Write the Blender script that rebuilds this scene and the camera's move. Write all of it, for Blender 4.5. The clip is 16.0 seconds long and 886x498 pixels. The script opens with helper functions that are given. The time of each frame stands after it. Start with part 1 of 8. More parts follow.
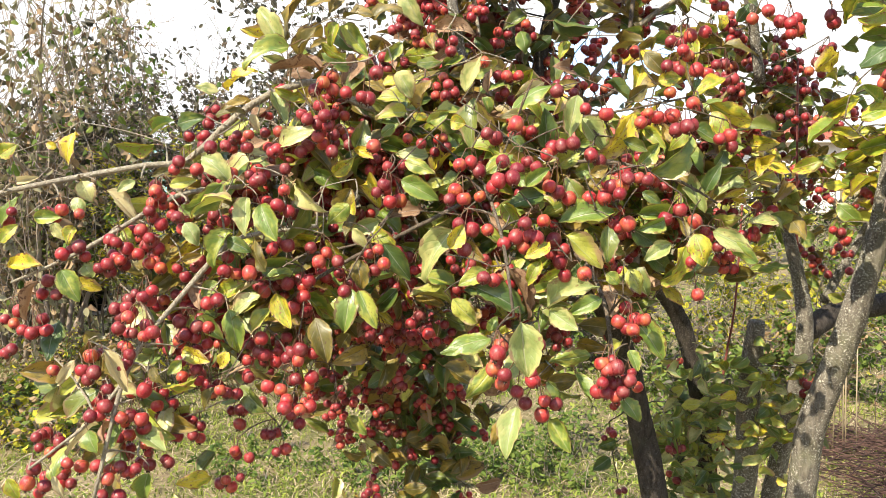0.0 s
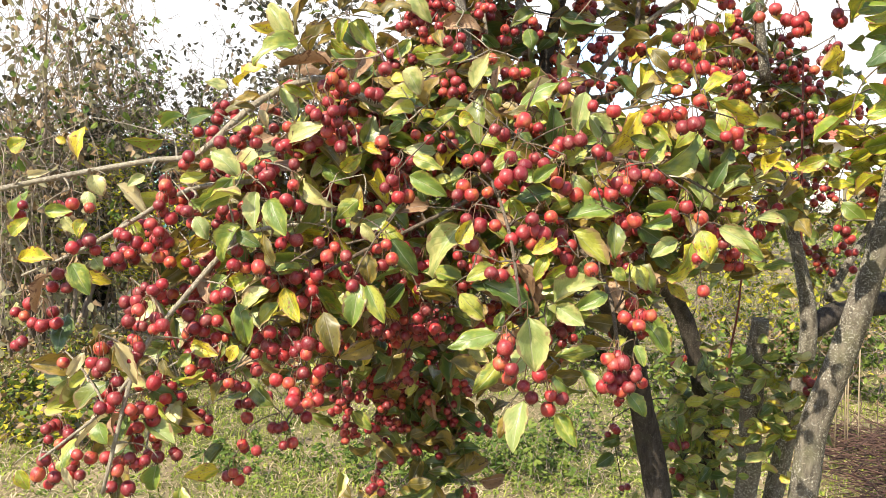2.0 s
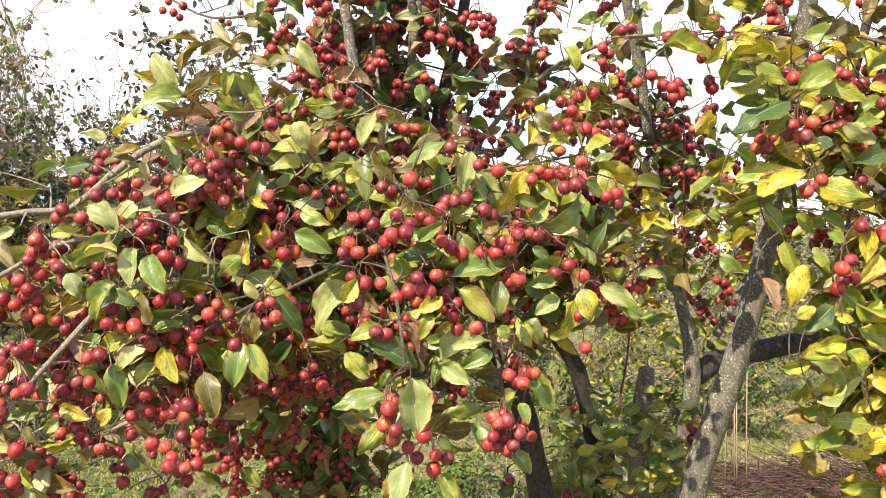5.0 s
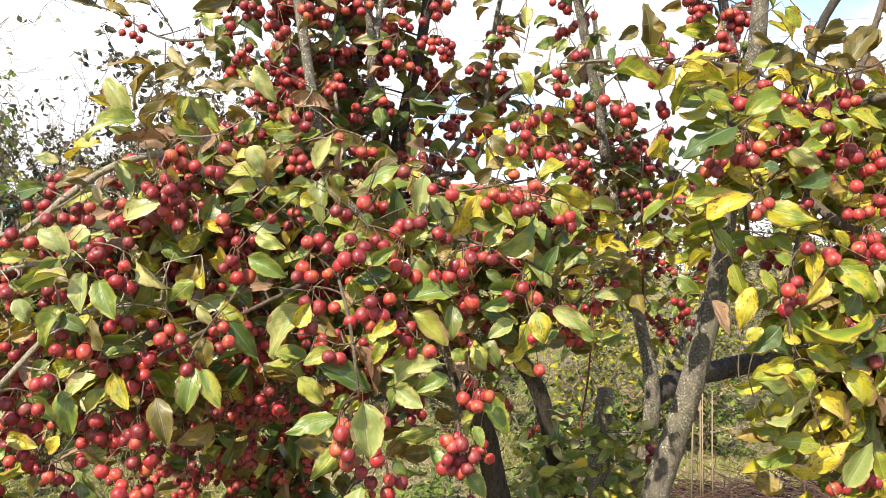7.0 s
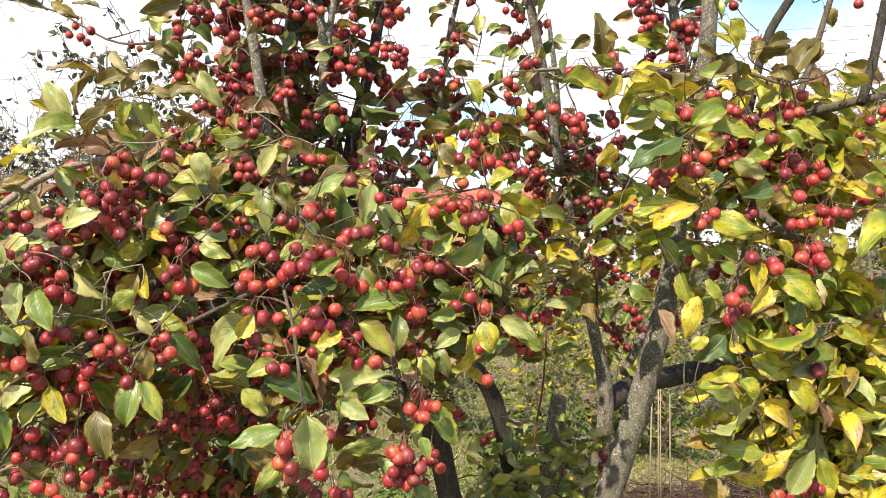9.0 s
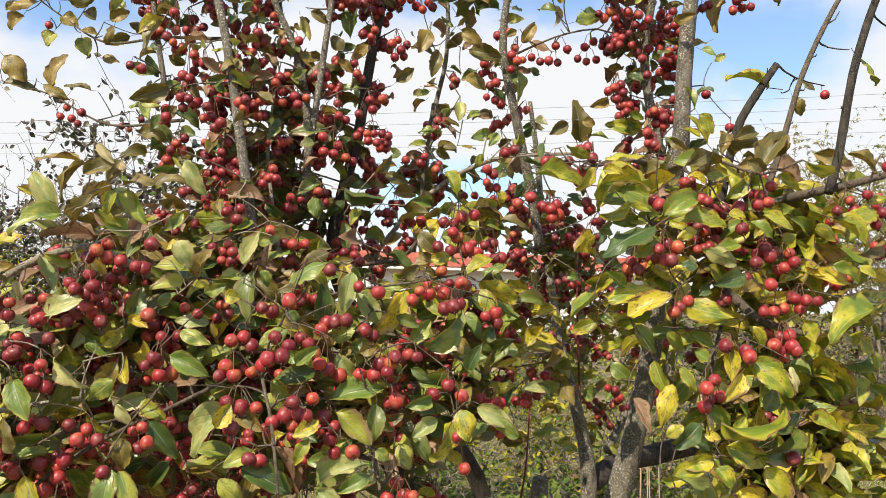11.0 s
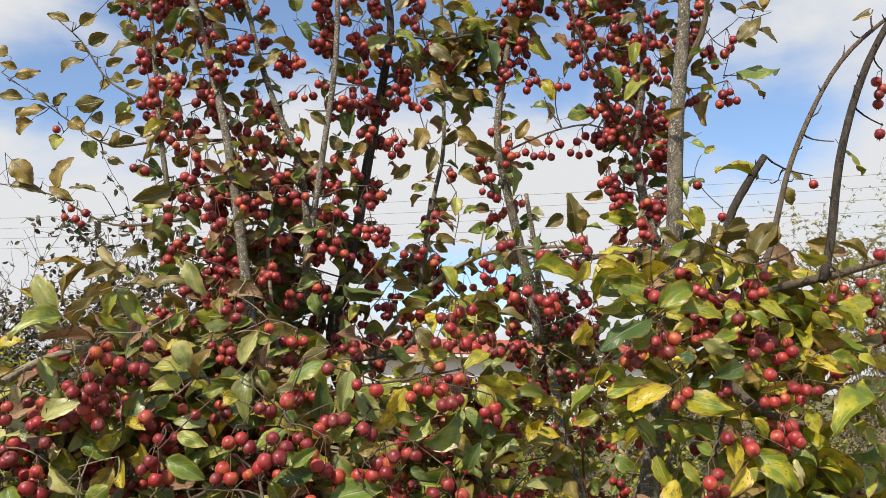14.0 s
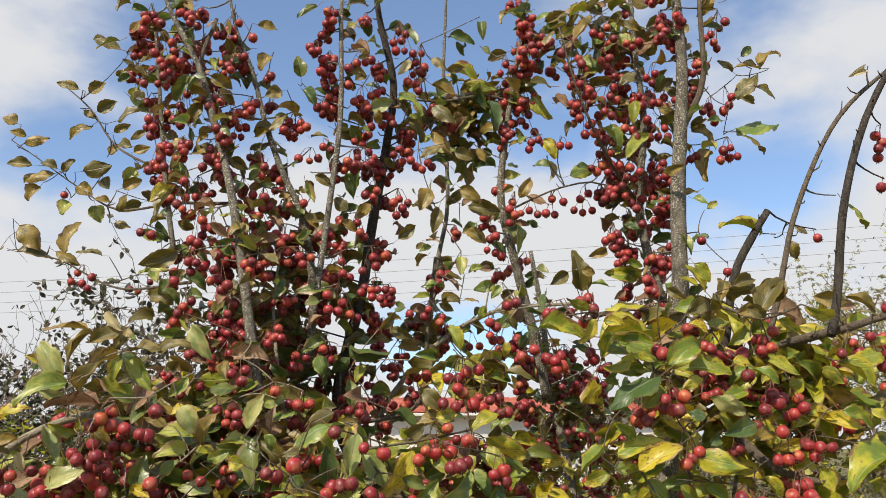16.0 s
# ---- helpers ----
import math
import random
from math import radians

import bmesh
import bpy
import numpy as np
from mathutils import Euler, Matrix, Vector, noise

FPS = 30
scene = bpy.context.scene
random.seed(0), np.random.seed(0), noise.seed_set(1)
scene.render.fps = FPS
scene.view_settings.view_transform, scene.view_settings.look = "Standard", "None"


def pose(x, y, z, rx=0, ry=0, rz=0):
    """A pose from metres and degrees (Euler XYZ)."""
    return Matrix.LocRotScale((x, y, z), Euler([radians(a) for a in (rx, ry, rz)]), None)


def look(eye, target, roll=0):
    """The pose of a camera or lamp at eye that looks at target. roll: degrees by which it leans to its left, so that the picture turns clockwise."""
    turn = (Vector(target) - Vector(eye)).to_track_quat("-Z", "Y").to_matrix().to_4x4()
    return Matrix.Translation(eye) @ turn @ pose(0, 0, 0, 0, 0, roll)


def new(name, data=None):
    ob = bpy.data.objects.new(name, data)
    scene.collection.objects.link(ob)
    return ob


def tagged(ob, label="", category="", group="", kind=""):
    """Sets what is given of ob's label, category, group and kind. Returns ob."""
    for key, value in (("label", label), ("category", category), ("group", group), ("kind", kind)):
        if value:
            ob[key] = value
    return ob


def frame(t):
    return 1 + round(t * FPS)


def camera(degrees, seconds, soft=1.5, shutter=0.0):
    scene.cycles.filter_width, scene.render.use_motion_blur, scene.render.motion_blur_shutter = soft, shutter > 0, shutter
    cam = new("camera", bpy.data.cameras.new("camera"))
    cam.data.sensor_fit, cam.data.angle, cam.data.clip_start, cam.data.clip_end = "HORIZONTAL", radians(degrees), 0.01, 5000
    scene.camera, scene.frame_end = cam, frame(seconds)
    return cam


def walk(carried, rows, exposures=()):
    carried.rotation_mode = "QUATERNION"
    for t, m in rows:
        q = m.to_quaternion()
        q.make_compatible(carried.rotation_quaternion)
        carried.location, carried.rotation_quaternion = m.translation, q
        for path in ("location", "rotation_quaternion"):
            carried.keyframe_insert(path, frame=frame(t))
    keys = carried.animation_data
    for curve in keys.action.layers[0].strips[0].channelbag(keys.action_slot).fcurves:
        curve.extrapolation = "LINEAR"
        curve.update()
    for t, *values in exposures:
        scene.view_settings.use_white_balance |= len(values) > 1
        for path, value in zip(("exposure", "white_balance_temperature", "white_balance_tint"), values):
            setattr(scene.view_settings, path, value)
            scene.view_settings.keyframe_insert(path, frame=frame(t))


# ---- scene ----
cam = camera(56.7, 16.0, soft=0.8)
walk(cam, [
    (0, look((0.006, 0.004, 1.505), (0.004, 1.997, 1.341), 0.1)),
    (0.5, look((0.002, 0, 1.504), (0.002, 1.993, 1.336), 0.2)),
    (1, look((-0.001, -0.003, 1.502), (-0.005, 1.99, 1.334), 0.3)),
    (1.5, look((-0.002, -0.004, 1.502), (-0.006, 1.989, 1.333), 0.4)),
    (2, look((-0.002, -0.005, 1.502), (-0.009, 1.988, 1.333), 0.4)),
    (2.5, look((0, -0.003, 1.508), (0.017, 1.991, 1.354), 0.4)),
    (3, look((0.011, 0.001, 1.515), (0.083, 1.996, 1.393), 0.5)),
    (3.5, look((0.017, 0, 1.518), (0.144, 1.993, 1.423), 0.7)),
    (4, look((0.019, 0, 1.521), (0.183, 1.992, 1.438), 0.8)),
    (6.5, look((0.046, -0.006, 1.535), (0.316, 1.975, 1.497), 0.9)),
    (7, look((0.052, -0.009, 1.535), (0.337, 1.97, 1.512), 0.8)),
    (7.5, look((0.064, -0.006, 1.531), (0.373, 1.97, 1.506), 0.8)),
    (8, look((0.071, -0.003, 1.534), (0.409, 1.968, 1.503), 0.7)),
    (8.5, look((0.075, -0.002, 1.537), (0.434, 1.965, 1.51), 0.7)),
    (11, look((0.091, -0.029, 1.58), (0.48, 1.927, 1.721), 1)),
    (11.5, look((0.095, -0.03, 1.584), (0.482, 1.923, 1.778), 1)),
    (12, look((0.093, -0.032, 1.587), (0.481, 1.917, 1.817), 0.9)),
    (12.5, look((0.092, -0.037, 1.588), (0.477, 1.908, 1.851), 0.7)),
    (13, look((0.093, -0.04, 1.591), (0.473, 1.901, 1.887), 0.5)),
    (13.5, look((0.093, -0.042, 1.592), (0.475, 1.894, 1.921), 0.3)),
    (14, look((0.097, -0.044, 1.594), (0.473, 1.889, 1.943), 0)),
    (14.5, look((0.096, -0.042, 1.595), (0.473, 1.886, 1.967), -0.2)),
    (15, look((0.098, -0.041, 1.596), (0.473, 1.881, 2.001), -0.4)),
    (15.5, look((0.097, -0.045, 1.598), (0.467, 1.869, 2.045), -0.6)),
    (16, look((0.095, -0.046, 1.598), (0.456, 1.861, 2.083), -0.8)),
], exposures=[(0, 0.84), (2.5, 0.84), (6.5, 0.66), (8.5, 0.59), (11, 0.15), (13, -0.06), (16, -0.15)])

# ---- sky and sun ----
SUN_WAY = Vector((-0.46, -0.52, 0.72)).normalized()
world = bpy.data.worlds.new("sky")
scene.world = world
world.use_nodes = True
wn, wl = world.node_tree.nodes, world.node_tree.links
wn.clear()
sky = wn.new("ShaderNodeTexSky")
sky.sky_type, sky.sun_disc = "NISHITA", False
sky.sun_elevation = math.asin(SUN_WAY.z)
sky.sun_rotation = math.atan2(SUN_WAY.x, SUN_WAY.y)
sky.air_density, sky.dust_density, sky.ozone_density = 1.0, 0.5, 4.0
coord = wn.new("ShaderNodeTexCoord")
stretch = wn.new("ShaderNodeMapping")
stretch.inputs["Location"].default_value = (0.35, 0.2, 0.1)
stretch.inputs["Scale"].default_value = (1.0, 1.0, 1.9)
puffs = wn.new("ShaderNodeTexNoise")
puffs.inputs["Scale"].default_value, puffs.inputs["Detail"].default_value = 3.2, 7.0
puffs.inputs["Roughness"].default_value = 0.52
split = wn.new("ShaderNodeSeparateXYZ")
low = wn.new("ShaderNodeMapRange")          # thicker cloud towards the horizon
low.inputs["From Min"].default_value, low.inputs["From Max"].default_value = 0.12, 0.48
low.inputs["To Min"].default_value, low.inputs["To Max"].default_value = 0.22, -0.05
total = wn.new("ShaderNodeMath")
SKY_SHAPES = (((0.20, 0.97, 0.125), (0.15, 0.3, 0.06), -0.40), ((-0.30, 0.85, 0.46), (0.18, 0.3, 0.15), 0.11), ((0.50, 0.82, 0.29), (0.10, 0.3, 0.09), -0.13),
              ((0.26, 0.94, 0.24), (0.22, 0.3, 0.08), 0.16), ((-0.25, 0.91, 0.33), (0.12, 0.3, 0.05), -0.14), ((0.48, 0.75, 0.45), (0.16, 0.3, 0.10), 0.10), ((0.08, 0.88, 0.47), (0.22, 0.3, 0.08), -0.12))
cover = wn.new("ShaderNodeMapRange")
cover.interpolation_type = "SMOOTHSTEP"
cover.inputs["From Min"].default_value, cover.inputs["From Max"].default_value = 0.41, 0.66
cover.inputs["To Min"].default_value = 0.06        # thin veil over the blue
mix = wn.new("ShaderNodeMix")
mix.data_type = "RGBA"
mix.inputs[7].default_value = (5.1, 5.15, 5.25, 1)
back = wn.new("ShaderNodeBackground")
back.inputs["Strength"].default_value = 0.165
end = wn.new("ShaderNodeOutputWorld")
wl.new(coord.outputs["Generated"], stretch.inputs["Vector"])
wl.new(stretch.outputs["Vector"], puffs.inputs["Vector"])
wl.new(coord.outputs["Generated"], split.inputs["Vector"])
wl.new(split.outputs["Z"], low.inputs["Value"])
wl.new(puffs.outputs["Fac"], total.inputs[0])
wl.new(low.outputs["Result"], total.inputs[1])
level = total.outputs[0]
for centre, size, amount in SKY_SHAPES:          # openings (less cloud) and banks (more)
    place = wn.new("ShaderNodeMapping")
    place.inputs["Location"].default_value = [-c / r for c, r in zip(centre, size)]
    place.inputs["Scale"].default_value = [1 / r for r in size]
    reach = wn.new("ShaderNodeVectorMath")
    reach.operation = "LENGTH"
    near = wn.new("ShaderNodeMapRange")
    near.interpolation_type = "SMOOTHSTEP"
    near.inputs["From Min"].default_value, near.inputs["From Max"].default_value = 0.3, 1.35
    near.inputs["To Min"].default_value, near.inputs["To Max"].default_value = amount, 0.0
    plus = wn.new("ShaderNodeMath")
    wl.new(coord.outputs["Generated"], place.inputs["Vector"])
    wl.new(place.outputs["Vector"], reach.inputs[0])
    wl.new(reach.outputs["Value"], near.inputs["Value"])
    wl.new(level, plus.inputs[0])
    wl.new(near.outputs["Result"], plus.inputs[1])
    level = plus.outputs[0]
wl.new(level, cover.inputs["Value"])
wl.new(cover.outputs["Result"], mix.inputs[0])
lift = wn.new("ShaderNodeVectorMath")
lift.operation = "SCALE"
lift.inputs["Scale"].default_value = 1.22
wl.new(sky.outputs[0], lift.inputs[0])
wl.new(lift.outputs[0], mix.inputs[6])
wl.new(mix.outputs[2], back.inputs["Color"])
wl.new(back.outputs[0], end.inputs[0])

sun = new("sun", bpy.data.lights.new("sun", "SUN"))
sun.data.energy, sun.data.angle, sun.data.color = 5.7, radians(0.55), (1.0, 0.885, 0.70)
sun.matrix_world = look(SUN_WAY * 30, (0, 0, 0))


# ---- materials ----
class Nodes:
    """A short way to wire a node material."""

    def __init__(self, name):
        self.m = bpy.data.materials.new(name)
        self.m.use_nodes = True
        self.t = self.m.node_tree
        self.t.nodes.clear()

    def node(self, kind, links):
        n = self.t.nodes.new(kind)
        for k, s in links.items():
            self.t.links.new(s, n.inputs[k])
        return n

    def math(self, op, a, b=0.0, c=None):
        n = self.t.nodes.new("ShaderNodeMath")
        n.operation = op
        for i, v in enumerate((a, b) if c is None else (a, b, c)):
            if isinstance(v, (int, float)):
                n.inputs[i].default_value = v
            else:
                self.t.links.new(v, n.inputs[i])
        return n.outputs[0]

    def blend(self, fac, a, b):
        n = self.t.nodes.new("ShaderNodeMix")
        n.data_type = "RGBA"
        for i, v in ((0, fac), (6, a), (7, b)):
            if isinstance(v, (int, float)):
                n.inputs[i].default_value = v
            elif isinstance(v, tuple):
                n.inputs[i].default_value = (*v, 1)
            else:
                self.t.links.new(v, n.inputs[i])
        return n.outputs[2]

    def span(self, v, a, b, c=0.0, d=1.0):
        n = self.t.nodes.new("ShaderNodeMapRange")
        n.interpolation_type = "SMOOTHSTEP"
        self.t.links.new(v, n.inputs[0])
        for i, x in enumerate((a, b, c, d)):
            n.inputs[i + 1].default_value = x
        return n.outputs[0]

    def noise(self, scale, detail=3.0, vector=None, w=None, rough=0.55):
        n = self.t.nodes.new("ShaderNodeTexNoise")
        n.inputs["Scale"].default_value, n.inputs["Detail"].default_value, n.inputs["Roughness"].default_value = scale, detail, rough
        if vector is not None:
            self.t.links.new(vector, n.inputs["Vector"])
        if w is not None:
            n.noise_dimensions = "4D"
            self.t.links.new(w, n.inputs["W"])
        return n.outputs[0]

    def chance(self):
        """A number from 0 to 1 for each object or loose piece."""
        a = self.t.nodes.new("ShaderNodeObjectInfo").outputs["Random"]
        b = self.t.nodes.new("ShaderNodeNewGeometry").outputs["Random Per Island"]
        return self.math("FRACT", self.math("ADD", a, b))

    def finish(self, color, rough=0.5, height=None, depth=0.002, strength=0.5, through_light=None, metal=0.0, specular=0.5, coat=0.0):
        p = self.t.nodes.new("ShaderNodeBsdfPrincipled")
        for k, v in (("Base Color", color), ("Roughness", rough), ("Metallic", metal), ("Specular IOR Level", specular), ("Coat Weight", coat)):
            if isinstance(v, (int, float)):
                p.inputs[k].default_value = v
            elif isinstance(v, tuple):
                p.inputs[k].default_value = (*v, 1)
            else:
                self.t.links.new(v, p.inputs[k])
        if height is not None:
            b = self.t.nodes.new("ShaderNodeBump")
            b.inputs["Strength"].default_value, b.inputs["Distance"].default_value = strength, depth
            self.t.links.new(height, b.inputs["Height"])
            self.t.links.new(b.outputs[0], p.inputs["Normal"])
        last = p.outputs[0]
        if through_light is not None:
            tr = self.t.nodes.new("ShaderNodeBsdfTranslucent")
            if isinstance(color, tuple):
                tr.inputs[0].default_value = (*color, 1)
            else:
                self.t.links.new(color, tr.inputs[0])
            ms = self.t.nodes.new("ShaderNodeMixShader")
            ms.inputs[0].default_value = through_light
            self.t.links.new(last, ms.inputs[1])
            self.t.links.new(tr.outputs[0], ms.inputs[2])
            last = ms.outputs[0]
        o = self.t.nodes.new("ShaderNodeOutputMaterial")
        self.t.links.new(last, o.inputs[0])
        return self.m


def leaf_material(name, face, second, spot, spots=0.4, gloss=0.26, light=0.22, rim=0.6):
    """A crab-apple leaf: pale midrib and side veins, blotches of its second colour, brown specks and a worn rim."""
    n = Nodes(name)
    uv = n.t.nodes.new("ShaderNodeUVMap").outputs[0]
    xyz = n.node("ShaderNodeSeparateXYZ", {0: uv})
    u, v = xyz.outputs[0], xyz.outputs[1]
    rnd = n.chance()
    seed = n.math("MULTIPLY", rnd, 37.0)
    side = n.math("ABSOLUTE", n.math("SUBTRACT", v, 0.5))
    big = n.noise(2.6, 2.0, uv, seed)
    fine = n.noise(16.0, 4.0, uv, seed)
    amount = n.math("ADD", big, n.math("MULTIPLY", n.math("SUBTRACT", rnd, 0.5), 0.42))
    c = n.blend(n.span(amount, 0.43, 0.66), face, second)
    c = n.blend(n.math("MULTIPLY", n.span(fine, 0.45, 0.75), 0.35), c, tuple(0.55 * a for a in face))
    worn = n.math("ADD", n.math("MULTIPLY", side, 1.6), n.math("MULTIPLY", fine, 0.5))
    c = n.blend(n.math("MULTIPLY", n.span(worn, 0.74, 1.0), rim), c, second)
    burnt = n.math("ADD", n.math("MULTIPLY", side, 1.3), n.noise(5.0, 4.0, uv, n.math("ADD", seed, 3.0), 0.7))
    c = n.blend(n.math("MULTIPLY", n.span(burnt, 1.06, 1.16), min(1.0, 0.45 + spots)), c, spot)
    dry = n.math("ADD", n.math("ADD", n.math("MULTIPLY", side, 0.9), n.math("MULTIPLY", u, 0.35)), n.math("ADD", n.noise(2.2, 3.0, uv, n.math("ADD", seed, 6.0)), n.math("MULTIPLY", n.math("SUBTRACT", rnd, 0.5), 0.5)))
    c = n.blend(n.math("MULTIPLY", n.span(dry, 1.20, 1.34), 0.75), c, tuple(0.35 * a + b for a, b in zip(spot, (0.30, 0.20, 0.12))))
    rib = n.math("SUBTRACT", 1.0, n.span(side, 0.008, 0.035))
    wave = n.math("FRACT", n.math("SUBTRACT", n.math("ADD", n.math("MULTIPLY", u, 7.0), n.math("MULTIPLY", fine, 0.7)), n.math("MULTIPLY", side, 5.0)))
    vein = n.math("SUBTRACT", 1.0, n.span(n.math("ABSOLUTE", n.math("SUBTRACT", wave, 0.5)), 0.02, 0.13))
    c = n.blend(n.math("MULTIPLY", n.math("MAXIMUM", rib, n.math("MULTIPLY", vein, 0.07)), 0.5), c, tuple(min(1, 0.5 * a + 0.22) for a in second))
    speck = n.span(n.noise(9.0, 3.0, uv, n.math("ADD", seed, 9.0), 0.7), 0.69 - 0.16 * spots, 0.74 - 0.14 * spots)
    c = n.blend(n.math("MULTIPLY", speck, min(1, 0.5 + spots)), c, spot)
    relief = n.math("ADD", n.math("ADD", n.math("MULTIPLY", rib, -0.7), n.math("MULTIPLY", vein, -0.3)), n.math("MULTIPLY", fine, 0.5))
    shine = n.math("ADD", gloss + 0.03, n.math("MULTIPLY", fine, 0.24))
    return n.finish(c, shine, relief, 0.0012, 0.7, through_light=light, specular=0.75)


green = leaf_material("leaf_green", (0.150, 0.225, 0.035), (0.40, 0.41, 0.065), (0.15, 0.075, 0.03), 0.42, 0.25, 0.23)
# pale green; the light colour also paints the sheen of glossy leaves
pale = leaf_material("leaf_pale_sheen", (0.27, 0.33, 0.10), (0.54, 0.52, 0.20), (0.27, 0.15, 0.08), 0.42, 0.25, 0.23)
olive = leaf_material("leaf_olive", (0.125, 0.108, 0.018), (0.31, 0.215, 0.032), (0.08, 0.04, 0.016), 0.55, 0.30, 0.23)
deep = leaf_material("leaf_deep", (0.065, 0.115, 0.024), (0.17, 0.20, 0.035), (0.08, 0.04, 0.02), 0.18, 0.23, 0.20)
yellow = leaf_material("leaf_yellow", (0.24, 0.29, 0.02), (0.62, 0.50, 0.032), (0.24, 0.10, 0.04), 0.8, 0.30, 0.24, rim=0.6)
lime = leaf_material("leaf_lime", (0.165, 0.24, 0.02), (0.50, 0.46, 0.03), (0.22, 0.10, 0.045), 0.6, 0.27, 0.24, rim=0.5)
brown = leaf_material("leaf_brown", (0.24, 0.135, 0.065), (0.40, 0.26, 0.15), (0.13, 0.06, 0.03), 0.7, 0.6, 0.2)
tan = leaf_material("leaf_tan", (0.52, 0.44, 0.22), (0.62, 0.55, 0.30), (0.26, 0.15, 0.07), 0.4, 0.45, 0.25)


def fruit_material():
    n = Nodes("fruit_skin")
    rnd = n.chance()
    seed = n.math("MULTIPLY", rnd, 53.0)
    uv = n.t.nodes.new("ShaderNodeUVMap").outputs[0]
    big = n.noise(2.2, 2.0, uv, seed)
    c = n.blend(n.span(rnd, 0.10, 0.9), (0.165, 0.0095, 0.018), (0.385, 0.023, 0.030))
    ripe = n.math("MULTIPLY", n.math("MULTIPLY", n.span(big, 0.40, 0.68), 0.85), n.span(rnd, 0.58, 1.0))
    c = n.blend(ripe, c, (0.50, 0.17, 0.04))
    c = n.blend(n.math("MULTIPLY", n.span(n.noise(3.0, 4.0, uv, n.math("ADD", seed, 2.0)), 0.46, 0.72), 0.55), c, (0.10, 0.008, 0.013))
    c = n.blend(n.math("MULTIPLY", n.span(n.noise(2.4, 3.0, uv, n.math("ADD", seed, 5.0)), 0.40, 0.75), 0.30), c, (0.44, 0.22, 0.17))
    c = n.blend(n.math("MULTIPLY", n.span(n.noise(34.0, 2.0, uv, seed), 0.62, 0.70), 0.45), c, (0.60, 0.33, 0.20))
    return n.finish(c, n.math("ADD", 0.30, n.math("MULTIPLY", big, 0.22)), n.noise(9.0, 3.0, uv, seed), 0.0015, 0.35, specular=0.45)


def bark_material(name, dark, light, moss, flecks, scale=1.0):
    """Grey apple bark: broad stains, fine cracks, pale lichen crumbs and short cross lenticels."""
    n = Nodes(name)
    pos = n.t.nodes.new("ShaderNodeTexCoord").outputs["Object"]
    m = n.node("ShaderNodeMapping", {0: pos})
    m.inputs["Scale"].default_value = (1, 1, 0.35)
    lie_across = n.node("ShaderNodeMapping", {0: pos})
    lie_across.inputs["Scale"].default_value = (1, 1, 3.0)
    broad = n.noise(14.0 * scale, 5.0, pos, rough=0.7)
    grain = n.noise(90.0 * scale, 6.0, m.outputs[0], rough=0.7)
    c = n.blend(n.span(grain, 0.30, 0.72), dark, light)
    c = n.blend(n.math("MULTIPLY", n.span(broad, 0.45, 0.70), 0.7), c, moss)
    crumbs = n.math("MULTIPLY", n.span(n.noise(250.0 * scale, 4.0, pos, rough=0.75), 0.53, 0.60), n.span(n.noise(16.0 * scale, 3.0, pos), 0.30, 0.52))
    c = n.blend(n.math("MULTIPLY", crumbs, flecks), c, (0.60, 0.58, 0.50))
    bars = n.span(n.noise(110.0 * scale, 2.0, lie_across.outputs[0]), 0.64, 0.72)
    c = n.blend(n.math("MULTIPLY", bars, 0.45 * flecks), c, (0.52, 0.47, 0.38))
    return n.finish(c, 0.85, n.math("ADD", grain, n.math("MULTIPLY", crumbs, 0.5)), 0.005, 0.9, specular=0.2)


bark = bark_material("bark_grey", (0.072, 0.062, 0.05), (0.235, 0.21, 0.168), (0.15, 0.15, 0.09), 1.0)
# darker copy of the bark: shade on some stems is put into its colour
shaded_bark = bark_material("bark_shaded", (0.024, 0.020, 0.018), (0.088, 0.073, 0.061), (0.062, 0.06, 0.043), 0.12)
twig_bark = bark_material("bark_twig", (0.085, 0.062, 0.046), (0.22, 0.175, 0.13), (0.15, 0.13, 0.08), 0.25, 2.0)
pale_bark = bark_material("bark_pale", (0.24, 0.20, 0.145), (0.48, 0.43, 0.33), (0.34, 0.30, 0.20), 0.2, 2.0)
stalk_skin = Nodes("stalk_skin").finish((0.15, 0.075, 0.04), 0.65)
calyx_skin = Nodes("calyx_skin").finish((0.065, 0.034, 0.022), 0.9)
fruit_skin = fruit_material()


def plain(name, a, b, scale=4.0, rough=0.8, depth=0.003, light=None, per_piece=True):
    """Two colours mixed by noise and from piece to piece."""
    n = Nodes(name)
    pos = n.t.nodes.new("ShaderNodeTexCoord").outputs["Object"]
    v = n.noise(scale, 5.0, pos, rough=0.6)
    if per_piece:
        v = n.math("ADD", n.math("MULTIPLY", v, 0.6), n.math("MULTIPLY", n.chance(), 0.45))
    return n.finish(n.blend(n.span(v, 0.25, 0.78), a, b), rough, v, depth, 0.5, through_light=light, specular=0.3)


# ---- mesh helpers ----
def mesh_of(name, verts, faces, mats, index=None, uvs=None, smooth=True):
    me = bpy.data.meshes.new(name)
    me.from_pydata(verts, [], faces)
    for m in mats:
        me.materials.append(m)
    if index is not None:
        me.polygons.foreach_set("material_index", np.asarray(index, dtype=np.int32))
    if uvs is not None:
        layer = me.uv_layers.new(name="UVMap")
        corner = np.zeros(len(me.loops), dtype=np.int32)
        me.loops.foreach_get("vertex_index", corner)
        layer.data.foreach_set("uv", np.asarray(uvs, dtype=np.float32)[corner].ravel())
    if smooth:
        me.polygons.foreach_set("use_smooth", np.ones(len(me.polygons), dtype=bool))
    me.update()
    return me


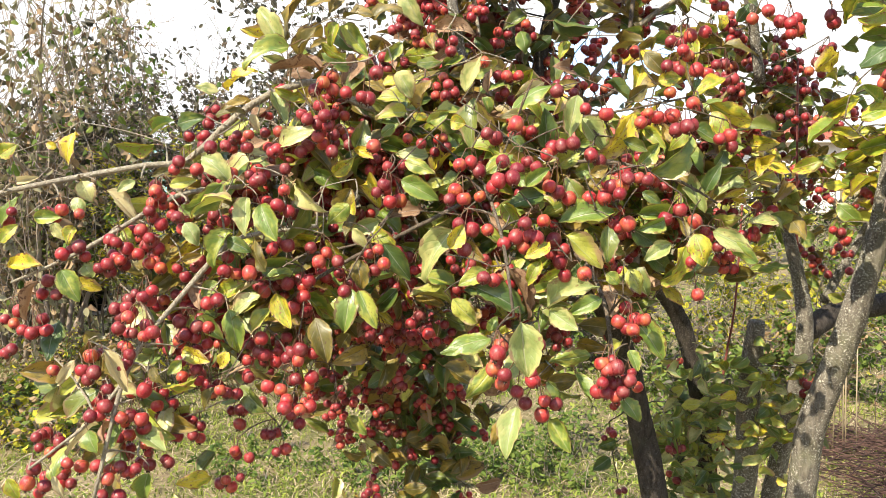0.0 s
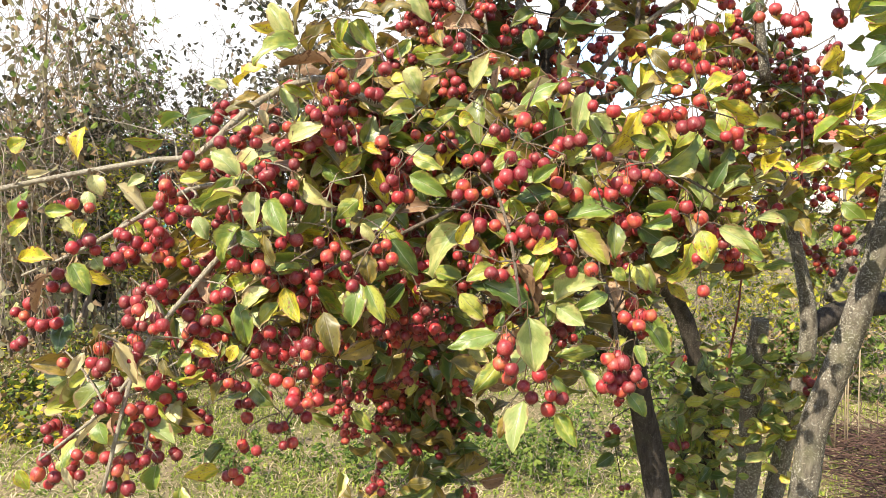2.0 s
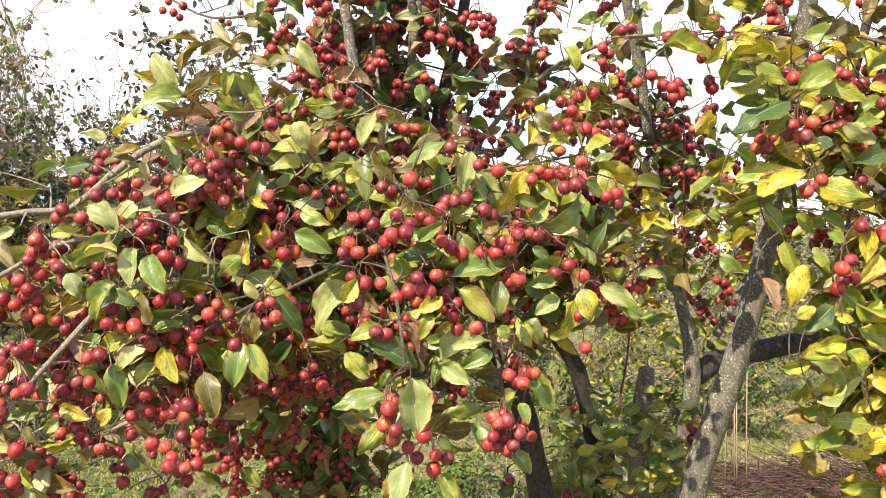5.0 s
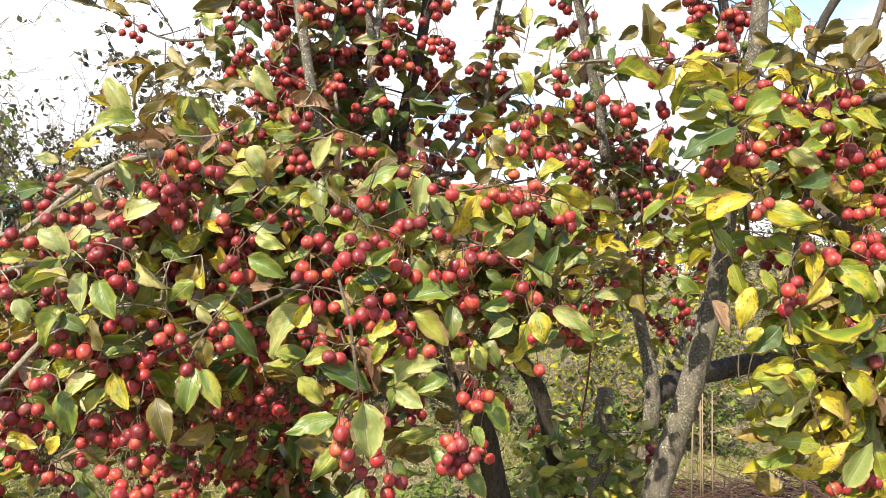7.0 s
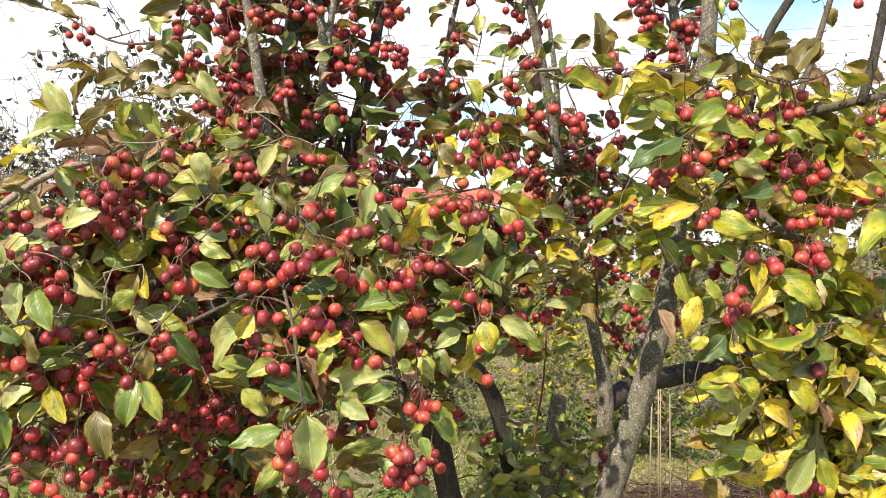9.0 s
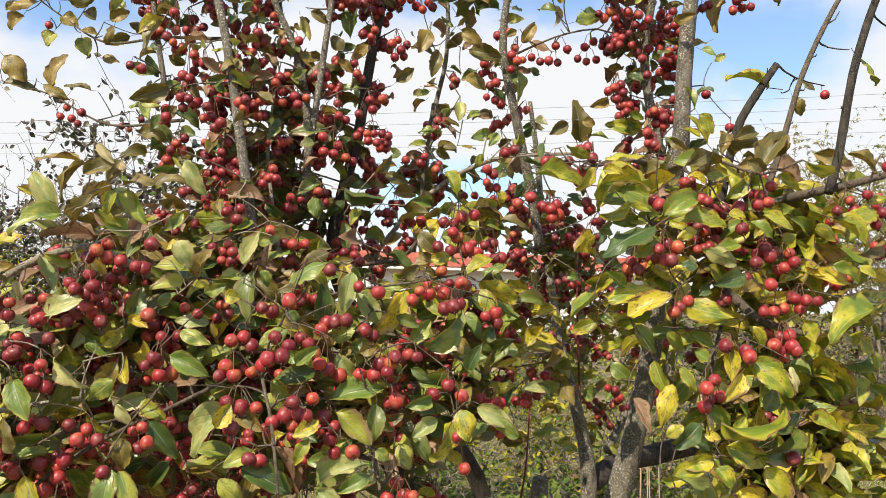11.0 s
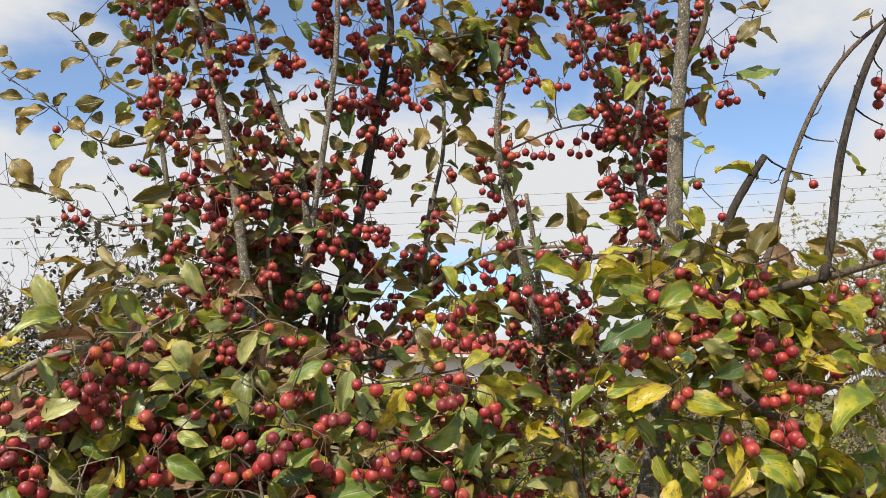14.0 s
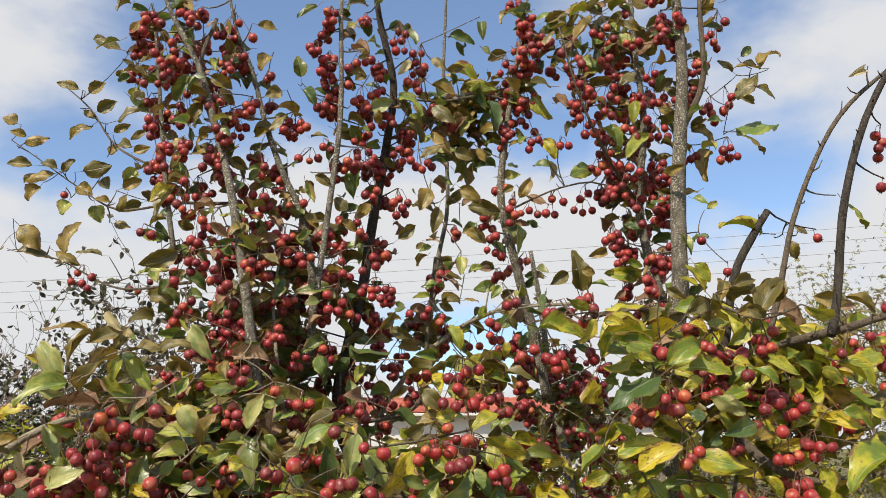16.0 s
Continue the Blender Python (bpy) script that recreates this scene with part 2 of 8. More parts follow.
class Heap:
    """Gathers many small shapes into one mesh."""

    def __init__(self):
        self.v, self.f, self.i, self.uv, self.n = [], [], [], [], 0

    def add(self, verts, faces, mat=0, uv=None):
        verts = np.asarray(verts, dtype=float)
        self.v.append(verts)
        self.f.extend(tuple(a + self.n for a in face) for face in faces)
        self.i.extend([mat] * len(faces) if isinstance(mat, int) else mat)
        self.uv.append(np.zeros((len(verts), 2)) if uv is None else uv)
        self.n += len(verts)

    def tube(self, points, radii, sides=6, mat=0, cap=True, lump=0.0):
        """A round stem through points, with a radius at each."""
        p = np.asarray(points, dtype=float)
        way = np.gradient(p, axis=0)
        way /= np.linalg.norm(way, axis=1)[:, None] + 1e-9
        a = np.cross(way, (0.31, 0.87, 0.38))
        a /= np.linalg.norm(a, axis=1)[:, None] + 1e-9
        b = np.cross(way, a)
        ang = np.arange(sides) * 2 * math.pi / sides
        r = np.asarray(radii, dtype=float)[:, None] * np.ones((1, sides))
        if lump:
            r = r * (1 + lump * np.random.uniform(-1, 1, r.shape))
        ring = p[:, None, :] + r[..., None] * (np.cos(ang)[None, :, None] * a[:, None, :] + np.sin(ang)[None, :, None] * b[:, None, :])
        k = len(p)
        faces = [(i * sides + j, i * sides + (j + 1) % sides, (i + 1) * sides + (j + 1) % sides, (i + 1) * sides + j) for i in range(k - 1) for j in range(sides)]
        if cap:
            faces += [tuple(range(sides))[::-1], tuple((k - 1) * sides + j for j in range(sides))]
        self.add(ring.reshape(-1, 3), faces, mat)

    def mesh(self, name, mats, smooth=True):
        return mesh_of(name, np.concatenate(self.v).tolist(), self.f, mats, self.i, np.concatenate(self.uv), smooth)


def smooth_path(points, step=0.03):
    """A Catmull-Rom line through points (any number of columns)."""
    q = np.asarray(points, dtype=float)
    q = np.vstack([2 * q[0] - q[1], q, 2 * q[-1] - q[-2]])
    rows = []
    for i in range(1, len(q) - 2):
        n = max(2, int(np.linalg.norm((q[i + 1] - q[i])[:3]) / step))
        t = np.linspace(0, 1, n, endpoint=False)[:, None]
        a, b, c, d = q[i - 1:i + 3]
        rows.append(0.5 * (2 * b + (c - a) * t + (2 * a - 5 * b + 4 * c - d) * t ** 2 + (3 * b - a - 3 * c + d) * t ** 3))
    rows.append(q[-2][None])
    return np.vstack(rows)


def part(name, me, parent, label="", kind=""):
    ob = new(name, me)
    ob.parent = parent
    return tagged(ob, label=label, kind=kind)


# ---- leaf and fruit shapes ----
def leaf_shape(fold, cup, curl, twist, wave, bend, seed, long=12, across=6):
    """A leaf of unit length along x and unit width along y, its upper side to z: verts, faces and uv; the last three faces are its stalk.
    fold: the trough along the midrib, cup: its margins bent up or down, curl: radians by which it bends over from base to tip."""
    v, uv = [], []
    cx, cz, tilt = 0.0, 0.0, 0.35 * curl
    for i in range(long + 1):
        u = i / long
        if i:
            tilt -= curl / long * (0.5 + u)
            cx, cz = cx + math.cos(tilt) / long, cz + math.sin(tilt) / long
        half = 0.5 * (math.sin(math.pi * u ** 0.82) ** 0.74 if 0 < u < 1 else 0.0) * (1.0 - 0.22 * u ** 3)
        half = max(half, 0.010)
        for j in range(across + 1):
            s = 2 * j / across - 1
            r = abs(s)
            edge = 1 + (0.12 * noise.noise((u * 5, s * 2, seed)) + (0.035 if i % 2 else -0.03)) * r ** 3
            lift = half * edge * (fold * r + cup * r * r * (1.2 if s > 0 else 0.75))
            lift += wave * (noise.noise((u * 3.0, s * 1.4, seed + 4)) * (0.2 + r) + 0.55 * r ** 3 * noise.noise((u * 8.0, s * 0.8, seed + 9)))
            y = s * half * edge * (1 - 0.16 * min(1.0, abs(fold) + abs(cup)) * r) + bend * u * u
            x, z = cx - lift * math.sin(tilt), cz + lift * math.cos(tilt)
            a = twist * (u - 0.3)
            v.append((x, y * math.cos(a) - z * math.sin(a), z * math.cos(a) + y * math.sin(a)))
            uv.append((u, 0.5 + 0.5 * s))
    w = across + 1
    f = [(i * w + j, (i + 1) * w + j, (i + 1) * w + j + 1, i * w + j + 1) for i in range(long) for j in range(across)]
    k = len(v)
    for x, y, z in ((-0.30, 0, 0.05), (-0.30, 0.018, 0.05), (-0.30, 0, 0.07), (0.02, -0.012, -0.004), (0.02, 0.012, -0.004), (0.02, 0, 0.012)):
        v.append((x, y, z))
        uv.append((0.5, 0.5))
    f += [(k, k + 1, k + 4, k + 3), (k + 1, k + 2, k + 5, k + 4), (k + 2, k, k + 3, k + 5)]
    return np.array(v), f, np.array(uv)


LEAF_FORMS = ((0.24, 0.10, 0.5, 0.15, 0.10, 0.05), (0.34, -0.12, 0.8, -0.3, 0.12, -0.06), (0.14, 0.22, 1.1, 0.35, 0.14, 0.08), (0.30, 0.16, -0.3, -0.2, 0.10, 0.0), (0.24, 0.40, 1.5, 0.8, 0.24, -0.08),
              (0.42, -0.20, 0.6, 0.25, 0.11, 0.04), (0.20, 0.34, 0.9, -0.7, 0.26, 0.1), (0.48, 0.10, 0.9, 0.2, 0.12, -0.03), (0.10, -0.22, 0.5, 0.3, 0.15, 0.06), (0.40, 0.30, 1.6, -0.4, 0.22, 0.0),
              (0.20, -0.30, 1.0, -0.2, 0.13, -0.05), (0.30, 0.24, 0.3, 0.45, 0.16, 0.07), (0.16, 0.06, 1.3, -0.5, 0.14, 0.03))
LEAF_SHAPES = [leaf_shape(*a, seed=3.7 * i) for i, a in enumerate(LEAF_FORMS)]
LEAF_FAR = [leaf_shape(*a, seed=3.7 * i, long=8, across=4) for i, a in enumerate(LEAF_FORMS)]
LEAF_MESHES = {}


def leaf_mesh(shape, mat):
    if (shape, mat.name) not in LEAF_MESHES:
        v, f, uv = LEAF_SHAPES[shape]
        LEAF_MESHES[shape, mat.name] = mesh_of("leaf", v.tolist(), f, [mat, stalk_skin], [0] * (len(f) - 3) + [1] * 3, uv)
    return LEAF_MESHES[shape, mat.name]


def leaf_pose(base, way, width, roll):
    """The pose of a leaf: base in metres, way to its tip, its width, and the degrees by which its upper side turns from the path to the sky."""
    x = Vector(way)
    size = x.length
    x = x.normalized()
    c = Vector((0, -1, 0)) - x * x.dot(Vector((0, -1, 0)))
    c = c.normalized() if c.length > 0.05 else x.orthogonal().normalized()
    b = x.cross(c)
    b = b if b.z >= 0 else -b
    z = (c * math.cos(radians(roll)) + b * math.sin(radians(roll))).normalized()
    y = z.cross(x)
    m = Matrix((x * size, y * width, z * size)).transposed().to_4x4()
    m.translation = base
    return m


def fruit_shape(sides, rings, tall, flat):
    """A little apple of unit diameter round the origin, its stalk end up: verts, faces, uv, and the count of calyx faces at the end."""
    v, f, uv = [], [], []
    for i in range(rings + 1):
        a = math.pi * i / rings
        r = 0.5 * math.sin(a) ** 0.92 if 0 < i < rings else 0.02
        z = 0.5 * tall * math.cos(a)
        z -= 0.13 * math.exp(-(a / 0.42) ** 2) - 0.06 * math.exp(-((math.pi - a) / 0.35) ** 2)
        for j in range(sides):
            t = 2 * math.pi * j / sides
            k = 1 + flat * math.cos(2 * t + 1) + 0.5 * flat * math.cos(5 * t) * math.sin(a)
            v.append((r * k * math.cos(t), r * math.sin(t), z))
            uv.append((j / sides * 2, i / rings))
    for i in range(rings):
        for j in range(sides):
            f.append((i * sides + j, (i + 1) * sides + j, (i + 1) * sides + (j + 1) % sides, i * sides + (j + 1) % sides))
    k = len(v)
    for j in range(5):                                 # withered calyx
        t = 2 * math.pi * j / 5
        for r, z, d in ((0.13, -0.43 * tall, -0.75), (0.13, -0.43 * tall, 0.75), (0.22, -0.66 * tall, 0.1)):
            v.append((r * math.cos(t + d), r * math.sin(t + d), z))
            uv.append((0, 0))
        f.append((k + 3 * j, k + 3 * j + 1, k + 3 * j + 2))
    return np.array(v), f, np.array(uv)


FRUIT_SHAPES = [fruit_shape(14, 9, 1.04, 0.03), fruit_shape(14, 9, 1.12, 0.05), fruit_shape(14, 9, 0.97, 0.04)]
FRUIT_FAR = fruit_shape(10, 6, 1.0, 0.02)
FRUIT_MESHES = [mesh_of("fruit", v.tolist(), f, [fruit_skin, calyx_skin], [0] * (len(f) - 5) + [1] * 5, uv) for v, f, uv in FRUIT_SHAPES]


# ---- trees ----
class Tree:
    def __init__(self, name, label, base, near):
        self.root = tagged(new(name), label=label, category="fruit tree")
        self.root.location = base
        self.limbs, self.near, self.base = [], near, Vector(base)


class Limb:
    """A stem, bough or twig of a tree, with the twigs and fruit stalks on it."""

    def __init__(self, tree, kind, rows, foot=None):
        if foot:                                        # run on down into the ground
            (x, y, z, d), (fx, fy) = rows[0], foot
            rows = [(fx, fy, -0.06, d * 1.5), (fx * 0.7 + x * 0.3, fy * 0.7 + y * 0.3, z * 0.3, d * 1.18), (fx * 0.3 + x * 0.7, fy * 0.3 + y * 0.7, z * 0.7, d * 1.04)] + list(rows)
        self.tree, self.kind = tree, kind
        self.rows = smooth_path([(x, y, z, d / 1000) for x, y, z, d in rows])
        self.wood, self.far_fruit, self.far_leaf = Heap(), Heap(), Heap()
        self.leaves, self.fruits, self.ends = [], [], []
        n = len(self.rows)
        jog = np.array([noise.noise_vector((i * 0.22, 7.1 * len(tree.limbs), k)) for i, k in zip(range(n), [0.5] * n)]) * self.rows[:, 3:4] * (0.06 if kind in ("trunk", "stump", "dark", "stem") else 0.2)
        thick = kind in ("trunk", "stem", "stump", "dark")
        self.wood.tube(self.rows[:, :3] + jog, self.rows[:, 3] * 0.5 * np.random.uniform(0.97, 1.04, n), 14 if thick else 7, 0, lump=0.03)
        for i in range(2, n - 2, 5 if thick else 3):                 # bud scars and knots
            c, r = self.rows[i, :3], self.rows[i, 3] * 0.5
            off = np.random.normal(0, 1, 3)
            off /= np.linalg.norm(off)
            self.wood.tube([c + off * r * 0.6, c + off * r * 1.15 + (0, 0, 0.002)], [r * 0.35, r * 0.12], 5, 0)
        if kind in ("stem", "dark", "twig", "bough"):                # short bare spurs
            for i in range(3, n - 1, 2):
                c, r = self.rows[i, :3], self.rows[i, 3] * 0.5
                off = np.random.normal(0, 1, 3) + (0, 0, 0.3)
                off /= np.linalg.norm(off)
                size = random.uniform(0.006, 0.028)
                self.wood.tube([c + off * r * 0.7, c + off * (r + size * 0.5) + (0, 0, size * 0.15), c + off * (r + size * 0.8) + (0, 0, size * 0.6)], [0.0016, 0.0013, 0.0009], 4, 0)
        tree.limbs.append(self)

    def nearest(self, p):
        q = self.rows if not self.ends else np.vstack([self.rows, self.ends])
        d = np.linalg.norm(q[:, :3] - np.asarray(p) + (0, 0, 0.012), axis=1)
        return q[int(np.argmin(d))]

    def twig(self, p, r=0.0016):
        """A thin twig from this limb to the point p."""
        p = np.asarray(p, dtype=float)
        q = self.nearest(p)
        gap = np.linalg.norm(p - q[:3])
        if gap < 0.012:
            return
        bend = (p + q[:3]) / 2 + np.random.normal(0, 0.08, 3) * gap + (0, 0.30 * gap, 0.05 * gap)
        t = np.linspace(0, 1, 5)[:, None]
        line = (1 - t) ** 2 * q[:3] + 2 * t * (1 - t) * bend + t ** 2 * p
        self.wood.tube(line, np.linspace(min(0.0022, q[3] * 0.4), r * 0.75, 5), 5, 0, lump=0.1)
        self.ends.append((*line[2], 0.004))
        self.ends.append((*p, 0.003))


def limb(tree, kind, rows, foot=None):
    return Limb(tree, kind, rows, foot)


def cluster(on, spur, *fruits, twig=True):
    """A bunch of fruit on stalks from one spur; each fruit lies so many millimetres from the spur."""
    s = Vector(spur)
    if twig:
        on.twig(s)
    for o in fruits:
        c = s + Vector(o) / 1000
        size = random.choice((1, 1, 1, 0.88)) * random.uniform(0.0178, 0.0222)
        hang = (s - c + Vector((random.uniform(-1.2, 1.2), random.uniform(-0.5, 3.0), 1.2)) * 0.016).normalized()
        m = hang.to_track_quat("Z", "Y").to_matrix().to_4x4() @ Matrix.Rotation(random.uniform(0, 6.28), 4, "Z") @ Matrix.Diagonal((size, size, size, 1))
        m.translation = c
        top = c + hang * size * 0.38
        mid = (s + top) / 2 + Vector((0, 0, 0.006)) + hang * 0.004
        on.wood.tube([s, mid, top], [0.0008, 0.00055, 0.0008], 4, 1, cap=False)
        if c.y < on.tree.near:
            on.fruits.append(m)
        else:
            v, f, uv = FRUIT_FAR
            w = v @ np.array(m.to_3x3()).T + np.array(c)
            on.far_fruit.add(w, f, [0] * (len(f) - 5) + [1] * 5, uv)


def leaf(on, base, way, width, roll, mat):
    """One leaf that can be told apart: base in metres, way to the tip and width in millimetres."""
    on.leaves.append((leaf_pose(base, Vector(way) / 1000, width / 1000, roll), mat))
    on.twig(Vector(base) - Vector(way) / 1000 * 0.28, 0.0012)


KINDS = [green, pale, olive, deep, yellow, brown, tan, lime]


def infill(on, centre, size, leaves, fruits, kinds, long=(0.05, 0.075), tight=False):
    """The foliage behind: leaves and bunches strewn over a rounded space, joined."""
    c, s = np.array(centre), np.array(size)
    for _ in range(leaves):
        d = np.random.normal(0, 0.45, 3).clip(-1, 1)
        base = c + d * s
        h = random.uniform(0, 2 * math.pi)
        L = random.uniform(*long)
        way = Vector((math.cos(h), math.sin(h) * 0.8, random.uniform(-1.0, 0.35))).normalized() * L
        m = leaf_pose(Vector(base), way, L * random.uniform(0.46, 0.60), random.uniform(-20, 70))
        v, f, uv = LEAF_FAR[random.randrange(len(LEAF_FAR))]
        k = KINDS.index(random.choice(kinds))
        on.far_leaf.add(v @ np.array(m.to_3x3()).T + base, f, [k] * (len(f) - 3) + [len(KINDS)] * 3, uv)
    done = 0
    while done < fruits:
        n = random.randint(2, 7) if not tight else random.randint(5, 9)
        spur = c + np.random.normal(0, 0.45, 3).clip(-1, 1) * s
        w = 14 if tight else 21
        offs = [(random.uniform(-w, w), random.uniform(-w, w) * 0.8, random.uniform(-46, -14)) for _ in range(n)]
        keep, on.tree.near = on.tree.near, -9
        cluster(on, spur, *offs)
        on.tree.near = keep
        done += n


def dress(on, z0, z1, leaves, fruits, kinds, reach=0.07, long=(0.045, 0.07)):
    """Leaves and bunches along one limb between two heights, joined."""
    rows = [r for r in on.rows if z0 <= r[2] <= z1]
    for i in range(leaves + fruits // 5):
        r = random.choice(rows)
        p = r[:3] + np.random.normal(0, 0.55, 3) * reach * (1, 0.8, 1) + (0, 0.025 + r[3] * 0.5, 0)
        if i < leaves:
            infill(on, p, (0.005, 0.005, 0.005), 1, 0, kinds, long)
        else:
            infill(on, p, (0.005, 0.005, 0.005), 0, 5, kinds, tight=True)


def finish_tree(tree):
    shift = Matrix.Translation(-tree.base)
    for b in tree.limbs:
        woods = {"trunk": bark, "stem": bark, "stump": bark, "bough": twig_bark, "twig": twig_bark, "dark": shaded_bark, "branch": pale_bark}
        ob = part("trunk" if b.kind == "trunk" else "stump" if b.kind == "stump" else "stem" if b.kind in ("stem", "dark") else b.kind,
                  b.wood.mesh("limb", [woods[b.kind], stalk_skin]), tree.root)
        ob.matrix_local = shift
        for m in b.fruits:
            f = part("fruit", random.choice(FRUIT_MESHES), ob)
            f.matrix_basis = m
        for m, mat in b.leaves:
            f = part("leaf", leaf_mesh(random.choice((5, 7, 11, 1) if mat in (brown, tan) else (0, 0, 1, 2, 3, 5, 7, 8, 10, 11, 12)), mat), ob)
            f.matrix_basis = m
        if b.far_fruit.n:
            part("fruit_mass", b.far_fruit.mesh("fruit_mass", [fruit_skin, calyx_skin]), ob, "small red crab apples further into the crown", "stuff")
        if b.far_leaf.n:
            part("leaf_mass", b.far_leaf.mesh("leaf_mass", KINDS + [stalk_skin]), ob, "green and olive leaves further into the crown", "stuff")


# ---- ground and distance ----
def ground_material():
    n = Nodes("meadow_soil")
    pos = n.t.nodes.new("ShaderNodeTexCoord").outputs["Object"]
    a, b, c = n.noise(0.9, 4.0, pos), n.noise(7.0, 5.0, pos), n.noise(60.0, 4.0, pos)
    col = n.blend(n.span(n.math("ADD", n.math("MULTIPLY", a, 0.6), n.math("MULTIPLY", b, 0.4)), 0.4, 0.6), (0.105, 0.11, 0.034), (0.27, 0.21, 0.125))
    col = n.blend(n.math("MULTIPLY", n.span(c, 0.45, 0.7), 0.55), col, (0.08, 0.07, 0.03))
    return n.finish(col, 0.95, n.math("ADD", b, c), 0.02, 0.7, specular=0.15)


def make_ground():
    xs = np.concatenate([[-3000, -400, -60, -20], np.linspace(-10, 14, 60), [30, 80, 400, 3000]])
    ys = np.concatenate([[-3000, -300, -30, -6], np.linspace(0, 20, 60), [30, 60, 120, 500, 3000]])
    v = [(x, y, (0.05 * noise.noise((x * 0.5, y * 0.5, 0)) if -11 < x < 15 and -1 < y < 21 else 0.0)) for y in ys for x in xs]
    w = len(xs)
    f = [(j * w + i, j * w + i + 1, (j + 1) * w + i + 1, (j + 1) * w + i) for j in range(len(ys) - 1) for i in range(w - 1)]
    return tagged(new("ground", mesh_of("ground", v, f, [ground_material()])), label="rough meadow ground with dry straw and green grass", category="ground", kind="structure")


make_ground()


def lie(x, y):
    return 0.05 * noise.noise((x * 0.5, y * 0.5, 0))


def blades(name, label, count, area, tall, wide, lean, mat, patch=None):
    """Grass as many thin bent blades over an area, thicker where the patch noise is high."""
    (x0, x1), (y0, y1) = area
    v, f = [], []
    while len(f) < 2 * count:
        y = y0 + (y1 - y0) * random.random() ** 1.5
        x = random.uniform(x0, x1) * (0.45 + 0.55 * y / y1)
        if y < 3.0 and random.random() > ((y - 0.9) / 2.1) ** 2 + 0.25 * noise.noise((x * 0.8, y * 0.8, 9.1)):
            continue
        if patch and noise.noise((x * patch, y * patch, 3.3)) + random.uniform(-0.3, 0.3) < 0:
            continue
        h, a, w = random.uniform(*tall), random.uniform(0, 6.283), random.uniform(0.6, 1.3) * wide
        l = random.uniform(*lean) * h
        dx, dy, px, py = math.cos(a) * l, math.sin(a) * l, -math.sin(a) * w, math.cos(a) * w
        z, k = lie(x, y) - 0.005, len(v)
        v += [(x - px, y - py, z), (x + px, y + py, z), (x + px * 0.8 + dx * 0.35, y + py * 0.8 + dy * 0.35, z + h * 0.6),
              (x - px * 0.8 + dx * 0.35, y - py * 0.8 + dy * 0.35, z + h * 0.6), (x + dx, y + dy, z + h * (1 - 0.3 * lean[1] / 2))]
        f += [(k, k + 1, k + 2, k + 3), (k + 3, k + 2, k + 4)]
    return tagged(new(name, mesh_of(name, v, f, [mat], smooth=False)), label=label, category="grass", kind="stuff")


grass_mat = plain("grass_blade", (0.095, 0.14, 0.022), (0.33, 0.36, 0.07), 1.2, 0.75, light=0.35)
herb_mat = plain("herb_leaf", (0.10, 0.165, 0.025), (0.36, 0.42, 0.07), 2.5, 0.75, light=0.3)
straw_mat = plain("straw", (0.22, 0.16, 0.095), (0.60, 0.49, 0.32), 2.0, 0.75, light=0.2)
blades("grass", "short green autumn grass in uneven tufts", 62000, ((-5.5, 8.5), (0.9, 13)), (0.02, 0.065), 0.0032, (0.3, 1.4), grass_mat, 1.1)
blades("low_herbs", "tiny green herb leaves in patches on the ground", 42000, ((-5.5, 8.5), (0.9, 11)), (0.012, 0.035), 0.0065, (0.6, 2.2), herb_mat, 1.7)
blades("dry_grass", "flattened straw-coloured dead grass", 60000, ((-5.5, 8.5), (0.9, 13)), (0.015, 0.05), 0.0026, (1.5, 5.0), straw_mat, None)


def wander(start, way, length, step, wobble, sag=0.0):
    p, d, rows = np.array(start, dtype=float), np.array(way, dtype=float), [np.array(start, dtype=float)]
    for _ in range(int(length / step)):
        d = d / np.linalg.norm(d) + np.random.normal(0, wobble, 3) - (0, 0, sag)
        p = p + d / np.linalg.norm(d) * step
        rows.append(p)
    return rows


bush_green = plain("bush_leaf_green", (0.06, 0.11, 0.02), (0.18, 0.235, 0.042), 1.0, 0.75, light=0.3)
bush_dark = plain("bush_leaf_dark", (0.045, 0.044, 0.030), (0.13, 0.118, 0.075), 1.0, 0.5, light=0.25)
bush_yellow = plain("bush_leaf_yellow", (0.32, 0.32, 0.03), (0.58, 0.52, 0.05), 1.0, 0.75, light=0.4)
bush_grey = plain("bush_leaf_grey", (0.15, 0.14, 0.07), (0.30, 0.27, 0.15), 1.0, 0.75, light=0.3)
bush_brown = plain("bush_leaf_brown", (0.16, 0.10, 0.05), (0.34, 0.24, 0.13), 1.0, 0.7, light=0.2)
bush_wood = plain("bush_twig", (0.14, 0.112, 0.09), (0.33, 0.27, 0.21), 3.0, 0.85)
MIXED = [bush_green, bush_dark, bush_yellow, bush_grey, bush_brown]


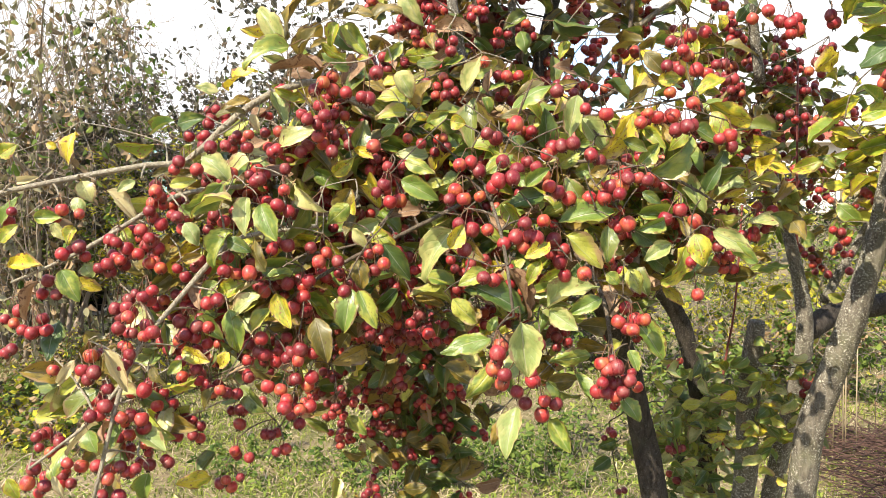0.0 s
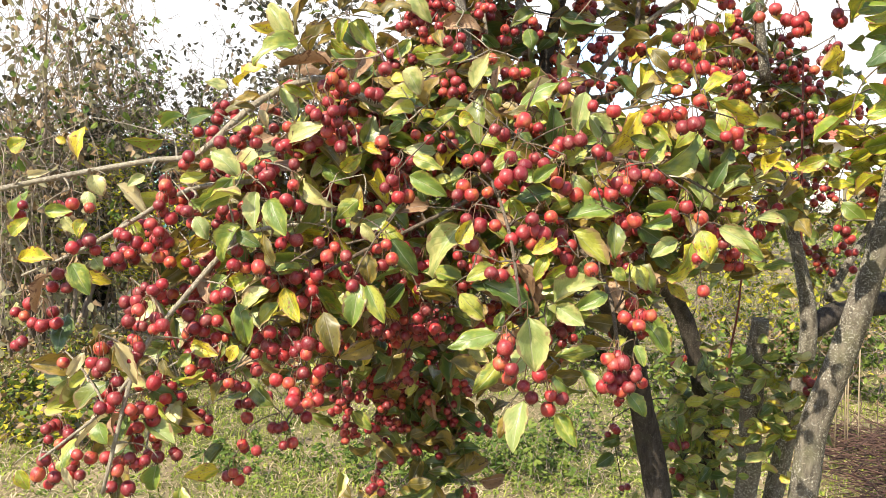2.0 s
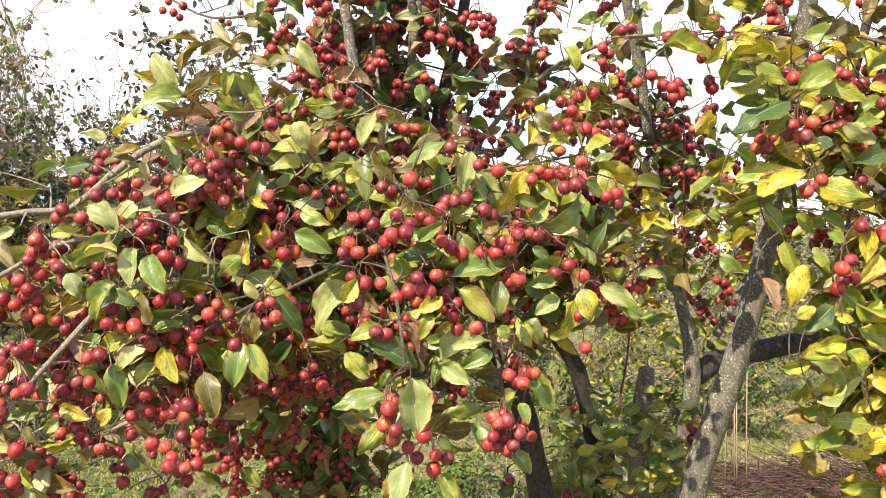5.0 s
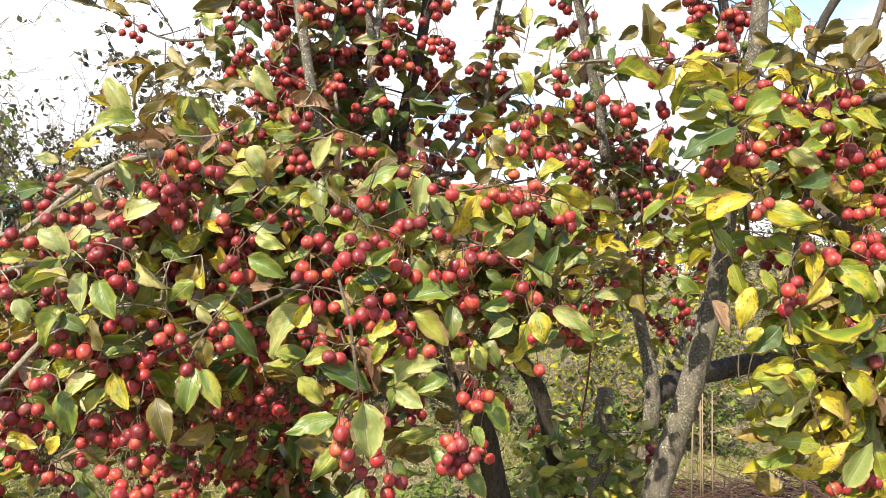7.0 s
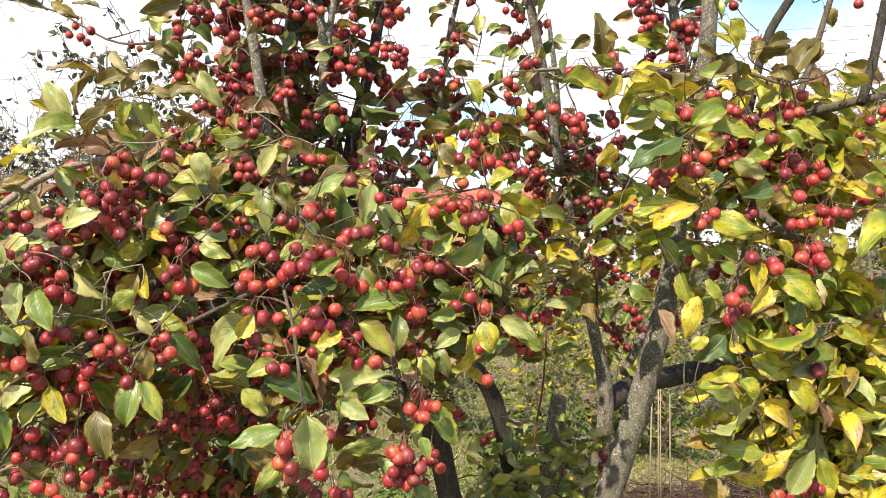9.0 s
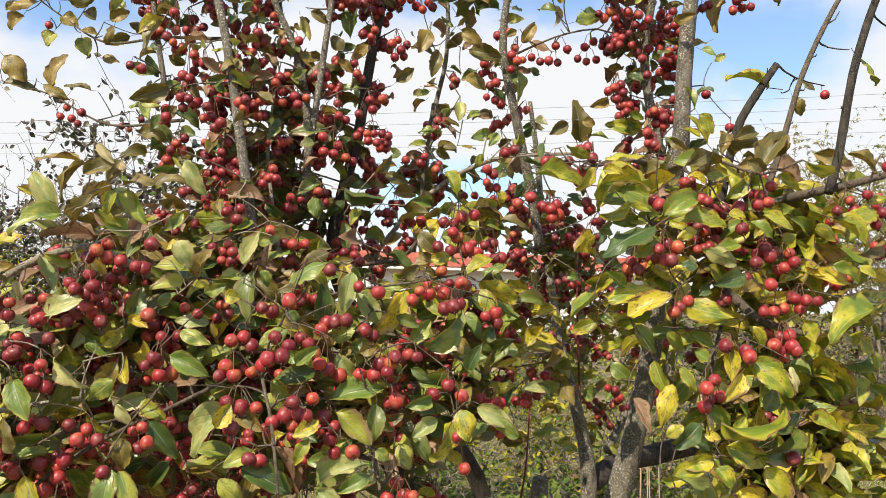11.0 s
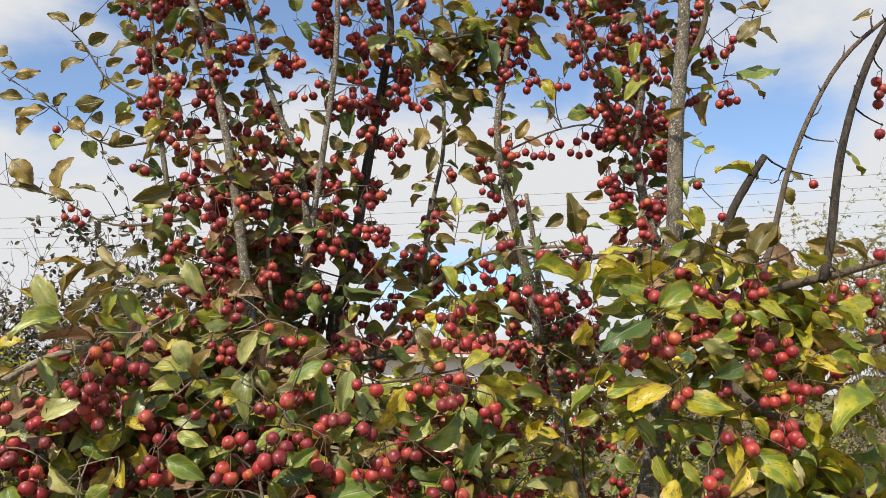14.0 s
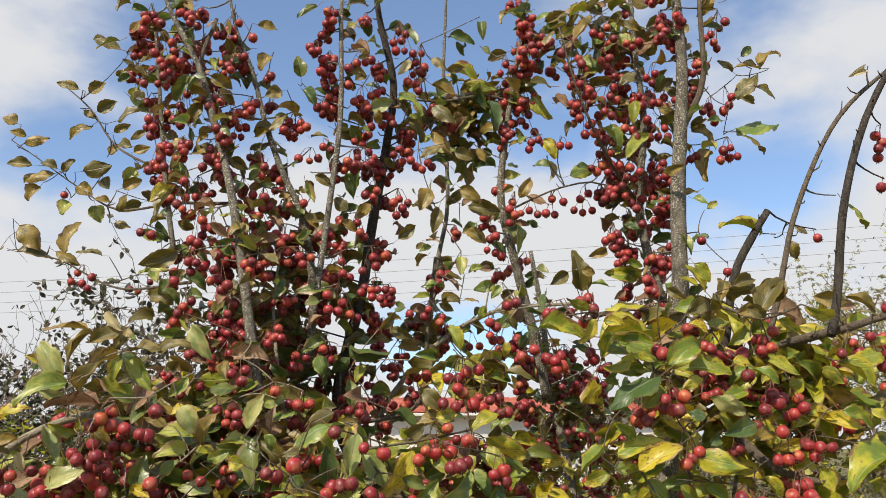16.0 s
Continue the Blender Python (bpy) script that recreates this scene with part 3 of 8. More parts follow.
def bush_leaves(heap, spots, count, long, kinds, ratio, drop, far=False):
    """Small folded leaves on the twigs, more on some than on others."""
    done = 0
    while done < count:
        p = spots[random.randrange(len(spots))]
        if noise.noise(Vector(p) * 2.6) + random.uniform(-0.5, 0.7) < 0:
            continue
        h, L = random.uniform(0, 6.283), random.uniform(*long)
        x = np.array((math.cos(h), math.sin(h), random.uniform(-1.2, 0.5) - drop))
        x /= np.linalg.norm(x)
        y = np.cross(x, np.random.normal(0, 0.8, 3) + (0, -0.3, 1.0))
        y /= np.linalg.norm(y) + 1e-9
        z, w = np.cross(x, y), L * ratio / 2
        p = np.asarray(p) + np.random.normal(0, 0.012, 3)
        curl = -z * L * random.uniform(0.0, 0.25)
        if far:
            heap.add([p, p + x * L * 0.5 - y * w + z * w * 0.3, p + x * L + curl, p + x * L * 0.5 + y * w + z * w * 0.3], [(0, 1, 2), (0, 2, 3)], random.choice(kinds))
            done += 1
            continue
        heap.add([p, p + x * L * 0.3 - y * w * 0.85 + z * w * 0.3, p + x * L * 0.65 - y * w * 0.8 + z * w * 0.25 + curl * 0.3, p + x * L + curl, p + x * L * 0.65 + y * w * 0.8 + z * w * 0.25 + curl * 0.3, p + x * L * 0.3 + y * w * 0.85 + z * w * 0.3, p + x * L * 0.5 + curl * 0.15],
                 [(0, 1, 6), (1, 2, 6), (2, 3, 6), (3, 4, 6), (4, 5, 6), (5, 0, 6)], random.choice(kinds))
        done += 1


def bush(name, label, category, base, stems, height, spread, kinds, count, long, sag=0.02, thick=0.012, width=0.15, deep=0.15, low=0.3, sides=2, ratio=0.55, drop=0.2, hang=0, wobble=0.12):
    """A shrub or small tree: stems that fork into side twigs and twiglets, with small leaves on the twigs; hang: trailing strands."""
    random.seed(round(base[0] * 100 + base[1] * 1000)), np.random.seed(round(abs(base[0]) * 100 + base[1] * 1000))
    root = tagged(new(name), label=label, category=category)
    root.location = base
    wood, spots, step = Heap(), [], max(0.06, height * 0.045)
    fine = 0.0012 if height < 0.6 else 0.0022
    for _ in range(stems):
        way = (random.uniform(-spread, spread), random.uniform(-spread, spread) * 0.6, 1)
        rows = wander((random.uniform(-width, width), random.uniform(-deep, deep), -0.03), way, height * random.uniform(0.7, 1.1), step, wobble, sag)
        r = np.linspace(thick, thick * 0.15, len(rows))
        wood.tube(rows, r, 6)
        first = int(low * len(rows))
        spots += rows[max(first, len(rows) // 2):]
        for i in range(first, len(rows) - 1):
            for _ in range(sides):
                side = wander(rows[i], np.random.normal(0, 1, 3) + (0, 0, 0.45), height * random.uniform(0.08, 0.26), step * 0.6, 0.28, sag * 2)
                if len(side) < 2:
                    continue
                wood.tube(side, np.linspace(max(r[i] * 0.45, fine * 1.3), fine, len(side)), 3, cap=False)
                spots += side[1:]
                for j in range(1, len(side), 2):
                    tip = wander(side[j], np.random.normal(0, 1, 3), height * random.uniform(0.04, 0.10), step * 0.75, 0.3, sag)
                    if len(tip) > 1:
                        wood.tube(tip, np.linspace(fine, fine * 0.65, len(tip)), 3, cap=False)
                        spots += tip[1:]
        for _ in range(hang):
            i = random.randrange(len(rows) // 2, len(rows))
            line = wander(rows[i], (random.uniform(-0.7, 0.7), random.uniform(-0.4, 0.4), -0.3), height * random.uniform(0.2, 0.5), 0.07, 0.18, 0.22)
            wood.tube(line, np.linspace(0.004, 0.0018, len(line)), 4, cap=False)
            spots += line[1:] * 2
    part("trunk", wood.mesh("trunk", [bush_wood]), root, kind="stuff" if name == "weed_patch" else "")
    crown = Heap()
    bush_leaves(crown, spots, count, long, kinds, ratio, drop, base[1] > 8.0)
    part("crown", crown.mesh("crown", MIXED, smooth=False), root, kind="stuff")
    return root


# tall shrub hung with withered climbers, and the dry thicket below it
bush("climber_covered_tree", "bare grey shrub tree hung with withered climber leaves", "tree", (-3.62, 6.7, 0), 18, 4.3, 0.10, [3, 4, 4, 3, 3, 0], 7000, (0.04, 0.09), 0.012, 0.022, 0.62, 0.3, 0.4, 1, 0.65, 0.7, 20)
bush("dry_thicket", "tangled thicket of dry brown stems and withered leaves", "thicket", (-6.9, 10.8, 0), 90, 2.2, 0.30, [4, 4, 3, 3, 3, 2], 15000, (0.045, 0.085), 0.01, 0.010, 2.3, 0.7, 0.1, 1, 0.5, 0.3)
bush("dry_thicket", "tangled thicket of brown stems with a few yellow leaves", "thicket", (-2.55, 5.7, 0), 60, 0.55, 0.6, [4, 4, 3, 3, 2, 0], 4200, (0.03, 0.055), 0.03, 0.006, 0.6, 0.4, 0.1, 1, 0.5, 0.3)
bush("dry_thicket", "dense olive-brown thicket of fine twigs and small leaves", "thicket", (-3.95, 7.0, 0), 85, 2.05, 0.16, [4, 4, 3, 3, 0, 1], 17000, (0.025, 0.055), 0.02, 0.006, 0.85, 0.25, 0.42, 1, 0.5, 0.3)
bush("climbing_shrub", "dark green climbing shrub among bare stems", "shrub", (-2.85, 6.95, 0), 9, 2.75, 0.10, [0, 0, 1, 1], 3400, (0.03, 0.06), 0.01, 0.008, 0.22, 0.2, 0.35, 2, 0.6, 0.4)
bush("bramble", "low bramble with yellow and dark green leaves", "bush", (-2.42, 4.7, 0), 34, 0.5, 0.8, [0, 0, 1, 2, 2, 4], 3600, (0.03, 0.055), 0.1, 0.004, 0.5, 0.3, 0.1, 1, 0.75)
bush("dark_leaved_tree", "slender tree with small dark olive leaves", "tree", (-2.22, 7.2, 0), 12, 3.1, 0.12, [1, 1, 1, 1, 0], 5200, (0.05, 0.09), 0.0, 0.018, 0.26, 0.3, 0.3, 2, 0.6, 0.5)
bush("dark_leaved_tree", "dark olive shrub tree with tiny leaves on upright shoots", "tree", (-1.35, 7.7, 0), 22, 3.4, 0.19, [1], 9000, (0.04, 0.075), 0.0, 0.014, 0.75, 0.3, 0.2, 2, 0.6, 0.5)
bush("thuja", "narrow yellow-green conifer bush", "conifer", (-1.95, 6.45, 0), 8, 2.0, 0.03, [2, 2, 0], 8000, (0.03, 0.06), 0.0, 0.012, 0.13, 0.13, 0.05, 3, 0.4, -0.4)
for x, y, h, k, lab in ((2.3, 6.4, 1.5, [2, 2, 0], "shrub with bright yellow autumn leaves"), (3.4, 6.9, 1.6, [0, 2, 0], "green shrub turning yellow in the meadow"), (1.2, 6.6, 1.0, [0, 0, 1], "low green shrub in the meadow"),
                        (1.75, 5.3, 0.7, [0, 0, 0, 1], "low green leafy shrub behind the trunks"), (2.7, 5.8, 0.9, [0, 0, 0, 4], "low green and brown shrub behind the trunks"),
                        (0.1, 8.2, 1.3, [0, 1, 4], "loose green and brown shrub in the meadow"), (5.2, 8.6, 1.6, [0, 1, 2], "broad green hedge shrub"), (7.6, 9.5, 1.7, [0, 1, 4], "broad green and brown hedge shrub"),
                        (-1.0, 9.4, 1.3, [4, 3, 0], "dry brown shrub near the fence")):
    bush("shrub", lab, "shrub", (x, y, 0), 14, h * 0.95, 0.55, k, 2200, (0.03, 0.07), 0.02, 0.007, 0.35, 0.3, 0.12, 2)
for x, y, h, k, lab in ((0.4, 15.0, 2.4, [0, 1, 4], "dense green and brown hedge bush before the house"), (5.0, 15.5, 2.5, [0, 0, 1, 2], "dense green hedge bush before the house"), (7.9, 15.0, 2.35, [0, 1, 1], "dense dark green hedge bush"),
                        (10.6, 15.5, 2.4, [0, 1, 2], "dense green hedge bush turning yellow"), (13.6, 16.0, 2.5, [0, 1, 4], "dense green and brown hedge bush"), (2.7, 13.2, 1.75, [0, 2, 0], "low hedge bush with yellowing leaves")):
    bush("hedge_bush", lab, "hedge", (x, y, 0), 22, h * 0.95, 0.45, k, 3600, (0.07, 0.13), 0.02, 0.012, 1.3, 0.5, 0.05, 1)
bush("far_tree", "distant tree with fine bare twigs and pale yellow-green leaves", "tree", (12.3, 14.5, 0), 16, 6.5, 0.13, [3, 2, 0, 3], 34000, (0.05, 0.10), 0.0, 0.045, 0.9, 0.5, 0.45, 3, 0.3, 0.4)
bush("weed_patch", "low bright green leafy weeds in the grass", "weeds", (0.25, 4.1, 0), 70, 0.34, 0.6, [0], 2600, (0.02, 0.045), 0.02, 0.002, 0.55, 0.3, 0.2, 1)
bush("weed_patch", "low bright green leafy weeds in the grass", "weeds", (-0.6, 4.2, 0), 40, 0.2, 0.6, [0], 1500, (0.02, 0.04), 0.02, 0.002, 0.6, 0.3, 0.2, 1)
bush("weed_patch", "low green leafy weeds in the grass", "weeds", (1.1, 4.6, 0), 40, 0.28, 0.6, [0, 0, 1], 1500, (0.02, 0.045), 0.02, 0.002, 0.5, 0.3, 0.2, 1)


def fence():
    """Brown board fence with a capping rail, and turquoise sheets standing before it."""
    boards = plain("fence_board", (0.13, 0.085, 0.06), (0.24, 0.16, 0.11), 5.0, 0.85)
    root = tagged(new("board_fence"), label="weathered brown board fence with a capping rail", category="fence")
    root.location = (-5.2, 13.2, 0)
    for i in range(26):
        bm = bmesh.new()
        bmesh.ops.create_cube(bm, size=1, matrix=Matrix.Translation((-3.2 + i * 0.19, 0, 0.98)) @ Matrix.Diagonal((0.187, 0.025, 1.96 + 0.03 * random.random(), 1)))
        me = bpy.data.meshes.new("board")
        bm.to_mesh(me)
        bm.free()
        me.materials.append(boards)
        part("board", me, root)
    bm = bmesh.new()
    bmesh.ops.create_cube(bm, size=1, matrix=Matrix.Translation((-0.8, -0.03, 2.04)) @ Matrix.Diagonal((5.0, 0.12, 0.09, 1)))
    bmesh.ops.bevel(bm, geom=bm.edges[:], offset=0.01, segments=1, affect="EDGES")
    me = bpy.data.meshes.new("rail")
    bm.to_mesh(me)
    bm.free()
    me.materials.append(boards)
    part("rail", me, root)


fence()


def sheet():
    """A corrugated turquoise sheet on its edge."""
    teal = plain("turquoise_sheet", (0.16, 0.42, 0.42), (0.30, 0.55, 0.53), 3.0, 0.5, per_piece=False)
    n, v, f = 18, [], []
    for i in range(n + 1):
        for z in (0.0, 2.0):
            for s in (0, 0.006):
                v.append((i * 0.035, 0.02 * math.sin(i * 0.9) + s, z))
    for i in range(n):
        a = i * 4
        f += [(a, a + 4, a + 6, a + 2), (a + 1, a + 3, a + 7, a + 5), (a + 2, a + 6, a + 7, a + 3), (a, a + 1, a + 5, a + 4)]
    ob = tagged(new("corrugated_sheet", mesh_of("corrugated_sheet", v, f, [teal])), label="turquoise corrugated sheet leaning at the fence", category="sheet")
    ob.matrix_world = pose(-4.95, 12.8, 0, -4)


sheet()


def bucket():
    """A black plastic bucket lying on its side."""
    skin = plain("black_plastic", (0.012, 0.012, 0.013), (0.03, 0.03, 0.03), 6.0, 0.45, per_piece=False)
    prof = [(0.0, 0.0), (0.13, 0.0), (0.165, 0.36), (0.178, 0.36), (0.178, 0.335), (0.17, 0.335), (0.155, 0.34), (0.12, 0.012), (0.0, 0.012)]
    n, v, f = 24, [], []
    for r, z in prof:
        v += [(r * math.cos(6.2832 * j / n), r * math.sin(6.2832 * j / n), z) for j in range(n)]
    for i in range(len(prof) - 1):
        f += [(i * n + j, i * n + (j + 1) % n, (i + 1) * n + (j + 1) % n, (i + 1) * n + j) for j in range(n)]
    ob = tagged(new("bucket", mesh_of("bucket", v, f, [skin])), label="black plastic bucket lying on its side in the grass", category="bucket")
    ob.matrix_world = pose(-3.95, 9.3, 0.19, 88, 0, 20)


bucket()


def house():
    """A low white house with a red tiled roof far behind the garden."""
    white = plain("white_render", (0.62, 0.61, 0.58), (0.78, 0.77, 0.74), 0.8, 0.9, per_piece=False)
    n = Nodes("red_roof_tiles")
    pos = n.t.nodes.new("ShaderNodeTexCoord").outputs["Object"]
    n_big = n.noise(0.7, 4.0, pos)
    red = n.finish(n.blend(n.span(n_big, 0.35, 0.7), (0.36, 0.09, 0.06), (0.48, 0.16, 0.11)), 0.8, n_big, 0.02)
    glass = Nodes("dark_window").finish((0.03, 0.035, 0.04), 0.08)
    root = tagged(new("house"), label="low white house with a red tiled roof", category="house")
    root.location = (12, 44, 0)

    def box(name, c, s, mat, parent):
        bm = bmesh.new()
        bmesh.ops.create_cube(bm, size=1, matrix=Matrix.Translation(c) @ Matrix.Diagonal((*s, 1)))
        bmesh.ops.bevel(bm, geom=bm.edges[:], offset=0.02, segments=1, affect="EDGES")
        me = bpy.data.meshes.new(name)
        bm.to_mesh(me)
        bm.free()
        me.materials.append(mat)
        return part(name, me, parent)

    box("wall", (0, 0, 1.75), (15, 7, 3.5), white, root)
    v = [(-8, -4, 3.55), (8, -4, 3.55), (8, 0, 4.5), (-8, 0, 4.5), (8, 4, 3.55), (-8, 4, 3.55)]
    v += [(x, y, z - 0.15) for x, y, z in v]
    f = [(0, 1, 2, 3), (3, 2, 4, 5), (7, 6, 9, 8), (8, 9, 11, 10), (0, 6, 7, 1), (4, 10, 11, 5), (1, 7, 8, 2), (2, 8, 10, 4), (0, 3, 9, 6), (3, 5, 11, 9)]
    roof = part("roof", mesh_of("roof", v, f, [red], smooth=False), root)
    for r in range(14):
        rows = [(-8 + 0.25 * i, -4.0 + r * 4 / 14, 3.6 + r * 0.95 / 14 + 0.03 * (i % 2)) for i in range(65)]
        h = Heap()
        h.tube(rows, [0.05] * len(rows), 4)
        part("tile_course", h.mesh("tile_course", [red]), roof)
    box("gutter", (0, -4.08, 3.47), (16, 0.12, 0.14), white, root)
    for x in (-5, -1.6, 1.8, 5.2):
        w = box("window", (x, -3.5, 1.7), (1.3, 0.12, 1.3), white, root)
        box("pane", (x, -3.57, 1.7), (1.1, 0.04, 1.1), glass, w)


house()

wire_mat = plain("cable_grey", (0.22, 0.22, 0.22), (0.32, 0.32, 0.32), 3.0, 0.6, per_piece=False)
CABLE_WAY = Vector((0.93, -0.368, 0)).normalized()
for drop in (0.0, 0.33, 0.65, 0.97):
    h = Heap()
    h.tube([Vector((-8.8, 27.2, 7.0 - drop)) + CABLE_WAY * d + Vector((0, 0, 0.0006 * (d - 8) ** 2 - 0.04)) for d in np.linspace(-32, 36, 40)], [0.006] * 40, 5)
    tagged(new("power_cable", h.mesh("power_cable", [wire_mat])), label="thin dark overhead cable against the sky", category="cable", group="overhead cables")

for d in (-32, 36):
    pole = tagged(new("utility_pole"), label="grey wooden utility pole that carries the cables", category="pole", group="utility poles")
    pole.location = Vector((-8.8, 27.2, 0)) + CABLE_WAY * d
    top = 7.0 + 0.0006 * (d - 8) ** 2
    h = Heap()
    h.tube([(0, 0.16, -0.3), (0, 0.16, top + 0.5)], [0.13, 0.09], 12)
    part("post", h.mesh("post", [bush_wood]), pole)
    for drop in (0.0, 0.33, 0.65, 0.97):
        h = Heap()
        h.tube([(0, 0.18, top - drop - 0.04), (0, -0.03, top - drop - 0.04)], [0.02, 0.014], 6)
        part("insulator_arm", h.mesh("insulator_arm", [bush_wood]), pole)

# dry stalks beside the pile of cut brush
stalk_mat = plain("dry_stalk", (0.32, 0.25, 0.15), (0.50, 0.42, 0.28), 9.0, 0.7)
for x, y, top, lx in ((2.14, 4.40, 0.77, 0.00), (2.17, 4.46, 0.64, 0.00), (2.20, 4.38, 0.74, -0.02), (2.22, 4.45, 0.78, -0.02), (2.28, 4.42, 0.67, -0.02)):
    h = Heap()
    h.tube([(0, 0, -0.03), (lx * 0.4, 0.01, top * 0.5), (lx, 0.0, top)], [0.0042, 0.0036, 0.0024], 6)
    tagged(new("dry_stalk", h.mesh("dry_stalk", [stalk_mat])), label="upright straw-coloured dry plant stalk", category="stalk", group="dry stalks").location = (x, y, lie(x, y))
h = Heap()
for _ in range(1700):
    x, y = random.uniform(1.95, 4.3), random.uniform(3.4, 4.65)
    a = random.uniform(0, 3.14)
    rows = wander((x, y, lie(x, y) + random.uniform(0.0, 0.10)), (math.cos(a), math.sin(a) * 0.6, random.uniform(-0.1, 0.15)), random.uniform(0.2, 0.6), 0.08, 0.15, 0.01)
    h.tube(rows, np.linspace(0.0040, 0.0012, len(rows)), 4)
tagged(new("brush_pile", h.mesh("brush_pile", [plain("dead_twig", (0.030, 0.016, 0.013), (0.115, 0.065, 0.05), 4.0, 0.85)])), label="low heap of cut dark reddish-brown twigs on the grass", category="brushwood", kind="stuff")

# ---- the crab-apple trees ----
tree_a = Tree("crab_apple_tree", "crab-apple tree loaded with small red fruit and green-yellow leaves", (0.62, 1.85, 0), 1.30)
tree_b = Tree("crab_apple_tree", "grey-trunked crab-apple tree with yellowing spotted leaves", (0.62, 1.68, 0), 1.60)
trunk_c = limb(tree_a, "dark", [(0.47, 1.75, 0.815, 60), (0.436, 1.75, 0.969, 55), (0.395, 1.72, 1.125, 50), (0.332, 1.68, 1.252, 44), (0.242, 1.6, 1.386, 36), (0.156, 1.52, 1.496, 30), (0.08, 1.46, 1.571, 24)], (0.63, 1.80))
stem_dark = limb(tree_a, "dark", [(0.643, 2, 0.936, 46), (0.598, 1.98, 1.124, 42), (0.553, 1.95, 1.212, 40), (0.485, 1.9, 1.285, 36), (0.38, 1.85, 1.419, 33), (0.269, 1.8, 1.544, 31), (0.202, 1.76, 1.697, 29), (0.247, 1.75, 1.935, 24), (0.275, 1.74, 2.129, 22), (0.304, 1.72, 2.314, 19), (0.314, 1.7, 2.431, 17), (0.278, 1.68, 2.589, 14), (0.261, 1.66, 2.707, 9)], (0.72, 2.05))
stem_one = limb(tree_a, "stem", [(0.116, 1.45, 1.567, 22.4), (0.061, 1.5, 1.639, 21.1), (0.039, 1.53, 1.724, 21.1), (0.017, 1.55, 1.853, 19.8), (-0.024, 1.58, 2.092, 17.2), (-0.074, 1.6, 2.278, 14.5), (-0.108, 1.6, 2.39, 13.2), (-0.169, 1.62, 2.512, 10.6), (-0.209, 1.62, 2.602, 6.6)])
side_one = limb(tree_a, "twig", [(-0.041, 1.6, 2.182, 11.9), (-0.11, 1.62, 2.386, 10.6), (-0.084, 1.64, 2.531, 7.9)])
stem_back = limb(tree_a, "stem", [(-0.151, 1.72, 2.017, 11.9), (-0.18, 1.74, 2.172, 10.6), (-0.208, 1.76, 2.377, 9.2), (-0.238, 1.78, 2.596, 6.6)])
stem_two = limb(tree_a, "stem", [(0.137, 1.65, 1.773, 17.2), (0.139, 1.66, 1.939, 15.8), (0.117, 1.68, 2.091, 14.5), (0.066, 1.68, 2.204, 13.2), (0.025, 1.68, 2.319, 11.9), (-0.003, 1.68, 2.424, 10.6), (-0.044, 1.68, 2.53, 7.9), (-0.068, 1.68, 2.64, 5.3)])
stem_pale = limb(tree_a, "branch", [(0.116, 1.544, 1.575, 12.1), (0.085, 1.566, 1.693, 11.0), (0.069, 1.599, 1.805, 8.8), (0.062, 1.632, 1.899, 6.6), (0.070, 1.654, 2.006, 4.4), (0.081, 1.676, 2.081, 2.2)])
stem_three = limb(tree_a, "stem", [(0.14, 1.62, 1.862, 13.2), (0.163, 1.62, 2.064, 13.2), (0.188, 1.62, 2.305, 11.9), (0.186, 1.62, 2.546, 9.2), (0.188, 1.62, 2.659, 6.6)])
stem_five = limb(tree_a, "stem", [(0.427, 2.047, 1.719, 12.7), (0.473, 2.047, 2.074, 12.7), (0.506, 2.047, 2.264, 11.0), (0.497, 2.047, 2.560, 9.5), (0.508, 2.047, 2.822, 7.9), (0.513, 2.047, 2.931, 4.8)])
stem_six = limb(tree_a, "stem", [(0.669, 1.75, 1.713, 22.4), (0.632, 1.72, 1.861, 21.1), (0.592, 1.7, 2.012, 19.8), (0.557, 1.68, 2.151, 17.2), (0.57, 1.66, 2.321, 14.5), (0.596, 1.64, 2.482, 10.6), (0.623, 1.62, 2.647, 6.6)])
side_six = limb(tree_a, "twig", [(0.584, 1.66, 2.133, 5.3), (0.658, 1.62, 2.163, 4), (0.744, 1.6, 2.181, 4), (0.81, 1.6, 2.165, 2.6)])
side_left_six = limb(tree_a, "twig", [(0.309, 1.66, 2.378, 4), (0.425, 1.66, 2.38, 5.3), (0.518, 1.66, 2.401, 6.6), (0.576, 1.66, 2.391, 7.9)])
left_twig = limb(tree_a, "twig", [(-0.043, 1.75, 2.143, 9.2), (-0.184, 1.9, 2.183, 6.6), (-0.329, 2, 2.192, 5.3), (-0.438, 2.05, 2.261, 4), (-0.539, 2.06, 2.333, 2.6), (-0.613, 2.07, 2.385, 2.6)])
left_twig_two = limb(tree_a, "twig", [(-0.173, 1.8, 2.219, 6.6), (-0.341, 2, 2.353, 5.3), (-0.428, 2.05, 2.474, 4), (-0.508, 2.07, 2.548, 2.6)])
left_twig_low = limb(tree_a, "twig", [(-0.122, 1.8, 1.973, 7.9), (-0.314, 2, 1.995, 5.3), (-0.463, 2.06, 2.073, 4), (-0.575, 2.08, 2.103, 2.6)])
arch_mid = limb(tree_a, "branch", [(0.290, 1.836, 1.646, 11.9), (0.316, 1.847, 1.711, 11.9), (0.403, 1.836, 1.816, 11.9), (0.487, 1.807, 1.883, 10.8), (0.553, 1.673, 1.904, 9.0), (0.598, 1.507, 1.884, 7.1), (0.657, 1.457, 1.880, 5.8)])
arch_thin = limb(tree_a, "twig", [(0.196, 1.7, 1.656, 7.9), (0.372, 1.75, 1.701, 9.2), (0.397, 1.75, 1.861, 9.2), (0.417, 1.75, 2.034, 7.9)])
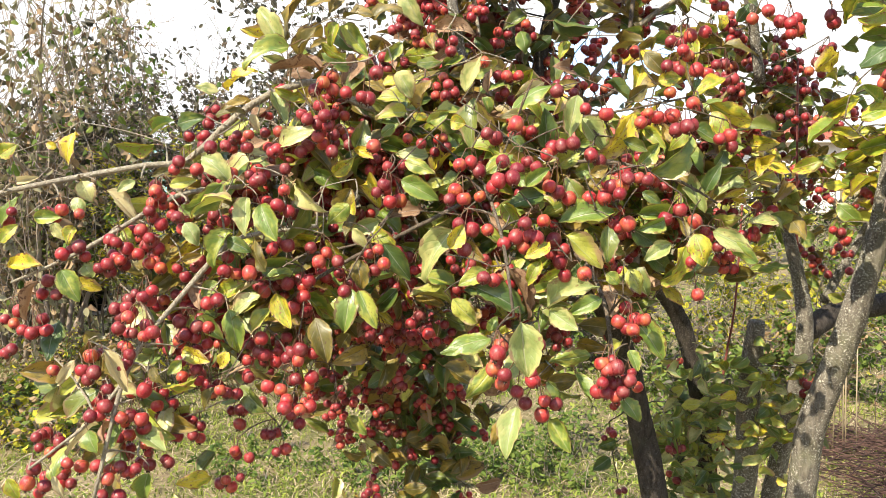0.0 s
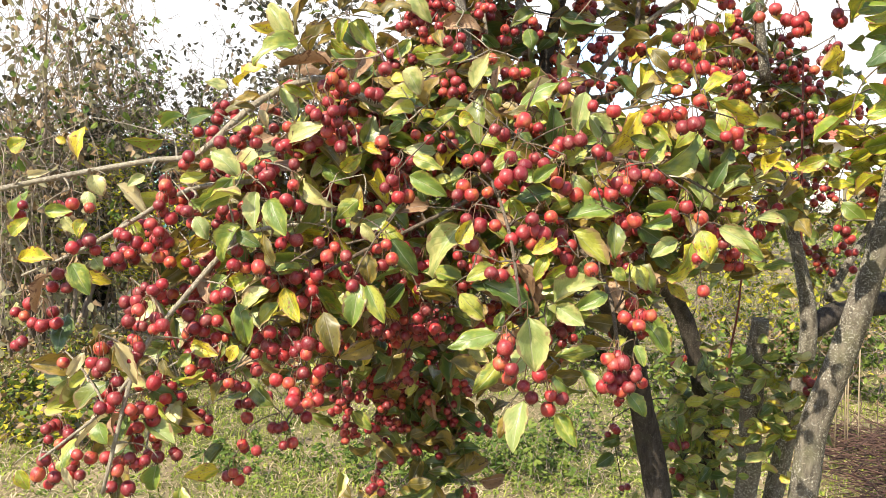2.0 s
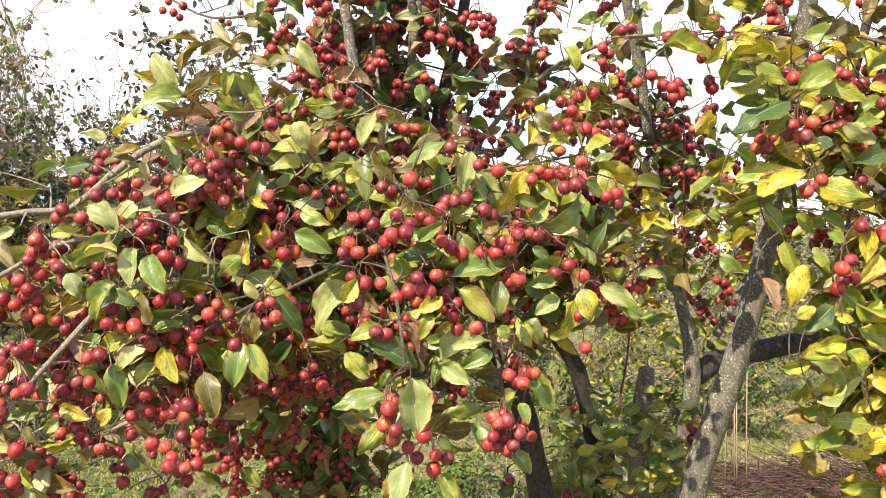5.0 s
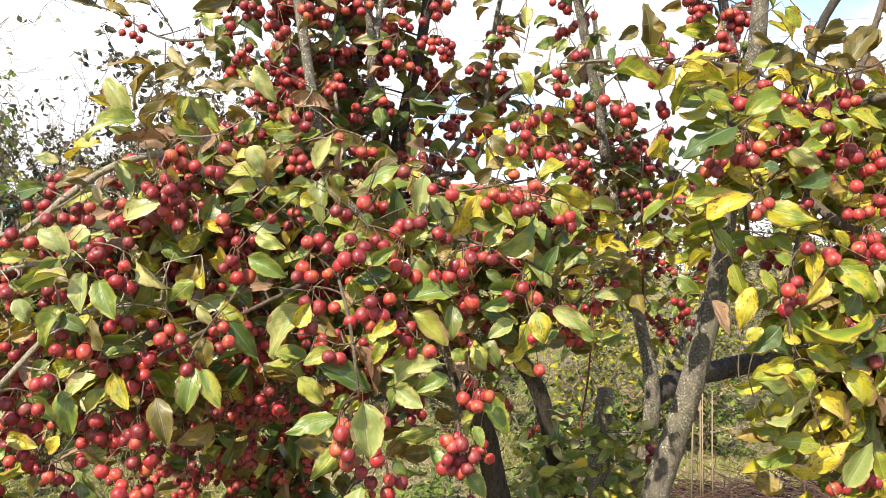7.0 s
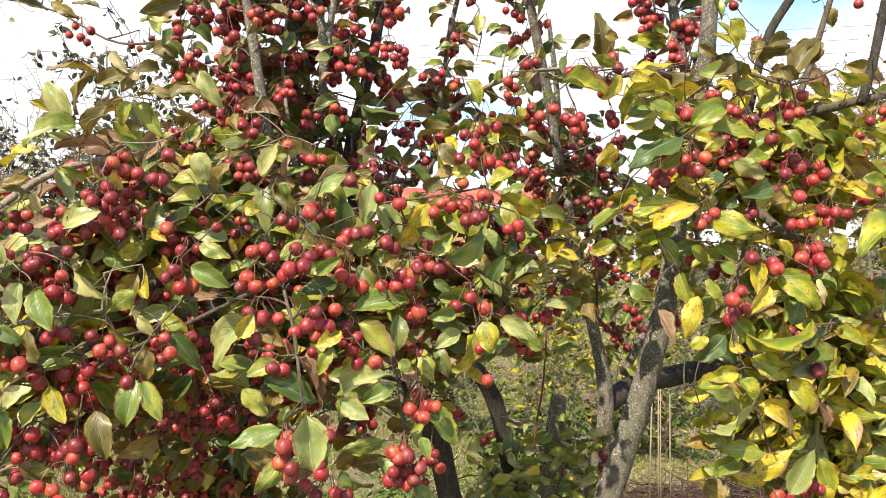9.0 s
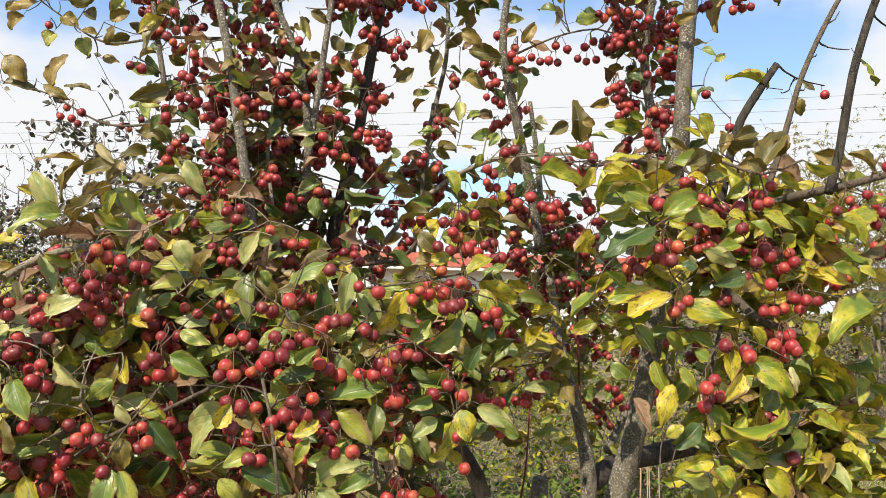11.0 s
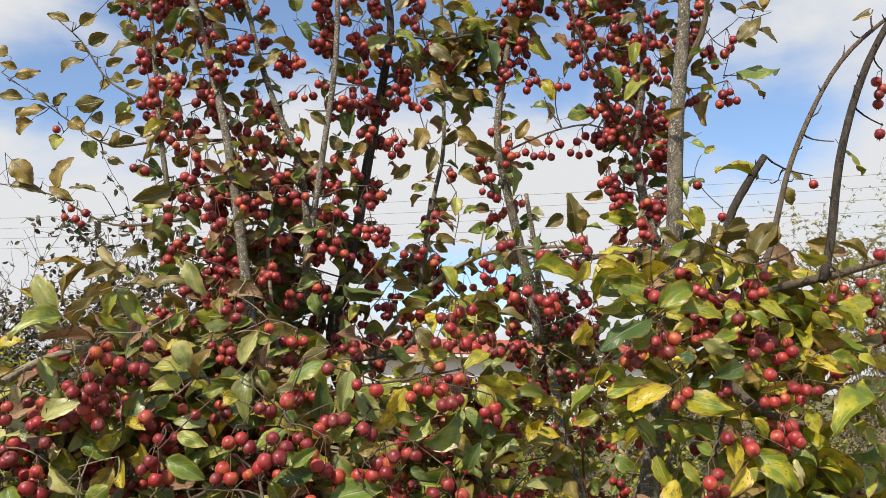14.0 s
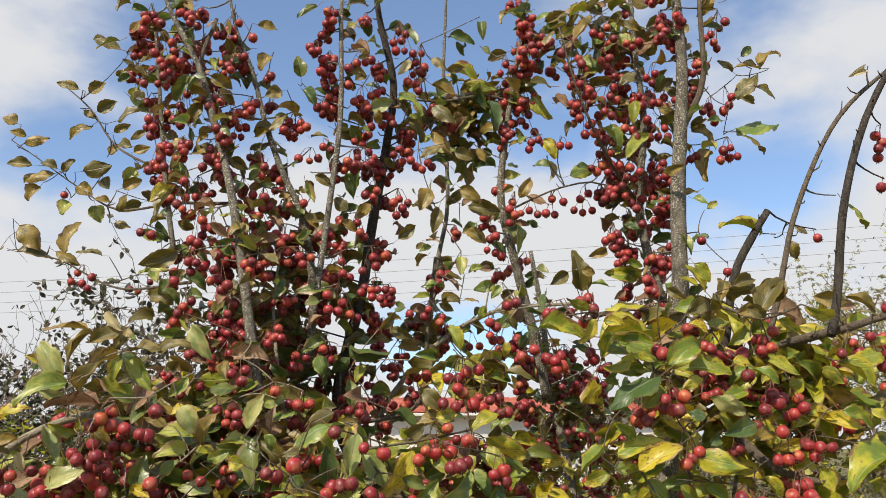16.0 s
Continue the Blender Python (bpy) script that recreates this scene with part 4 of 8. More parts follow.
arch_left = limb(tree_a, "branch", [(0.156, 1.52, 1.496, 15.7), (0.02, 1.46, 1.596, 14.6), (-0.058, 1.42, 1.622, 13.6), (-0.123, 1.4, 1.629, 13.6), (-0.168, 1.38, 1.651, 13.6), (-0.204, 1.37, 1.667, 11.4), (-0.248, 1.36, 1.657, 12.5), (-0.302, 1.35, 1.631, 12.5), (-0.355, 1.34, 1.586, 11.4), (-0.408, 1.33, 1.537, 10.4), (-0.464, 1.31, 1.53, 9.4), (-0.532, 1.3, 1.518, 9.4), (-0.603, 1.28, 1.503, 8.4), (-0.701, 1.25, 1.479, 8.4)])
bough_front = limb(tree_a, "bough", [(0.161, 1.57, 1.496, 10.3), (0.08, 1.45, 1.487, 8.7), (0.001, 1.35, 1.451, 7.1), (-0.071, 1.31, 1.416, 6.4), (-0.16, 1.3, 1.372, 6.4), (-0.249, 1.29, 1.31, 5.5), (-0.304, 1.29, 1.219, 4)])
twig_lip = limb(tree_a, "twig", [(-0.056, 1.37, 1.488, 4.7), (-0.123, 1.29, 1.409, 4), (-0.209, 1.27, 1.393, 4), (-0.258, 1.25, 1.36, 3.2)])
twig_mid = limb(tree_a, "branch", [(-0.192, 1.28, 1.436, 7.2), (-0.297, 1.24, 1.421, 7.2), (-0.329, 1.2, 1.394, 8.1), (-0.361, 1.18, 1.355, 8.1), (-0.387, 1.17, 1.321, 7.2), (-0.426, 1.16, 1.272, 7.2), (-0.451, 1.15, 1.217, 7.2), (-0.465, 1.14, 1.155, 6.3), (-0.489, 1.13, 1.052, 5.4)])
twig_low = limb(tree_a, "branch", [(-0.449, 1.15, 1.221, 5.5), (-0.485, 1.14, 1.173, 5.5), (-0.529, 1.13, 1.137, 4.6), (-0.573, 1.12, 1.104, 3.7)])
twig_upper = limb(tree_a, "branch", [(-0.315, 1.32, 1.497, 7.9), (-0.402, 1.28, 1.484, 7.9), (-0.475, 1.26, 1.441, 7.9), (-0.541, 1.25, 1.401, 6.9), (-0.598, 1.24, 1.373, 4.9), (-0.639, 1.22, 1.354, 4)])
twig_pale = limb(tree_a, "twig", [(0.072, 1.3, 1.498, 7.9), (0.072, 1.15, 1.475, 4.9), (0.083, 1.12, 1.437, 4.9), (0.091, 1.1, 1.393, 4.9), (0.099, 1.08, 1.327, 4)])
twig_drop = limb(tree_a, "twig", [(0.227, 1.5, 1.394, 10.6), (0.239, 1.3, 1.364, 7.9), (0.247, 1.2, 1.308, 6.6), (0.252, 1.18, 1.236, 5.3)])
twig_right = limb(tree_a, "bough", [(0.161, 1.57, 1.496, 7.9), (0.211, 1.4, 1.535, 6.4), (0.278, 1.27, 1.533, 5.5), (0.36, 1.25, 1.507, 4.7), (0.414, 1.23, 1.473, 3.2)])
twig_top = limb(tree_a, "twig", [(0.082, 1.51, 1.573, 7.1), (0.205, 1.37, 1.604, 4.7), (0.307, 1.29, 1.62, 4), (0.388, 1.27, 1.636, 3.2)])
back_low = limb(tree_a, "bough", [(0.341, 1.73, 1.245, 11.1), (0.23, 1.85, 1.252, 9.5), (0.095, 2, 1.259, 7.9), (-0.059, 2.07, 1.163, 7.1), (-0.133, 2.1, 0.98, 5.5), (-0.119, 2.1, 0.739, 3.2)])
back_left = limb(tree_a, "bough", [(0.23, 1.85, 1.252, 7.9), (0.026, 2, 1.287, 7.1), (-0.201, 2.05, 1.166, 6.4), (-0.316, 2.05, 0.993, 4.7), (-0.426, 1.95, 0.85, 3.2)])
trunk_a = limb(tree_b, "trunk", [(0.716, 1.599, 0.844, 56.1), (0.724, 1.583, 1.011, 54.6), (0.752, 1.574, 1.107, 53.1), (0.785, 1.566, 1.223, 50.2), (0.825, 1.560, 1.385, 46.3), (0.847, 1.563, 1.477, 42.6), (0.875, 1.566, 1.685, 38.0), (0.897, 1.534, 1.904, 37.1), (0.896, 1.516, 1.955, 34.6), (0.904, 1.506, 2.151, 32.3), (0.926, 1.487, 2.406, 25.7), (0.916, 1.469, 2.615, 20.7)], (0.60, 1.66))
fork_a = limb(tree_b, "twig", [(0.920, 1.497, 2.277, 15.8), (0.964, 1.469, 2.387, 13.3), (0.964, 1.451, 2.581, 9.8)])
companion = limb(tree_b, "stem", [(0.922, 1.597, 1.799, 22.1), (0.879, 1.616, 2.002, 20.8), (0.866, 1.625, 2.148, 18.4), (0.889, 1.616, 2.338, 16.0), (0.871, 1.597, 2.511, 12.3), (0.869, 1.597, 2.688, 9.9)])
twig_top_b = limb(tree_b, "twig", [(0.862, 1.624, 2.147, 8.5), (0.790, 1.577, 2.207, 7.5), (0.729, 1.530, 2.278, 6.6), (0.680, 1.502, 2.379, 5.6), (0.646, 1.483, 2.487, 3.8)])
trunk_b = limb(tree_b, "trunk", [(0.799, 1.92, 0.795, 44.8), (0.817, 1.9, 0.94, 43.2), (0.836, 1.88, 1.083, 40), (0.832, 1.87, 1.208, 36), (0.802, 1.88, 1.357, 27.2), (0.784, 1.92, 1.464, 25.6), (0.785, 2, 1.605, 23.2), (0.786, 2.05, 1.724, 20.8), (0.786, 2.1, 1.849, 18.4), (0.778, 2.12, 2.003, 15.2), (0.75, 2.1, 2.147, 12)], (0.70, 1.98))
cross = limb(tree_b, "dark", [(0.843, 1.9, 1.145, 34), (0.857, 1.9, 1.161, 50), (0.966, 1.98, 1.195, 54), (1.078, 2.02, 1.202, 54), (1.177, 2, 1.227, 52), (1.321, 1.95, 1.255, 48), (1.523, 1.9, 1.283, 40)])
spur_b = limb(tree_b, "stem", [(0.927, 1.98, 1.217, 22.4), (0.97, 2, 1.28, 21.1), (1.026, 2, 1.382, 18.5), (1.07, 2, 1.507, 15.8)])
stump = limb(tree_b, "stump", [(0.663, 1.748, 0.863, 48.1), (0.655, 1.720, 1.073, 45.1), (0.656, 1.692, 1.215, 34.6)], (0.62, 1.92))
bough_r1 = limb(tree_b, "bough", [(0.885, 1.57, 1.69, 24), (0.895, 1.43, 1.662, 20), (0.873, 1.3, 1.611, 18.5), (0.866, 1.18, 1.565, 13.2), (0.9, 1.12, 1.548, 9.2)])
bough_r2 = limb(tree_b, "bough", [(0.9, 1.535, 1.87, 17), (0.83, 1.5, 1.872, 14), (0.738, 1.4, 1.862, 11.9), (0.644, 1.3, 1.835, 9.2), (0.578, 1.25, 1.811, 6.6)])
bough_r3 = limb(tree_b, "bough", [(0.905, 1.35, 1.614, 7.9), (0.79, 1.21, 1.492, 5.5), (0.768, 1.17, 1.389, 4.7), (0.795, 1.15, 1.287, 4), (0.822, 1.13, 1.18, 3.2)])
bough_r4 = limb(tree_b, "bough", [(0.905, 1.54, 1.9, 9.5), (0.88, 1.45, 1.85, 7.9), (0.878, 1.35, 1.859, 6.4), (0.895, 1.23, 1.816, 4.7), (0.931, 1.17, 1.832, 3.2)])
bough_r5 = limb(tree_b, "bough", [(0.92, 1.5, 1.662, 13.2), (0.768, 1.3, 1.719, 9.2), (0.675, 1.2, 1.722, 6.6)])
bough_r6 = limb(tree_b, "bough", [(0.885, 1.57, 1.7, 9.5), (0.83, 1.42, 1.548, 7.1), (0.716, 1.25, 1.453, 4.7)])
bough_far = limb(tree_b, "bough", [(0.943, 1.536, 1.745, 23.2), (0.983, 1.404, 1.776, 19.5), (0.988, 1.248, 1.786, 16.6), (1.044, 1.216, 1.800, 14.5), (1.137, 1.202, 1.827, 11.5)])
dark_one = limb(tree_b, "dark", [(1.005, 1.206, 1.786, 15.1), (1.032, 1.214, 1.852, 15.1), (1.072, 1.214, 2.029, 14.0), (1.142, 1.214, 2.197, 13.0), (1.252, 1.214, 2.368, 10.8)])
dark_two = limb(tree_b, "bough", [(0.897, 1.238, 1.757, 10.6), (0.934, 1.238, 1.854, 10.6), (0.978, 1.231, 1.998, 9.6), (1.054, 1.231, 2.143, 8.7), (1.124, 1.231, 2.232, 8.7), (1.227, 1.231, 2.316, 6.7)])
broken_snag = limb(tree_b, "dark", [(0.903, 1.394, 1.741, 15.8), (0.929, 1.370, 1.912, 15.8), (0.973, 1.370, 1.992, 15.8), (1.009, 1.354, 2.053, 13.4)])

# on stem_dark
cluster(stem_dark, (0.279, 1.778, 1.77), (-11, 3, -23), (0, 3, -25), (18, 17, -20))
cluster(stem_dark, (0.305, 1.761, 1.803), (-4, -4, -20), (16, 16, -14))
cluster(stem_dark, (0.565, 1.933, 1.102), (-7, 2, -33), (0, -15, -19), (-18, -3, -39))
cluster(stem_dark, (0.418, 2.005, 0.91), (-9, 10, -44), (8, -12, -27), (5, 9, -25))
cluster(stem_dark, (0.449, 2.029, 0.743), (-1, -10, -17), (20, 19, -25))
cluster(stem_dark, (0.703, 1.975, 0.894), (-2, 3, -30), (-19, -17, -17), (6, 5, -41))
leaf(stem_dark, (0.439, 2.022, 0.857), (-46, -7, -13), 37, -5, deep)
leaf(stem_dark, (0.46, 1.989, 0.867), (44, -5, -44), 44, 2, green)
leaf(stem_dark, (0.427, 2.027, 0.811), (-46, -6, -29), 37, 11, deep)
cluster(stem_dark, (0.267, 1.676, 2.344), (-8, -19, -38), (-14, -17, -57), (20, 10, -20))
cluster(stem_dark, (0.319, 1.665, 2.168), (-11, -18, -40), (3, -7, -27), (9, -12, -50), (24, 9, -30), (-4, -12, -66), (17, 3, -58))
cluster(stem_dark, (0.321, 1.644, 2.565), (0, 18, -17), (-13, 10, -51), (5, 2, -49), (14, 0, -33), (-8, 5, -74), (10, -8, -79), (28, -17, -89))
cluster(stem_dark, (0.351, 1.636, 2.479), (-5, 16, -19), (28, 19, -21), (7, 12, -68), (12, 3, -88), (-13, 2, -68))
cluster(stem_dark, (0.331, 1.667, 2.286), (-19, 13, -35), (-9, -8, -29), (13, 13, -26), (1, 18, -48))
leaf(stem_dark, (0.344, 1.621, 2.458), (-29, 2, -40), 22, -8, tan)
leaf(stem_dark, (0.318, 1.643, 2.046), (38, 1, 31), 28, -4, olive)

# on stem_one
cluster(stem_one, (-0.098, 1.57, 1.989), (-4, 6, -20), (12, -14, -27), (24, 5, -29), (-1, 15, -38), (-29, 1, -61))
cluster(stem_one, (-0.042, 1.564, 1.973), (-10, -17, -26), (-17, 10, -42), (-3, 4, -39), (5, -8, -63), (17, -19, -55))
cluster(stem_one, (-0.104, 1.572, 1.91), (-4, 9, -30), (9, 15, -17), (-13, 9, -42), (6, 17, -40))
cluster(stem_one, (-0.013, 1.544, 1.896), (-9, -2, -34), (1, 17, -12))
cluster(stem_one, (-0.091, 1.573, 1.808), (12, -15, -18), (1, -11, -22))
cluster(stem_one, (-0.016, 1.578, 1.825), (-1, 5, -34), (12, -8, -22), (2, 0, -59), (10, -5, -67), (-17, -6, -89), (-2, 3, -98), (7, 3, -80))
cluster(stem_one, (-0.079, 1.574, 1.743), (-18, 17, -15), (11, 14, -14))
cluster(stem_one, (-0.021, 1.579, 1.731), (18, -13, -23), (-5, 14, -44), (-20, 19, -49))
cluster(stem_one, (0.041, 1.639, 1.843), (8, -1, -21), (-1, -11, -46), (-14, -4, -56))
cluster(stem_one, (0.051, 1.622, 1.846), (-27, 6, -21), (-6, -5, -30), (31, 13, -26))
leaf(stem_one, (-0.013, 1.621, 1.976), (47, -13, -30), 28, 19, olive)
leaf(stem_one, (0.032, 1.605, 1.854), (-34, 0, -13), 21, -8, olive)
cluster(stem_one, (-0.218, 1.64, 2.527), (-14, -10, -42), (20, -6, -21))
cluster(stem_one, (-0.194, 1.633, 2.486), (-14, 10, -45), (0, 4, -66), (18, -2, -68), (21, -1, -24))
cluster(stem_one, (-0.147, 1.657, 2.513), (-12, -19, -37), (0, 14, -22), (12, -1, -39))
cluster(stem_one, (-0.186, 1.641, 2.434), (-26, 10, -28), (-1, -6, -28), (3, -19, -56), (11, -3, -38), (-10, -2, -66), (8, -5, -72))
cluster(stem_one, (-0.222, 1.626, 2.379), (2, -10, -23))
cluster(stem_one, (-0.124, 1.628, 2.173), (-4, 5, -22), (-14, -9, -75), (-2, -12, -87), (2, 4, -97), (14, -1, -95))
cluster(stem_one, (-0.097, 1.638, 2.093), (11, -19, -28), (16, -10, -39), (9, 13, -51), (-9, -15, -69), (4, -17, -75), (-6, 14, -82))
cluster(stem_one, (-0.04, 1.642, 2.063), (-24, 3, -37), (-2, 9, -41), (10, -7, -30), (20, 11, -19), (-15, -20, -66), (4, 14, -60), (20, -8, -50))

# on side_one
cluster(side_one, (-0.146, 1.666, 2.384), (8, -8, -28), (-7, 13, -46), (1, -2, -65), (29, -17, -69), (-14, -9, -88), (0, -18, -103), (14, -3, -83))
cluster(side_one, (-0.071, 1.675, 2.417), (-32, 6, -41), (-13, -14, -42), (-2, -10, -30), (5, -12, -49), (17, -5, -49), (-11, 6, -53), (13, -19, -70))
cluster(side_one, (-0.081, 1.635, 2.247), (3, -6, -26), (-4, -12, -41), (-12, -9, -65), (7, 1, -42))
cluster(side_one, (-0.041, 1.644, 2.337), (-7, -7, -41), (5, -11, -44), (15, 0, -23))
cluster(side_one, (-0.106, 1.662, 2.174), (10, 15, -18), (19, -3, -46), (32, -2, -38), (-2, 10, -43), (-22, 4, -48), (9, -2, -69))
cluster(side_one, (-0.01, 1.656, 2.158), (-10, 13, -39), (8, 11, -32), (20, -12, -26), (12, 10, -51), (-9, 18, -68), (5, -11, -84))
leaf(side_one, (-0.134, 1.672, 2.259), (-52, 3, -32), 31, 20, olive)
leaf(side_one, (-0.042, 1.675, 2.221), (39, -4, -26), 30, -11, olive)
leaf(side_one, (-0.113, 1.679, 2.244), (51, -9, -14), 33, -7, olive)
leaf(side_one, (-0.123, 1.633, 2.289), (23, -11, 37), 30, -3, olive)

# on stem_back
cluster(stem_back, (-0.211, 1.649, 2.314), (0, 6, -21), (-5, 13, -38), (11, -4, -44), (6, 4, -60))
cluster(stem_back, (-0.188, 1.636, 2.222), (-3, 5, -34), (-9, -18, -55), (4, 1, -43), (8, 0, -23), (19, -13, -45))
cluster(stem_back, (-0.204, 1.658, 2.064), (13, 10, -20), (-6, -5, -19))
leaf(stem_back, (-0.134, 1.64, 2.006), (-75, 1, -32), 41, -35, olive)
leaf(stem_back, (-0.153, 1.669, 2.152), (-51, -16, -39), 33, 13, yellow)
leaf(stem_back, (-0.15, 1.653, 2.139), (-36, -18, -74), 42, 54, olive)

# on stem_two
cluster(stem_two, (0.118, 1.61, 1.813), (-10, -19, -25), (-15, -15, -46), (-4, -1, -44), (11, 8, -25))
leaf(stem_two, (0.165, 1.626, 1.83), (-48, -12, -33), 32, 11, deep)
leaf(stem_two, (0.153, 1.609, 1.793), (12, -5, -45), 38, 11, green)
leaf(stem_two, (0.077, 1.627, 1.754), (-35, -3, -5), 24, -1, olive)
cluster(stem_two, (-0.031, 1.656, 2.31), (5, 4, -23), (-5, -8, -47), (9, 19, -38), (18, 18, -16))
cluster(stem_two, (-0.038, 1.628, 2.463), (-15, -6, -52), (-8, -16, -65), (-6, 15, -31), (5, 16, -19), (18, 11, -18))
cluster(stem_two, (-0.047, 1.658, 2.56), (-25, 2, -57), (-14, 7, -40), (-5, 6, -42), (-38, 14, -52), (9, 14, -17), (42, -8, -63))
cluster(stem_two, (0.034, 1.632, 2.419), (-4, 4, -27), (4, -6, -22))
cluster(stem_two, (0.092, 1.672, 2.339), (-23, 7, -44), (-12, 1, -25), (1, 8, -35), (13, -12, -33), (1, 12, -49))
cluster(stem_two, (0.033, 1.631, 2.146), (-21, 19, -56), (-3, -15, -52), (10, 11, -38), (-9, 17, -58), (2, -9, -26))
cluster(stem_two, (0.026, 1.667, 2.1), (-15, 11, -26), (15, 0, -28), (23, -1, -23), (-7, -15, -51))
cluster(stem_two, (0.075, 1.659, 2.076), (-15, -8, -26), (-3, -18, -49), (5, -16, -37), (9, -10, -65))
cluster(stem_two, (0.057, 1.68, 2.044), (4, 16, -38), (-9, 10, -21), (-19, -15, -52), (16, -5, -45))
cluster(stem_two, (0.108, 1.677, 2.067), (-7, 20, -28), (-1, 13, -15))
cluster(stem_two, (0.104, 1.663, 2.142), (-18, 17, -20), (12, -3, -19))
cluster(stem_two, (0.026, 1.622, 2.205), (7, -19, -25), (2, -9, -40))
cluster(stem_two, (0.107, 1.655, 2.314), (-2, -10, -30), (10, -16, -25))
cluster(stem_two, (0.129, 1.675, 2.256), (-27, -9, -30), (-3, 0, -31), (16, 19, -17))
leaf(stem_two, (-0.025, 1.656, 2.458), (-46, 1, -13), 24, 37, olive)
leaf(stem_two, (0.004, 1.648, 2.528), (44, 3, -8), 30, 17, olive)
leaf(stem_two, (0.035, 1.648, 2.455), (-23, -3, -37), 36, 19, olive)
leaf(stem_two, (0.063, 1.622, 2.362), (-36, -7, -15), 33, -12, olive)
leaf(stem_two, (0.133, 1.654, 2.051), (74, 2, 19), 38, 20, olive)
leaf(stem_two, (0.04, 1.632, 2.274), (36, 2, 44), 29, 39, olive)

# on stem_pale
leaf(stem_pale, (-0.062, 1.327, 1.808), (33, 7, -59), 34, -16, pale)
cluster(stem_pale, (0.012, 1.424, 1.764), (-13, -10, -28), (9, 2, -21), (5, -16, -41))
cluster(stem_pale, (0.07, 1.423, 1.724), (-5, 15, -20), (4, -13, -18))
cluster(stem_pale, (0.014, 1.395, 1.695), (-9, 6, -16), (-1, -2, -29))
cluster(stem_pale, (0.122, 1.432, 1.709), (-9, -10, -25), (-23, 4, -22), (1, 18, -27), (12, 2, -23))
cluster(stem_pale, (0.111, 1.448, 1.681), (-1, -11, -23), (15, 17, -34), (-7, 14, -28))
leaf(stem_pale, (0.076, 1.252, 1.674), (-4, 3, -38), 14, 41, brown)

# on stem_three
cluster(stem_three, (0.09, 1.613, 2.014), (-47, -8, -26), (-31, -9, -33), (-3, 20, -29), (20, -3, -21), (43, -15, -25), (27, -20, -41))
cluster(stem_three, (0.195, 1.633, 2.012), (-31, 3, -47), (4, -18, -51), (2, -2, -22), (-13, 6, -58), (20, 2, -54))
cluster(stem_three, (0.258, 1.628, 2.025), (12, 15, -40), (3, -18, -29), (-17, 5, -53), (32, 10, -17))
cluster(stem_three, (0.075, 1.609, 1.927), (-66, -3, -28), (-15, -19, -34), (12, -11, -31), (27, -9, -27), (4, 4, -48), (4, 12, -18))
cluster(stem_three, (0.189, 1.603, 1.937), (-20, -19, -57), (0, -7, -58), (11, 19, -35), (25, 2, -62), (40, 15, -67), (-22, -15, -26))
cluster(stem_three, (0.269, 1.631, 1.959), (-30, 9, -32), (-22, 14, -20), (-10, 1, -28), (3, -5, -28), (8, -16, -48), (-9, -7, -44), (20, 1, -26))
cluster(stem_three, (0.166, 1.607, 1.821), (-5, -16, -19), (11, 20, -35))
leaf(stem_three, (0.175, 1.625, 1.931), (-74, -7, -8), 37, 20, deep)
leaf(stem_three, (0.211, 1.573, 1.806), (79, -19, -17), 42, -59, deep)
leaf(stem_three, (0.15, 1.581, 1.898), (-29, -3, -8), 24, 18, deep)
cluster(stem_three, (0.149, 1.641, 2.52), (-11, 4, -26), (12, 18, -10))
cluster(stem_three, (0.148, 1.624, 2.442), (-5, -17, -35), (14, 17, -10))
cluster(stem_three, (0.142, 1.658, 2.364), (-2, 13, -14))
cluster(stem_three, (0.236, 1.62, 2.473), (-32, -7, -51), (-13, 5, -32), (5, -4, -33), (19, 10, -19))
cluster(stem_three, (0.202, 1.638, 2.413), (3, -10, -24))
cluster(stem_three, (0.239, 1.663, 2.407), (-19, -14, -47), (-6, -6, -36), (8, 3, -44), (19, -5, -27))
cluster(stem_three, (0.245, 1.656, 2.305), (-24, -12, -41), (-4, 4, -40), (3, 14, -19), (-16, 6, -59), (8, -6, -62))
cluster(stem_three, (0.242, 1.634, 2.248), (23, 17, -17), (-32, 15, -40), (-21, -4, -55), (4, 10, -40), (17, 12, -29))
cluster(stem_three, (0.265, 1.643, 2.177), (-19, -5, -36), (-2, -12, -43), (4, -20, -31), (1, 9, -47))
cluster(stem_three, (0.23, 1.653, 2.106), (-11, 14, -27), (0, -3, -25), (7, 0, -45), (16, 7, -53))
cluster(stem_three, (0.156, 1.625, 2.259), (-3, -13, -24), (16, 9, -21))
leaf(stem_three, (0.102, 1.658, 2.415), (-8, -11, 47), 33, 3, deep)
leaf(stem_three, (0.106, 1.636, 2.375), (32, -8, -42), 28, 12, deep)
leaf(stem_three, (0.21, 1.67, 2.43), (10, 0, 33), 28, 19, deep)
leaf(stem_three, (0.245, 1.636, 2.417), (-25, -2, -13), 25, 25, olive)
leaf(stem_three, (0.207, 1.636, 2.105), (-31, 0, 24), 33, 3, olive)
leaf(stem_three, (0.233, 1.674, 2.214), (-18, -10, -78), 41, 35, green)
leaf(stem_three, (0.198, 1.654, 2.088), (31, -1, -28), 22, 2, olive)
leaf(stem_three, (0.138, 1.641, 2.181), (39, 0, -25), 23, -5, olive)

